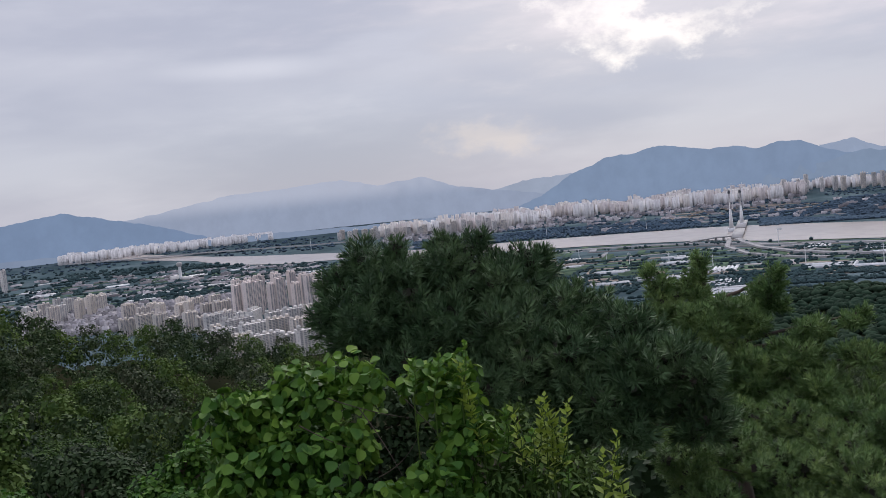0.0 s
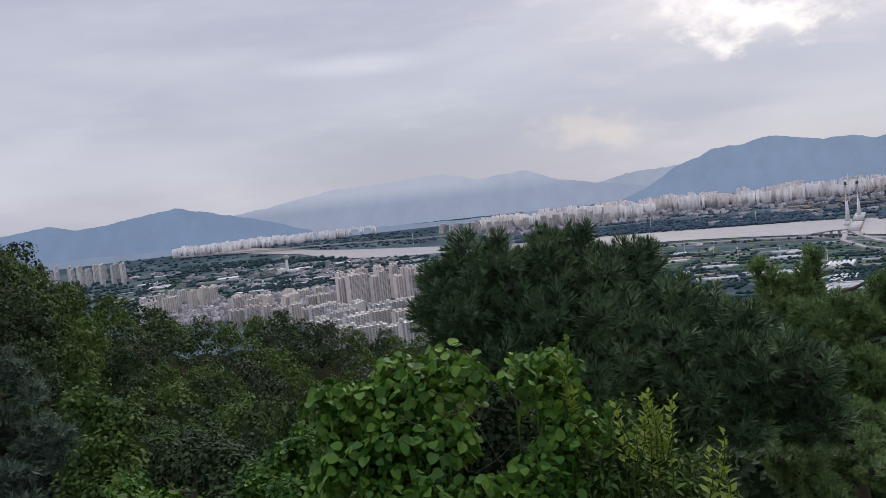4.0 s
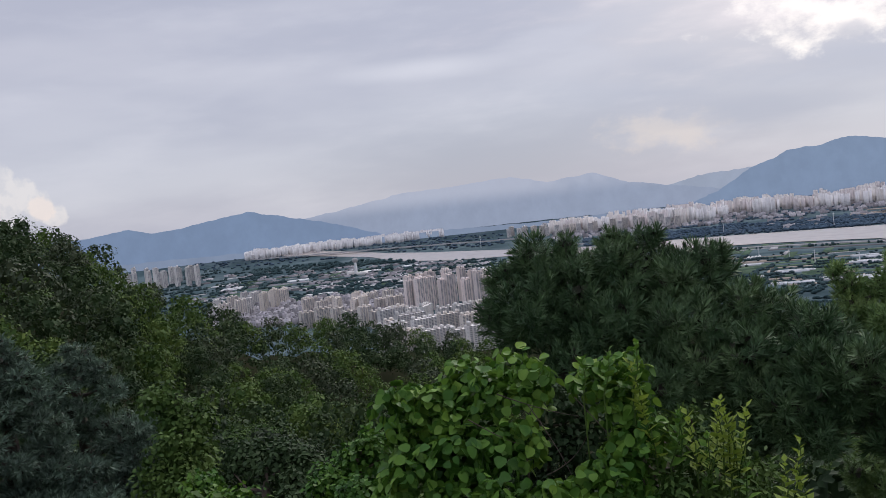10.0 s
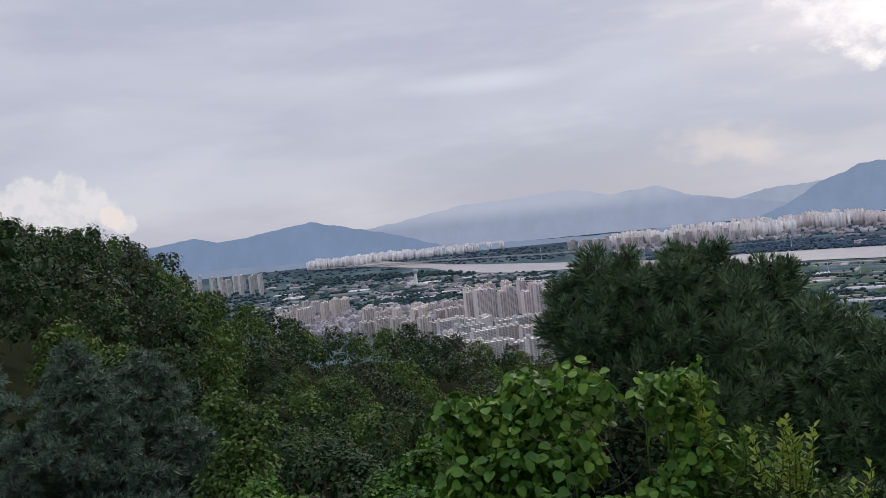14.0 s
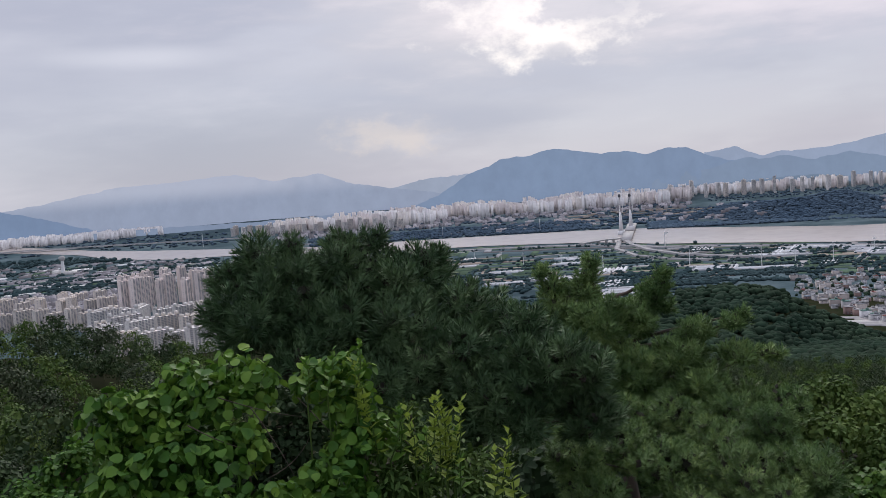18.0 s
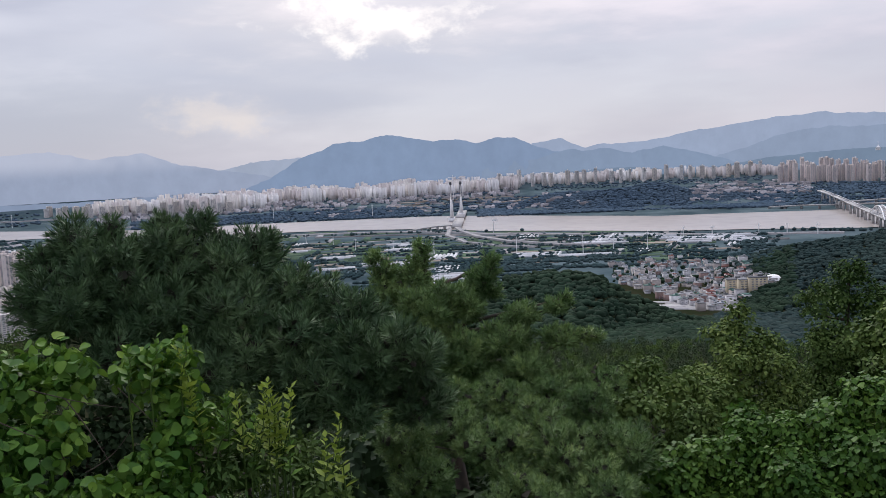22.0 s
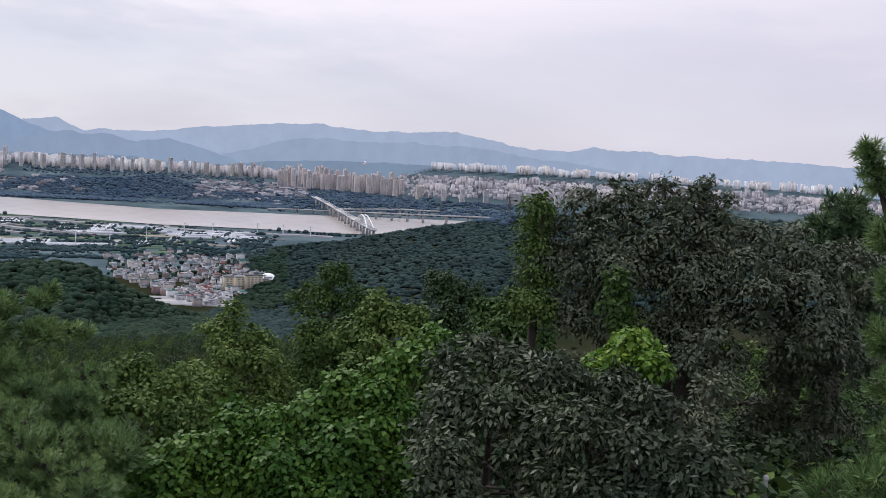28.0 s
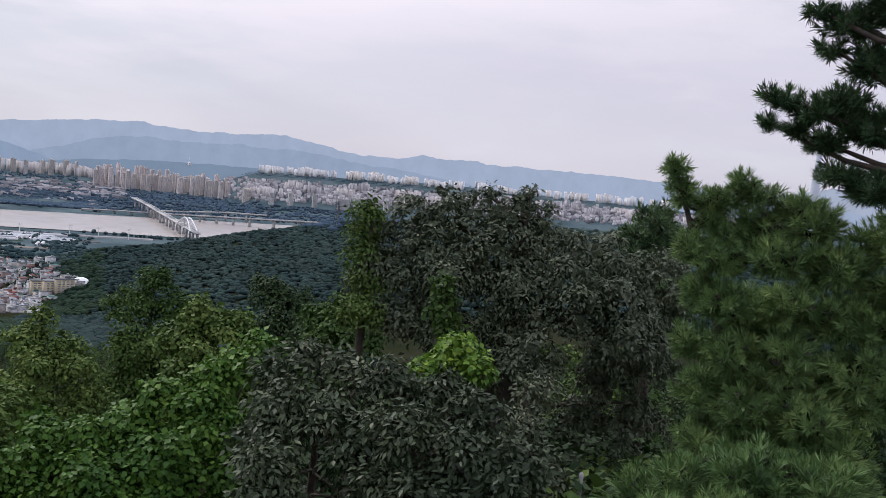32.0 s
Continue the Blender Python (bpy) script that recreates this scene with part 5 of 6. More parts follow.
def lumpy(blobs, r_, k=6, ratio=0.42, out=0.74):
    """Breaks every blob of foliage up into a core and a number of smaller heads round it."""
    made_ = []
    for x, y, z, rad, flat in blobs:
        made_.append((x, y, z, rad * 0.86, flat))
        turn = r_.uniform(0, 6.283)
        for j in range(k):
            up = -0.5 + 1.45 * (j + 0.5) / k
            a, q = turn + 2.4 * j + r_.uniform(-0.4, 0.4), math.sqrt(max(0.05, 1 - up * up))
            o = rad * out * r_.uniform(0.85, 1.15)
            made_.append((x + o * q * math.cos(a), y + o * q * math.sin(a), z + o * up * flat, rad * ratio * r_.uniform(0.75, 1.2), flat))
    return made_


def pads(blobs, n, size, shape, r_, per=12, loose=0.3, droop=0.45):
    """Leaves in overlapping sprays, each a small domed pad that lies on the outside of the crown."""
    wide = size * 0.55 * math.sqrt(per)
    c, d = scatter(blobs, max(n // per, 8), r_, 0.84, -0.6, wide * 0.75)
    axis = unit(d * 0.75 + np.array((0, 0, 0.5)) + r_.normal(0, 0.2, d.shape))[:, None]
    u = unit(np.cross(axis, r_.normal(0, 1, (len(c), 1, 3))))
    v = np.cross(axis, u)
    rho = np.sqrt(r_.random((len(c), per, 1)))
    a = 2.4 * np.arange(per)[None, :, None] + r_.uniform(0, 6.283, (len(c), 1, 1))
    o = u * np.cos(a) + v * np.sin(a)
    p = c[:, None] + (o * rho - axis * rho * rho * 0.5) * wide + r_.normal(0, size * 0.15, o.shape)
    face = unit(axis + o * rho * 0.5 + r_.normal(0, loose, o.shape))
    ahead = o * (0.4 + rho) - np.array((0, 0, droop)) + r_.normal(0, 0.3, o.shape)
    ahead -= face * (ahead * face).sum(-1, keepdims=True)
    ax = frames_from(ahead.reshape(-1, 3), face.reshape(-1, 3))
    return stamp(shape, p.reshape(-1, 3), ax, size * r_.uniform(0.65, 1.2, len(ax)))


def leaves(blobs, n, size, shape, r_, core=True, sprays=20, loose=0.3, per=12, droop=0.45):
    v, f = pads(blobs, n, size, shape, r_, per, loose, droop)
    return join([(v, f), thatch(blobs, r_, 0.62, sprays, size * 2.8)]) if core else (v, f)


def tuft_axes(d, r_, rise=0.6):
    z = unit(d + np.array((0, 0, rise)) + r_.normal(0, 0.25, d.shape))
    y = unit(np.cross(z, r_.normal(0, 1, d.shape)))
    return np.stack([np.cross(y, z), y, z], -1)


def needles(blobs, n, size, shapes, r_, rise=0.6):
    """Needle shoots: spaced out on the skin of every head, looser and deeper inside."""
    p, d = scatter(blobs, n * 5 // 6, r_, 0.9, -0.8, size * 0.95)
    p2, d2 = scatter(blobs, n // 6, r_, 0.55, -0.8)
    p, d = np.concatenate([p, p2]), np.concatenate([d, d2])
    ax, sz = tuft_axes(d, r_, rise), size * r_.uniform(0.75, 1.25, len(p))
    return join([stamp(s, p[k::4], ax[k::4], sz[k::4]) for k, s in enumerate(shapes)])


def sighted(blobs, origin):
    """Blobs given as (heading, elevation, radius in degrees, distance[, flatness]), relative to a foot."""
    out = []
    for az, el, deg, r, *flat in blobs:
        d = heading_vector(az, el) * r - Vector(origin) + EYE
        out.append((d.x, d.y, d.z, math.tan(radians(deg)) * r, flat[0] if flat else 0.9))
    return out


def limb_path(a, b, r_, sag=0.15):
    a, b = np.array(a, float), np.array(b, float)
    mid_ = (a + b) / 2 + r_.normal(0, 0.06, 3) * np.linalg.norm(b - a) - np.array((0, 0, sag * 0.3))
    return [tuple(a), tuple(mid_), tuple(b)]


def plant(name, label, category, blobs, n, size, mat, shape=LEAF_SMALL, kind="leaf", seed=1, loose=0.34, single=0, group="", foot=None, trunk=0.09, limbs=7, core=True, shapes=TUFTS, stems=1, lean=None, skirt=0, knobs=8, heads=6, per=12, droop=0.45, rise=0.6):
    """A tree or bush of which the blobs of foliage are given as they are sighted from the viewpoint."""
    r_ = np.random.default_rng(seed)
    blobs = list(blobs)
    low_ = sorted(blobs, key=lambda b: b[1])[: max(2, len(blobs) // 2)]
    for k in range(skirt):
        blobs += [(b[0] + r_.uniform(-1, 1), b[1] - b[2] * 1.1 * (k + 1), b[2] * 1.1, b[3] - 0.4 * k) for b in low_]
    for k in range(knobs if kind == "leaf" else 0):
        b = blobs[r_.integers(len(blobs))]
        a, q = r_.uniform(0, 6.283), b[2] * r_.uniform(0.75, 1.0)
        blobs.append((b[0] + q * math.cos(a), b[1] + q * math.sin(a) * 0.9, b[2] * r_.uniform(0.22, 0.4), b[3] - math.tan(radians(b[2])) * b[3] * r_.uniform(0.0, 0.5)))
    az = np.mean([b[0] for b in blobs]) if foot is None else foot[0]
    r = np.mean([b[3] for b in blobs]) if foot is None else foot[1]
    base = at(az, r)
    ob = empty(name, Matrix.Translation(base), label, category, group)
    bl = sighted(blobs, base)
    heap_ = lumpy(bl, r_, heads) if heads else bl
    top = max(bl, key=lambda b: b[2])
    if lean:
        q = heading_vector(lean[0], lean[1]) * lean[2] - base + EYE
        top = (q.x, q.y, q.z)
    axis = [np.array((0, 0, -0.3)), np.array((top[0] * 0.25 + 0.05, top[1] * 0.25, top[2] * 0.4)), np.array((top[0] * 0.7, top[1] * 0.7, top[2] * 0.75)), np.array(top[:3])]
    for s in range(stems):
        o = np.append(r_.normal(0, 0.3, 2) * (s > 0), 0)
        solid("trunk", *tube([tuple(p + o * (1 - k / 3)) for k, p in enumerate(axis)], [trunk * 1.2, trunk, trunk * 0.6, trunk * 0.2]), BARK, ob, smooth=True)
    heights = [p[2] for p in axis]
    for k in r_.permutation(len(bl))[:limbs]:
        x, y, z, rad, flat = bl[k]
        reach = math.hypot(x - top[0] * 0.5, y - top[1] * 0.5)
        zs = min(max(z - 0.3 * reach, 0.2), heights[-1] * 0.92)
        a = [np.interp(zs, heights, [p[i] for p in axis]) for i in range(3)]
        solid("limb", *tube(limb_path(a, (x, y, z), r_), [trunk * 0.32, trunk * 0.22, trunk * 0.08], 5), BARK, ob, smooth=True)
    if kind == "leaf":
        crown_ = solid("crown", *leaves(heap_, n, size, shape, r_, core, loose=loose, per=per, droop=droop), mat, ob)
        if single:
            p, d = scatter(heap_, single, r_, 0.98)
            ax, sz = leaf_axes(d, r_, droop), size * r_.uniform(0.75, 1.3, len(p))
            me = mesh_from("leaf", *shape)
    else:
        crown_ = solid("crown", *needles(heap_, n, size, shapes, r_, rise), mat, ob)
        # Dark core whose colour holds the shade between the shoots.
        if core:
            solid("inner_crown", *thatch(heap_, r_, 0.6, 9, size * 1.6), TWIG_SHADE, ob)["kind"] = "stuff"
        if single:
            p, d = scatter(heap_, single, r_, 0.97)
            ax, sz = tuft_axes(d, r_, rise), size * r_.uniform(0.9, 1.25, len(p))
            me = mesh_from("needle_tuft", *shapes[0])
    crown_["kind"] = "stuff"
    if single:
        me.materials.append(mat)
        for a, q, s in zip(ax, p, sz):
            m = Matrix([[*(a[k] * s), q[k]] for k in range(3)] + [[0, 0, 0, 1]])
            share("leaf" if kind == "leaf" else "needle_tuft", me, ob, m)
    return ob


def crown_blobs(r_, high, wide, lumps):
    """A domed crown: separate rounded heads of foliage over a hemisphere, with gaps between."""
    bl = [(0, 0, high * 0.55, wide * 0.5, 1.0)]
    for k in range(lumps):
        q = (k + 0.5) / lumps
        a, out = 2.4 * k + r_.uniform(-0.5, 0.5), wide * math.sqrt(1 - q * q) * r_.uniform(0.66, 0.86)
        bl.append((out * math.cos(a), out * math.sin(a), high * (0.40 + 0.5 * q) + r_.uniform(-0.05, 0.05) * high, wide * r_.uniform(0.24, 0.38), 0.9))
    return bl


def crown_arrays(seed, high, wide, n, size, lumps=13, sprays=8, per=10):
    r_ = np.random.default_rng(seed)
    return leaves(crown_blobs(r_, high, wide, lumps), n, size, LEAF_WIDE, r_, sprays=sprays, per=per)


def wild_tree(seed, high, wide, n, size, mat, shape=LEAF_WIDE, lumps=15):
    """A free-standing broadleaf tree at the origin, used as a pattern for copies."""
    r_ = np.random.default_rng(seed)
    ob = new("tree")
    bl = crown_blobs(r_, high, wide, lumps)
    solid("trunk", *tube([(0, 0, -0.5), (0.1, 0, high * 0.3), (-0.05, 0.1, high * 0.7)], [0.16, 0.12, 0.05]), BARK, ob, smooth=True)
    for k in range(3):
        solid("limb", *tube(limb_path((0, 0, high * (0.25 + 0.1 * k)), bl[k][:3], r_), [0.07, 0.05, 0.02], 5), BARK, ob, smooth=True)
    crown_ = solid("crown", *leaves(bl, n, size, shape, r_, sprays=26), mat, ob)
    crown_["kind"] = "stuff"
    return ob


PATTERNS, PIECES = {}, {}
for key, mat, tag in (("dark", LEAF_DARK, "dark green broadleaf tree on the wooded slope"), ("mid", LEAF_MID, "green broadleaf tree on the wooded slope"), ("grey", LEAF_OAK, "grey-green oak on the wooded slope")):
    for s in (0, 1):
        PATTERNS[key, s] = tagged(wild_tree(50 + len(PATTERNS), 7.0, 2.9, 3600, 0.135, mat), tag, "tree", "trees of the near slope")
for s in range(3):
    PIECES[s] = crown_arrays(70 + s, 7.0, 2.7, 1200, 0.24, 15, 18)
    PIECES[s + 3] = crown_arrays(80 + s, 7.0, 2.8, 640, 0.34, 12, 12)
    PIECES[s + 6] = crown_arrays(90 + s, 7.0, 2.9, 150, 0.55, 8, 9, 6)
used, far_woods = set(), {"dark": [], "mid": [], "grey": []}


def set_tree(kind, az, r, high, turn, wide=1.0):
    """A tree of its own near by; farther off it joins the woods."""
    p = at(az, r)
    s = high / 7.0
    if r > 44:
        v, f = PIECES[pick.randint(0, 2) + (6 if r > 165 else 3 if r > 105 else 0)]
        c, sn = math.cos(turn), math.sin(turn)
        q = np.stack([(v[:, 0] * c - v[:, 1] * sn) * s * wide, (v[:, 0] * sn + v[:, 1] * c) * s * wide, v[:, 2] * s], 1)
        far_woods[kind].append((q + np.array(p), f))
        return
    m = Matrix.Translation(p) @ Matrix.Rotation(turn, 4, "Z") @ Matrix.Diagonal((s * wide, s * wide, s, 1))
    key = (kind, pick.randint(0, 1))
    if key in used:
        copy_thing(PATTERNS[key], m)
    else:
        used.add(key)
        PATTERNS[key].matrix_basis = m


SKY_LIMIT = ((-75, 4.5), (-65, 3.2), (-60.6, 2.1), (-56.6, 0.7), (-55, -0.2), (-53.8, -2.1), (-51.6, -3.2), (-48.9, -4.6), (-46.2, -5.9), (-42.6, -6.1), (-39, -6.8), (-36, -7.7), (-32, -8.8), (-25, -11), (-10, -13.5), (3, -12.6), (8, -12.3), (14, -12), (18, -10), (30, -8), (31, -5), (45, -6), (62, -8), (75, -8))
NEAR_LIMIT = ((-75, -2.5), (-64, -3.2), (-58, -6), (-54, -8.5), (-50, -11), (-30, -13), (0, -15), (15, -13.5), (30, -11), (36, -6), (62, -4))
FAR_LIMIT = ((-20, -9), (-3, -8.6), (4, -8.6), (8, -10.6), (11, -11.6), (14, -10), (16, -8.4), (31, -6))
pick = random.Random(5)
for r0, r1, gap, a0, a1 in ((22, 44, 4.5, -74, 66), (44, 168, 4.9, -74, -30), (44, 105, 5.4, -30, 66), (105, 165, 6.0, -30, 66), (165, 440, 7.6, -30, 66)):
    spots = [(az, r) for r in np.arange(r0, r1, gap) for az in np.arange(a0, a1, math.degrees(gap / r))]
    for az, r in spots:
        az, r = az + pick.uniform(-0.4, 0.4) * math.degrees(gap / r), r + pick.uniform(-0.4, 0.4) * gap
        if (r < 30 and az > 15) or (24 < r < 44 and 34 < az < 46) or (r > 165 and not -14 < az < 31) or (r > 75 and 33 < az < 45) or (r > 75 and az > 33) or (r > 100 and -30 < az < -24) or (r > 60 and -24 <= az < -16) or (az < -30 and r > interp(az, ((-65, 109), (-50, 134), (-40, 154), (-30, 164)))):
            continue
        p = at(az, r)
        limit = 250 + r * math.tan(radians(float(interp(az, NEAR_LIMIT if r < 45 else SKY_LIMIT if r < 165 else FAR_LIMIT)) + 0.4 - pick.uniform(0, 0.9 if r > 80 else 1.9))) - p.z
        if limit < 2.2 or (r > 90 and -30 < az < -14):
            continue
        high = min(limit, pick.uniform(5.5, 8.5))
        kind = pick.choices(("dark", "mid", "grey"), (5, 3, 2))[0]
        set_tree(kind, az, r, high, pick.uniform(0, 6.28), (1.0 if high > 5 else 1.3) * (0.95 if az < -30 else 0.8 if r > 165 else 1.0))
for kind, mat in (("dark", LEAF_DARK), ("mid", LEAF_MID), ("grey", LEAF_OAK)):
    tagged(solid("woods", *join(far_woods[kind]), mat), "dense %s green broadleaf woods covering the slope" % kind, "woods", kind="stuff")

SHRUB_LIMIT = ((-75, -13), (-52, -15), (-40, -17), (-15, -20), (5, -19), (12, -17.5), (18, -15.5), (30, -14), (34, -14), (44, -15.5), (62, -15))
for key, mat, tag in (("dark", LEAF_DARK, "dark green shrub on the slope"), ("mid", LEAF_MID, "green shrub on the slope"), ("grey", LEAF_OAK, "grey-green shrub on the slope")):
    ob = tagged(wild_tree(150 + len(key), 3.0, 1.5, 2600, 0.11, mat, LEAF_WIDE, 12), tag, "shrub", "shrubs of the near slope")
    ob.name = "shrub"
    first = True
    for _ in range(20):
        az, r = pick.uniform(-70, 58) if _ % 3 else pick.uniform(40, 56), pick.uniform(9, 18)
        p = at(az, r)
        limit = 250 + r * math.tan(radians(float(interp(az, SHRUB_LIMIT)))) - p.z
        if limit < 1.2:
            continue
        s = min(limit, pick.uniform(2.2, 4.0)) / 3.0
        m = Matrix.Translation(p) @ Matrix.Rotation(pick.uniform(0, 6.28), 4, "Z") @ Matrix.Diagonal((max(s, 0.8), max(s, 0.8), s, 1))
        if first:
            ob.matrix_basis, first = m, False
        else:
            copy_thing(ob, m)

# low undergrowth that hides the soil
low_spots = []
for _ in range(2600):
    az, r = pick.uniform(-74, 66), 7 * (62 / 7) ** pick.random()
    p = at(az, r)
    k = pick.uniform(0.45, 0.9)
    if p.z + k * 1.4 < 250 + r * math.tan(radians(float(interp(az, SHRUB_LIMIT)) + (5 if r > 20 else 0))):
        low_spots.append((p.x, p.y, p.z + 0.25, k * (0.7 + r / 40), 0.8))
for tone, (mat, word) in enumerate(((LEAF_DARK, "dark"), (LEAF_MID, "mid"))):
    r_ = np.random.default_rng(40 + tone)
    near_, far_ = [b for b in low_spots[tone::2] if math.hypot(b[0], b[1]) < 20], [b for b in low_spots[tone::2] if math.hypot(b[0], b[1]) >= 20]
    pieces = [thatch(near_, r_, 0.9, 10, 0.2), thatch(far_, r_, 0.9, 22, 0.5)]
    p, d = scatter(near_, 14000, r_, 0.7, -0.1)
    pieces.append(stamp(LEAF_WIDE, p, leaf_axes(d, r_), r_.uniform(0.08, 0.15, len(p))))
    tagged(solid("undergrowth", *join(pieces), mat), "%s green undergrowth covering the slope" % word, "undergrowth", kind="stuff")

# the pine in the middle and its neighbours
plant("pine_tree", "dense dark green pine with brush-like shoot tips", "pine tree",
      [(-27, -5.7, 2.6, 9.0), (-23, -5.6, 2.6, 9.1), (-19, -6.6, 2.6, 9.0), (-28.6, -8, 2.8, 8.8), (-24, -9, 3.3, 8.8), (-19.5, -9.5, 3.2, 8.6), (-16, -8.9, 2.6, 8.8), (-26, -11.5, 3, 8.6), (-20, -12.5, 3.2, 8.4), (-15.5, -12, 3, 8.5),
       (-12, -10.5, 2.4, 8.6), (-11, -13, 2.6, 8.2), (-8.5, -12.7, 2.2, 8.1), (-13, -15, 2.5, 8.2), (-17.5, -15.5, 2.8, 8.4), (-8, -15.5, 2, 8.3), (-26.2, -3.7, 0.9, 9.0), (-23, -3.8, 1.0, 9.0), (-30.2, -5.4, 1.1, 9.0), (-17.6, -5.0, 0.9, 9.0), (-21, -3.9, 1.0, 9.1), (-31.0, -7.4, 1.1, 8.9)],
      3000, 0.125, NEEDLE_PINE, kind="needle", seed=61, single=260, trunk=0.12, limbs=12, foot=(-20, 9.2), heads=7)
plant("pine_tree", "green pine with upright shoots and level branches", "pine tree",
      [(-10.3, -6.5, 0.5, 12.0), (-9.8, -7.4, 0.8, 12.0), (-8.9, -8.0, 0.9, 12.0), (-7.3, -6.0, 0.5, 12.0), (-7.5, -6.9, 0.7, 12.0), (-7.8, -7.9, 1.0, 12.0), (-9.4, -9.0, 1.3, 12.0), (-2.9, -6.9, 0.45, 12.0), (-3.1, -7.7, 0.7, 12.0), (-3.6, -8.6, 1.0, 12.0), (-4.8, -9.8, 1.4, 11.8), (-7, -10, 1.7, 11.6), (-1, -10.4, 1.1, 11.6, 0.6), (1.2, -10.0, 0.7, 11.5, 0.5),
       (-2, -12, 1.6, 11.4, 0.6), (1.5, -11.9, 1.1, 11.3, 0.5), (3.2, -11.9, 0.7, 11.3, 0.5), (-5, -13, 2, 11.4), (-1, -14, 1.8, 11.2, 0.7), (1.5, -14.7, 1.4, 11.2, 0.6), (1.8, -9.5, 0.35, 11.5)],
      2300, 0.12, NEEDLE_GREEN, kind="needle", seed=62, single=160, trunk=0.11, limbs=14, foot=(-4.5, 11.8), heads=5)
plant("pine_tree", "young light green pine growing on the slope", "pine tree",
      [(-6, -17.5, 2, 10), (-3, -19, 2.2, 9.6), (0, -17.6, 2, 10), (3, -16.4, 1.8, 10.4), (1.5, -19.5, 2.2, 9.6), (5, -19, 2, 9.8), (-8, -20.5, 2, 9.4), (4, -22, 2.5, 9.2), (-1, -22.5, 2.5, 9.0), (-5.5, -15.6, 1.5, 10.4), (-2.6, -15.8, 1.6, 10.4), (0.6, -15.6, 1.4, 10.6), (4.2, -14.8, 1.2, 10.8), (-9, -18, 1.8, 9.6)],
      2600, 0.08, NEEDLE_GREEN, kind="needle", seed=63, single=60, trunk=0.07, foot=(-1, 9.8))

# vine-covered bush in front, with a dark hollow in it
plant("vine_bush", "bush overgrown with large fresh green vine leaves", "bush",
      [(-35.7, -13.2, 2.6, 5.6), (-33, -12.4, 2.5, 5.6), (-30.2, -11.9, 2.1, 5.6), (-36.9, -16.6, 2.3, 5.5), (-34.3, -16.4, 3.0, 5.4), (-31.2, -15.6, 2.2, 5.4), (-25.2, -11.8, 1.4, 5.6), (-23.4, -11.5, 1.4, 5.5), (-23.2, -13.6, 1.6, 5.5), (-22.8, -16, 1.9, 5.4),
       (-24.6, -18.4, 2.1, 5.3), (-36.6, -20.5, 2.6, 5.3), (-33, -20.2, 3.3, 5.2), (-28.6, -20, 2.6, 5.2), (-25, -21, 2.6, 5.2)],
      3800, 0.068, LEAF_BRIGHT, LEAF_VINE, seed=64, loose=0.7, single=300, knobs=14, trunk=0.02, limbs=0, foot=(-30, 6.0), stems=1, lean=(-30, -15, 6.0), per=6, droop=0.9, heads=5)
# Set-back dark leaves: the hollow's shade is put into their colour.
plant("bush", "dark-leaved filling for the shaded hollow of the vine bush", "bush", [(-27.4, -13.6, 1.9, 6.3), (-27.6, -16.4, 2.2, 6.3), (-25.4, -15.4, 1.6, 6.3), (-29, -19, 2.4, 6.3)], 1800, 0.055, LEAF_DARK, LEAF_WIDE, seed=164, trunk=0.03, limbs=3)
plant("bush", "dark leafy shrub beside the vine", "bush",
      [(-20.3, -15.6, 1.7, 5.8), (-18.3, -17, 1.8, 5.7), (-16, -18.2, 1.7, 5.7), (-20, -19, 2.5, 5.5), (-15, -20.6, 2, 5.5)],
      1500, 0.06, LEAF_MID, seed=65, single=60, trunk=0.03)
tendrils = empty("vine", Matrix.Translation(at(-30, 5.2)), "thin brown twining stems across the vine bush", "vine")
for k, (a0, e0, a1, e1) in enumerate(((-33.5, -13.8, -30.4, -15.6), (-29.6, -13.2, -27.2, -17.8), (-31.5, -12.4, -26.4, -14.2), (-26.6, -13.0, -24.4, -15.8), (-20.6, -15.4, -18.6, -18.6), (-28.8, -17.6, -26.0, -15.4))):
    ends = [EYE + heading_vector(a, e) * (5.25 + 0.04 * k) - at(-30, 5.2) for a, e in ((a0, e0), ((a0 + a1) / 2 + 0.5, (e0 + e1) / 2 - 0.5), (a1, e1))]
    path_ = [tuple(ends[0] * (1 - q) ** 2 + ends[1] * 2 * q * (1 - q) + ends[2] * q * q) for q in np.linspace(0, 1, 8)]
    solid("stem", *tube(path_, [0.0035 - 0.0003 * j for j in range(8)], 5), BARK, tendrils, smooth=True)


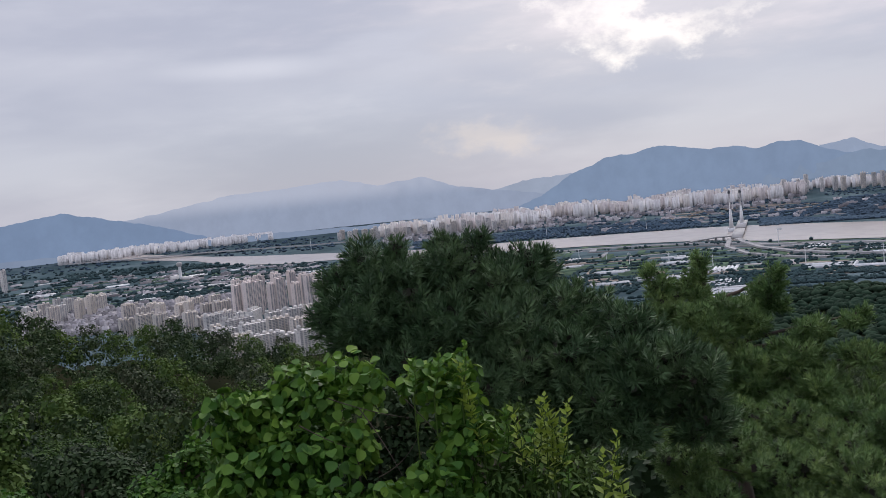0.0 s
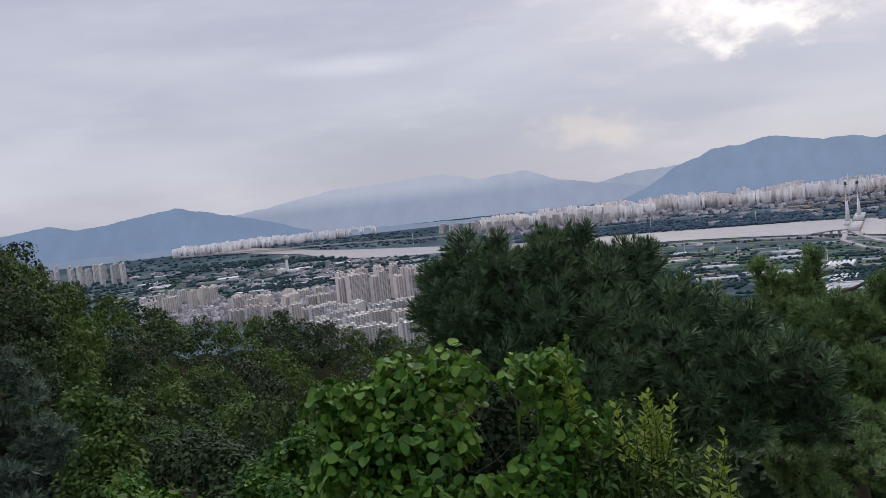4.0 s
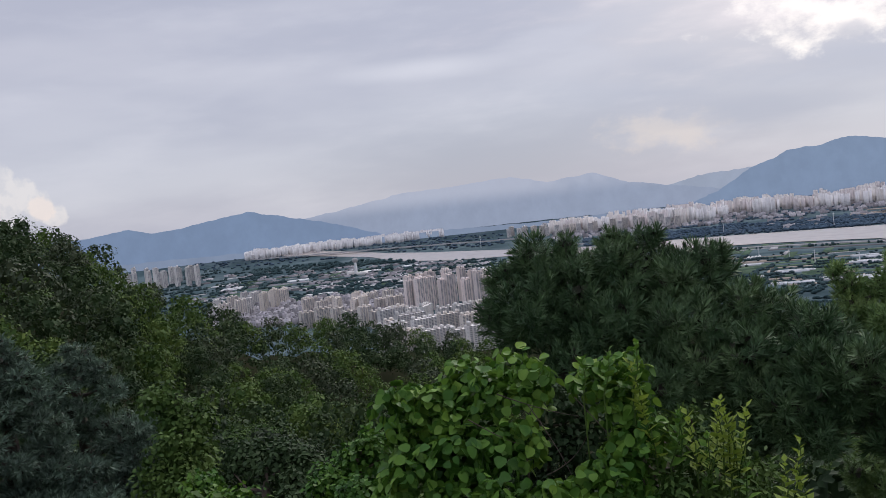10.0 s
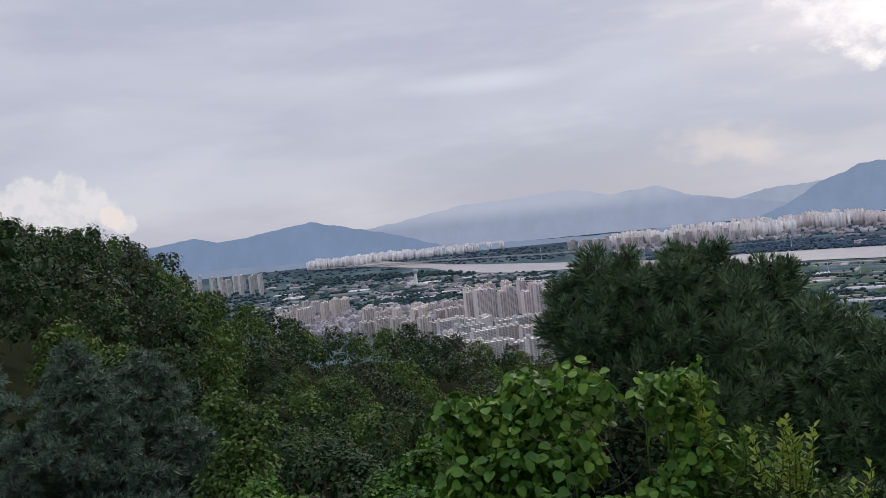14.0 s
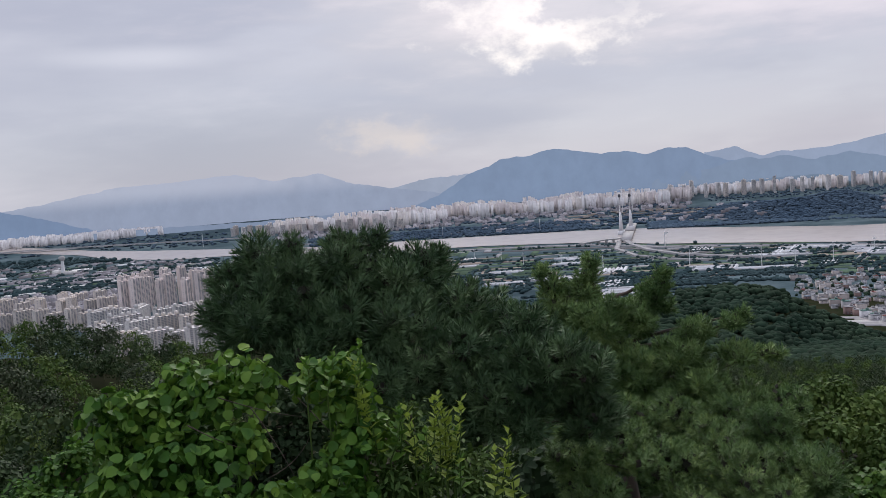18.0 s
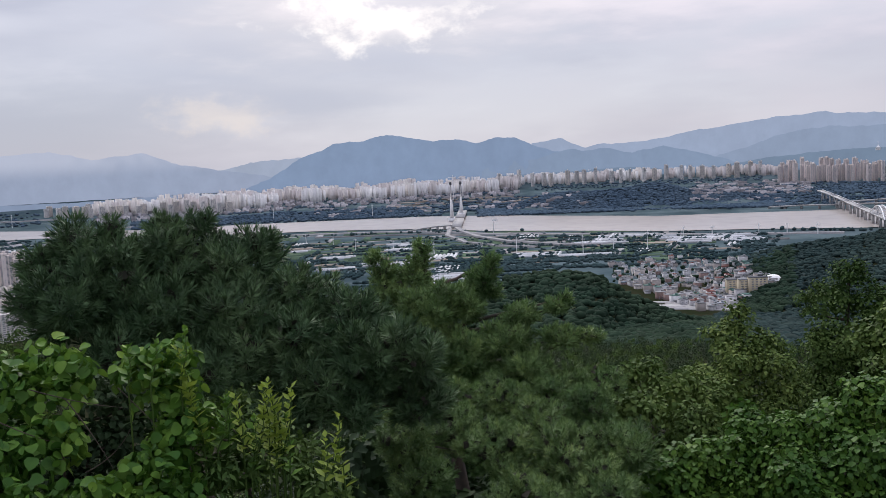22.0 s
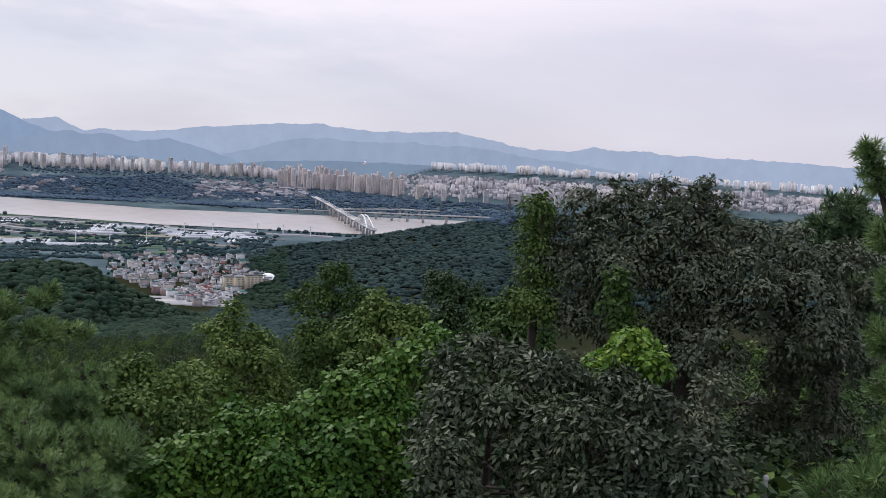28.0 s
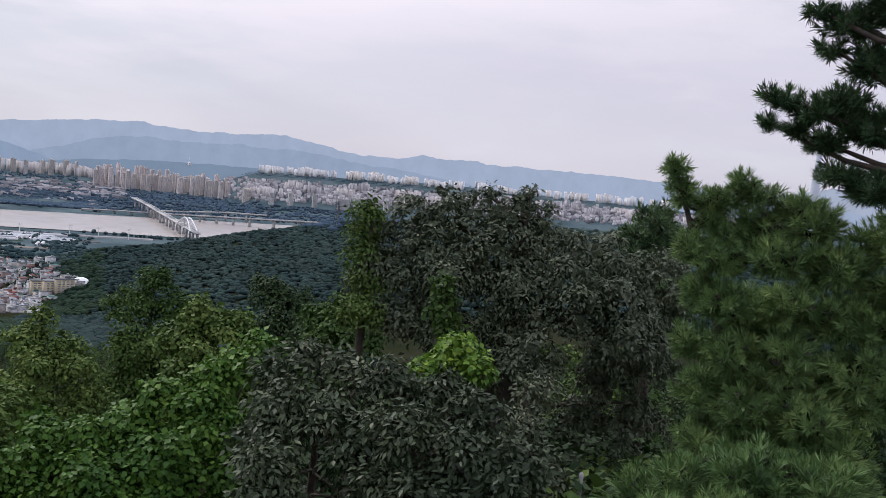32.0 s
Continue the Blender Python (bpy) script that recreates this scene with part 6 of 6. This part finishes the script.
def shoot(az, top, bottom, r, n, size, mat, label, seed):
    """An upright stem with leaves up its length."""
    r_ = np.random.default_rng(seed)
    a = EYE + heading_vector(az, bottom) * r
    b = EYE + heading_vector(az + r_.uniform(-0.9, 0.9), top) * r
    foot = at(az, r)
    ob = empty("shrub_shoot", Matrix.Translation(foot), label, "shrub", "young shoots beside the vine")
    a, b = a - foot, b - foot
    solid("stem", *tube([(0, 0, -0.1), tuple(a), tuple((a + b) / 2 + Vector((0.02, 0, 0))), tuple(b)], [0.006, 0.005, 0.004, 0.002], 5), LEAF_MID, ob, smooth=True)
    q = np.linspace(0, 1, n)[:, None]
    p = np.array(a) * (1 - q) + np.array(b) * q
    ang = np.arange(n) * 2.4 + r_.normal(0, 0.35, n)
    d = np.stack([np.cos(ang), np.sin(ang), 0.5 + 0.5 * q[:, 0]], 1)
    ax = frames_from(unit(d), unit(np.array((0, 0, 1.0)) - d * 0.4 + r_.normal(0, 0.2, d.shape)))
    me = mesh_from("leaf", *LEAF_WIDE)
    me.materials.append(mat)
    for k in range(n):
        s = size * (1.15 - 0.55 * k / n) * r_.uniform(0.7, 1.25)
        m = Matrix([[*(ax[k][i] * s), p[k][i]] for i in range(3)] + [[0, 0, 0, 1]])
        share("leaf", me, ob, m)
    return ob


for k, (az, top, bottom, many) in enumerate(((-17.4, -13.7, -17.4, 20), (-17.0, -14.9, -18, 16), (-18.6, -15.3, -18, 14), (-20.3, -14.4, -17, 14), (-13.9, -16.2, -19.6, 16), (-13.1, -17.8, -20.5, 12), (-24.7, -10.3, -13, 14), (-22.9, -10.0, -13, 16), (-17.8, -14.0, -18, 24), (-16.9, -14.2, -18, 22), (-17.5, -15.0, -19, 22), (-16.6, -15.8, -19.5, 18), (-21.0, -14.6, -17.5, 18), (-19.4, -14.5, -18, 18), (-19.0, -15.8, -19, 16), (-21.8, -13.6, -17, 18), (-14.4, -17.4, -20, 12), (-26.0, -10.8, -13, 14), (-22.4, -11.2, -14.5, 18))):
    shoot(az, top, bottom, 5.3, many, 0.08, LEAF_YELLOW if k not in (3, 6, 7, 11, 12, 14, 17) else LEAF_BRIGHT, "upright young shoot with yellow-green leaves", 70 + k)

# conifers and shrubs to the left
for k, (az, top, r) in enumerate(((-61.0, -4.6, 16), (-56.8, -5.6, 17), (-65.5, -5.4, 17))):
    bl = []
    r_ = random.Random(k)
    for j in range(46):
        q = (j + 0.5) / 46
        bl.append((az + r_.uniform(-1, 1) * (0.3 + 5.2 * q ** 0.8), top - 0.5 - 12 * q, 0.5 + 1.1 * q ** 0.6, r - 1.5 * q * r_.random(), 0.5))
    plant("conifer", "blue-green conifer with layered drooping branches", "conifer", bl, 2600, 0.15, NEEDLE_BLUE, kind="needle", seed=80 + k, shapes=TUFTS_FAR, trunk=0.14, limbs=10, group="blue-green conifers", foot=(az, r), heads=4, rise=0.05)
plant("bush", "bright green bush among dark trees", "bush", [(-52.4, -10, 1.2, 14), (-51, -11.5, 1.4, 14), (-52, -13, 1.3, 13.5)], 2600, 0.09, LEAF_MID, LEAF_WIDE, seed=85, skirt=2)
plant("bush", "vine-covered bright green bush on the slope", "bush", [(-50.5, -15.5, 1.0, 12.5), (-49, -17, 1.4, 12), (-47.4, -18.6, 1.3, 11.6), (-42.6, -16.6, 1.4, 11), (-41, -15.4, 1.3, 11), (-39.8, -14.6, 1.1, 11), (-41, -18, 1.8, 10.5), (-44.5, -20, 1.8, 10)], 3600, 0.085, LEAF_BRIGHT, LEAF_ROUND, seed=86, knobs=14, droop=0.8)
plant("bush", "dark green bush between the conifers and the vine", "bush", [(-47.5, -14.5, 1.6, 13), (-45, -15, 1.7, 12.6), (-44.6, -17.4, 1.8, 12), (-47, -20.5, 1.8, 11)], 4600, 0.085, LEAF_DARK, LEAF_WIDE, seed=87, knobs=14, skirt=1)

# the right-hand group
plant("broadleaf_tree", "tall grey-green broadleaf tree with dense small leaves", "tree",
      [(32, -4.0, 1.5, 13), (34.5, -2.8, 1.8, 13), (37, -2.5, 1.9, 13), (40, -2.4, 1.9, 13), (41.4, -0.7, 0.7, 13), (41.2, -1.5, 0.9, 13), (42.8, -1.6, 0.6, 13), (43, -4.3, 2.1, 13), (46, -4.4, 2.2, 13), (48.3, -5.2, 2, 13), (33, -6.5, 2.3, 12.8), (37, -6.5, 2.8, 12.6), (41, -7, 2.9, 12.6), (45, -8, 2.9, 12.4), (48.5, -9, 2.6, 12.4),
       (34, -9.5, 2.2, 12.6), (38, -10.5, 2.5, 12.3), (42.4, -11.5, 2.6, 12), (43, -14.2, 1.2, 11.8), (47.6, -11.6, 2.2, 13), (50.2, -10.4, 1.8, 13), (46.4, -14.2, 1.8, 13.2), (49.6, -14, 1.8, 13.2), (41, -9.4, 2.4, 12.6), (36, -8.4, 2.0, 12.8), (51, -6.6, 1.6, 13), (50.6, -4.4, 1.2, 13.2), (36, -1.2, 0.7, 13), (39, -1.0, 0.6, 13), (35.5, -4.6, 2.2, 12.8), (39, -4.6, 2.4, 12.7), (42, -3.2, 1.6, 12.9), (44.5, -6, 2.4, 12.6), (47.5, -7, 2.4, 12.4), (47.2, -10.6, 1.2, 12.4)],
      27000, 0.082, LEAF_GREY, LEAF_SLIM, seed=90, knobs=16, trunk=0.16, limbs=16, foot=(41, 13), stems=2, per=10, droop=0.8, heads=6)
plant("bush", "greener leafy branch end", "bush", [(31.3, -3.0, 1.0, 12.6), (31.0, -4.2, 0.9, 12.6), (31.2, -5.6, 1.1, 12.6), (31.6, -7.2, 1.3, 12.6), (31.4, -9.2, 1.4, 12.4)], 3000, 0.08, LEAF_MID, LEAF_SLIM, seed=91, droop=0.8)
plant("vine", "fresh green vine climbing the grey-green tree", "vine", [(36.6, -6.8, 0.45, 11.6), (36.8, -7.7, 0.55, 11.5), (36.6, -8.7, 0.6, 11.4), (37.2, -9.6, 0.6, 11.4)], 500, 0.09, LEAF_MID, LEAF_ROUND, seed=191, knobs=4, limbs=2, trunk=0.02, droop=0.9, per=6)
plant("bush", "grey-green bush with long narrow leaves", "bush",
      [(34.2, -13.4, 1.6, 8.3), (36.5, -14.2, 1.8, 8.2), (39.5, -14.8, 1.7, 8), (35.4, -16.4, 2.0, 7.6), (38.6, -17.6, 2.2, 7.5), (42.6, -17.6, 1.8, 7.6), (41, -19.6, 2, 7.4)],
      6500, 0.08, LEAF_OLIVE, LEAF_SLIM, seed=92, trunk=0.05, stems=3, knobs=20, skirt=1, per=9)
plant("bush", "olive-brown bush overgrown by vine", "bush",
      [(26.4, -13.4, 1.3, 8.8), (28.4, -12.4, 1.4, 8.7), (30.5, -12.8, 1.5, 8.6), (32.4, -13.8, 1.5, 8.4), (27, -15.8, 1.9, 8.4), (30, -15.8, 2.0, 8.2), (33, -16.4, 1.8, 8), (26.6, -19, 1.7, 7.8), (33.6, -19.4, 1.5, 7.6)],
      6800, 0.085, LEAF_OLIVE, LEAF_SLIM, seed=192, trunk=0.05, stems=2, knobs=20, skirt=1, loose=0.4, per=9)
plant("bush", "pale brownish-green bush end among dark leaves", "bush", [(43.4, -13.0, 1.0, 8.8), (42.6, -15.4, 1.2, 8.6), (44.4, -18.2, 1.2, 8.4)], 2200, 0.065, LEAF_GREY, LEAF_SLIM, seed=193, knobs=10)
plant("bush", "fresh light green bush among the grey-green ones", "bush", [(38.0, -11.2, 1.3, 9.4), (36.6, -12.2, 1.0, 9.3), (39.2, -12.0, 1.0, 9.2), (35.6, -12.7, 0.7, 9.2)], 1500, 0.08, LEAF_BRIGHT, LEAF_ROUND, seed=93, single=60, per=7, droop=0.7)
plant("vine_slope", "bank of fresh green vine leaves running down the slope", "vine",
      [(25.4, -11.9, 1.0, 10.8), (24.3, -13.0, 1.3, 10.6), (22.6, -14.0, 1.6, 10.6), (20.4, -15.4, 1.9, 10.6), (22.8, -16.8, 2.0, 10.4), (17.8, -17.0, 1.9, 10.6), (20, -19, 2.3, 10.2), (24, -19.5, 1.6, 10.2), (15.3, -17.8, 1.6, 10.6), (16, -20, 2.1, 10.2), (13, -17.2, 1.3, 10.8), (13, -19, 1.7, 10.6), (10, -19.4, 1.6, 10.6), (8, -20.6, 1.6, 10.4)],
      13000, 0.082, LEAF_BANK, LEAF_ROUND, seed=94, single=280, trunk=0.03, limbs=4, knobs=20, skirt=1, per=8, droop=0.9, loose=0.25)
plant("bush", "mid green bush below the village slope", "bush", [(6.5, -14.5, 1.3, 14), (8.5, -15.4, 1.5, 13.6), (11, -15.6, 1.3, 13.6), (6, -16.6, 1.6, 13), (9.4, -17.4, 1.6, 12.8)], 5200, 0.085, LEAF_MID, LEAF_WIDE, seed=103, skirt=1, knobs=14)
plant("broadleaf_tree", "brownish green tree on the slope above the village", "tree", [(18.6, -8.2, 1.1, 24), (17.6, -9.8, 1.5, 24), (19.8, -10.0, 1.5, 24), (18.3, -12.5, 2, 23.5)], 9000, 0.10, LEAF_MID, LEAF_WIDE, seed=95, skirt=2, trunk=0.14)
plant("broadleaf_tree", "round tree overgrown with green vine leaves", "tree", [(21.6, -10.2, 1.3, 20), (20.6, -11.8, 1.7, 20), (23.2, -11.2, 1.7, 20), (21.6, -13.4, 2, 19.5), (24, -13.4, 1.8, 19.5)], 8000, 0.11, LEAF_MID, LEAF_ROUND, seed=96, skirt=2, trunk=0.14, per=8, droop=0.8)
plant("broadleaf_tree", "dark green tree with a dense rounded crown", "tree", [(25.6, -8.6, 1.4, 21), (27.2, -9.2, 1.4, 21), (26.2, -10.8, 1.8, 20.5), (28, -11.6, 1.6, 20)], 9000, 0.095, LEAF_DARK, LEAF_WIDE, seed=97, skirt=2, trunk=0.14)
plant("broadleaf_tree", "yellowish green tree with an overgrown crown", "tree", [(28.8, -9.8, 1.2, 17), (30.4, -9.2, 1.3, 17), (29.6, -11.4, 1.5, 16.5), (31.4, -11.2, 1.4, 16.5), (27.4, -12.2, 1.2, 16.5)], 7000, 0.09, LEAF_MID, LEAF_ROUND, seed=197, skirt=2, trunk=0.12, per=8)
plant("broadleaf_tree", "slender yellowish green tree above the village", "tree", [(12.4, -10.6, 0.8, 20), (11.6, -12.0, 1.3, 20), (13.8, -12.4, 1.2, 20), (12.4, -13.6, 1.6, 19.5), (10, -14.8, 1.5, 19), (14.4, -13.8, 1.4, 19.5)], 9000, 0.09, LEAF_MID, LEAF_WIDE, seed=98, skirt=2, trunk=0.12)
plant("pine_tree", "green pine with layered branches beside the broadleaf tree", "pine tree",
      [(50.3, 1.7, 0.7, 9.6), (50.6, 0.8, 0.8, 9.6), (51.2, 0.0, 1.0, 9.6, 0.8), (52.6, -0.2, 1.0, 9.6), (54.4, 1.1, 0.85, 9.6, 0.9), (53.6, 0.1, 1.0, 9.6), (55.6, 0.5, 1.0, 9.6, 0.8), (57.2, -0.2, 1.2, 9.5, 0.8), (54, -2.2, 1.6, 9.6), (56.5, -2.2, 1.6, 9.5), (52.8, -1.0, 1.1, 9.6, 0.88), (55.4, -1.2, 1.2, 9.5, 0.88), (58.5, -0.8, 1.6, 9.4, 0.88), (51.8, -3.0, 1.1, 9.5, 0.88), (53.8, -3.6, 1.4, 9.3, 0.88), (56.8, -3.2, 1.5, 9.2, 0.88), (60, -3.4, 2.0, 9.3, 0.88), (52.6, -5.8, 1.2, 9.4, 0.88), (54.4, -6.4, 1.6, 9.1, 0.88), (57.5, -6, 1.7, 9.0, 0.88), (61, -6.4, 2.0, 9.2, 0.88),
       (52.6, -8.8, 1.3, 9.3, 0.88), (55, -9.4, 1.7, 9.0, 0.88), (58, -9, 1.8, 8.9, 0.88), (61.5, -9.4, 2.2, 9.1, 0.88), (53.2, -11.6, 1.4, 9.1, 0.88), (55.8, -12.4, 1.8, 8.9, 0.88), (59.4, -12.2, 2.1, 8.8, 0.88), (53.6, -14.4, 1.4, 9.0, 0.88), (57, -15.2, 2.0, 8.8, 0.88), (61, -15, 2.4, 8.8, 0.88), (63, -1.5, 2, 9.4), (63.5, -5.5, 2.2, 9.4), (63.5, -10, 2.4, 9.2), (56.5, -7.5, 2.6, 9.9), (56.5, -12.5, 2.6, 9.8)],
      3800, 0.12, NEEDLE_GREEN, kind="needle", seed=99, single=200, trunk=0.07, limbs=18, foot=(57, 9.6), heads=6, rise=0.25)
plant("pine_tree", "dark pine behind the layered one", "pine tree", [(49.4, -1.6, 1.2, 15), (48.6, -3, 1.5, 15), (50.5, -3, 1.5, 15), (49.5, -5, 1.8, 15), (50.6, -6.8, 1.6, 14.6), (50.2, -9.2, 1.6, 14.4)], 900, 0.15, NEEDLE_PINE, kind="needle", seed=100, shapes=TUFTS_FAR)
plant("pine_tree", "tall pine with long open branches against the sky", "pine tree",
      [(55.1, 6.6, 0.5, 9, 0.7), (56.2, 6.3, 0.8, 9, 0.7), (57.6, 5.8, 1.1, 9, 0.7), (59.3, 6.2, 1.4, 9, 0.7), (55.3, 4.9, 0.5, 9, 0.6), (56.8, 4.6, 0.8, 9, 0.6), (58.6, 4.0, 1.1, 9, 0.6), (61, 5, 1.7, 9, 0.7), (58.2, 9.4, 0.8, 9, 0.7), (57.2, 11.5, 0.7, 9, 0.6), (59.2, 10.8, 1.4, 9, 0.7), (61, 8.6, 1.7, 9, 0.7), (57.5, 13.6, 0.7, 9, 0.6), (59.6, 13.8, 1.8, 9, 0.7), (62, 12, 2.2, 9, 0.7), (58.6, 15.6, 1.2, 9, 0.6), (59.6, 2.2, 1.2, 9, 0.6), (61.5, 1.5, 1.6, 9, 0.6)],
      1300, 0.115, NEEDLE_PINE, kind="needle", seed=101, single=140, trunk=0.12, limbs=15, foot=(66, 9.2), lean=(64, 24, 9.2), core=False, heads=4)
plant("pine_tree", "low light green pine at the viewpoint's edge", "pine tree", [(50.5, -18.2, 1.5, 5.4), (53, -17.2, 1.7, 5.2), (55.5, -16.5, 1.8, 5.2), (58, -16.0, 1.9, 5.2), (61, -16.2, 2.1, 5.2), (52, -20, 2, 5), (56, -19.5, 2.3, 4.9), (60, -19.5, 2.4, 4.9)],
      800, 0.085, NEEDLE_GREEN, kind="needle", seed=102, single=80, trunk=0.04)

# old marker post under the trees
post_foot = at(46.6, 8.0)
post_top = EYE + heading_vector(46.6, -17.8) * 8.4
post = empty("marker_post", Matrix.Translation(post_foot), "worn white-painted marker post under the trees", "post")
solid("shaft", *tube([(0, 0, -0.2), (0, 0, (post_top.z - post_foot.z) * 0.5), (0.01, 0, post_top.z - post_foot.z)], [0.021, 0.020, 0.019], 10), material("worn_white_paint", (0.46, 0.46, 0.44), (0.10, 0.09, 0.08), 9.0, 0.8, 0.3, 30), post, smooth=True)
solid("cap", *tube([(0.01, 0, post_top.z - post_foot.z - 0.01), (0.01, 0, post_top.z - post_foot.z + 0.02), (0.01, 0, post_top.z - post_foot.z + 0.035)], [0.023, 0.022, 0.003], 10), CONCRETE, post, smooth=True)
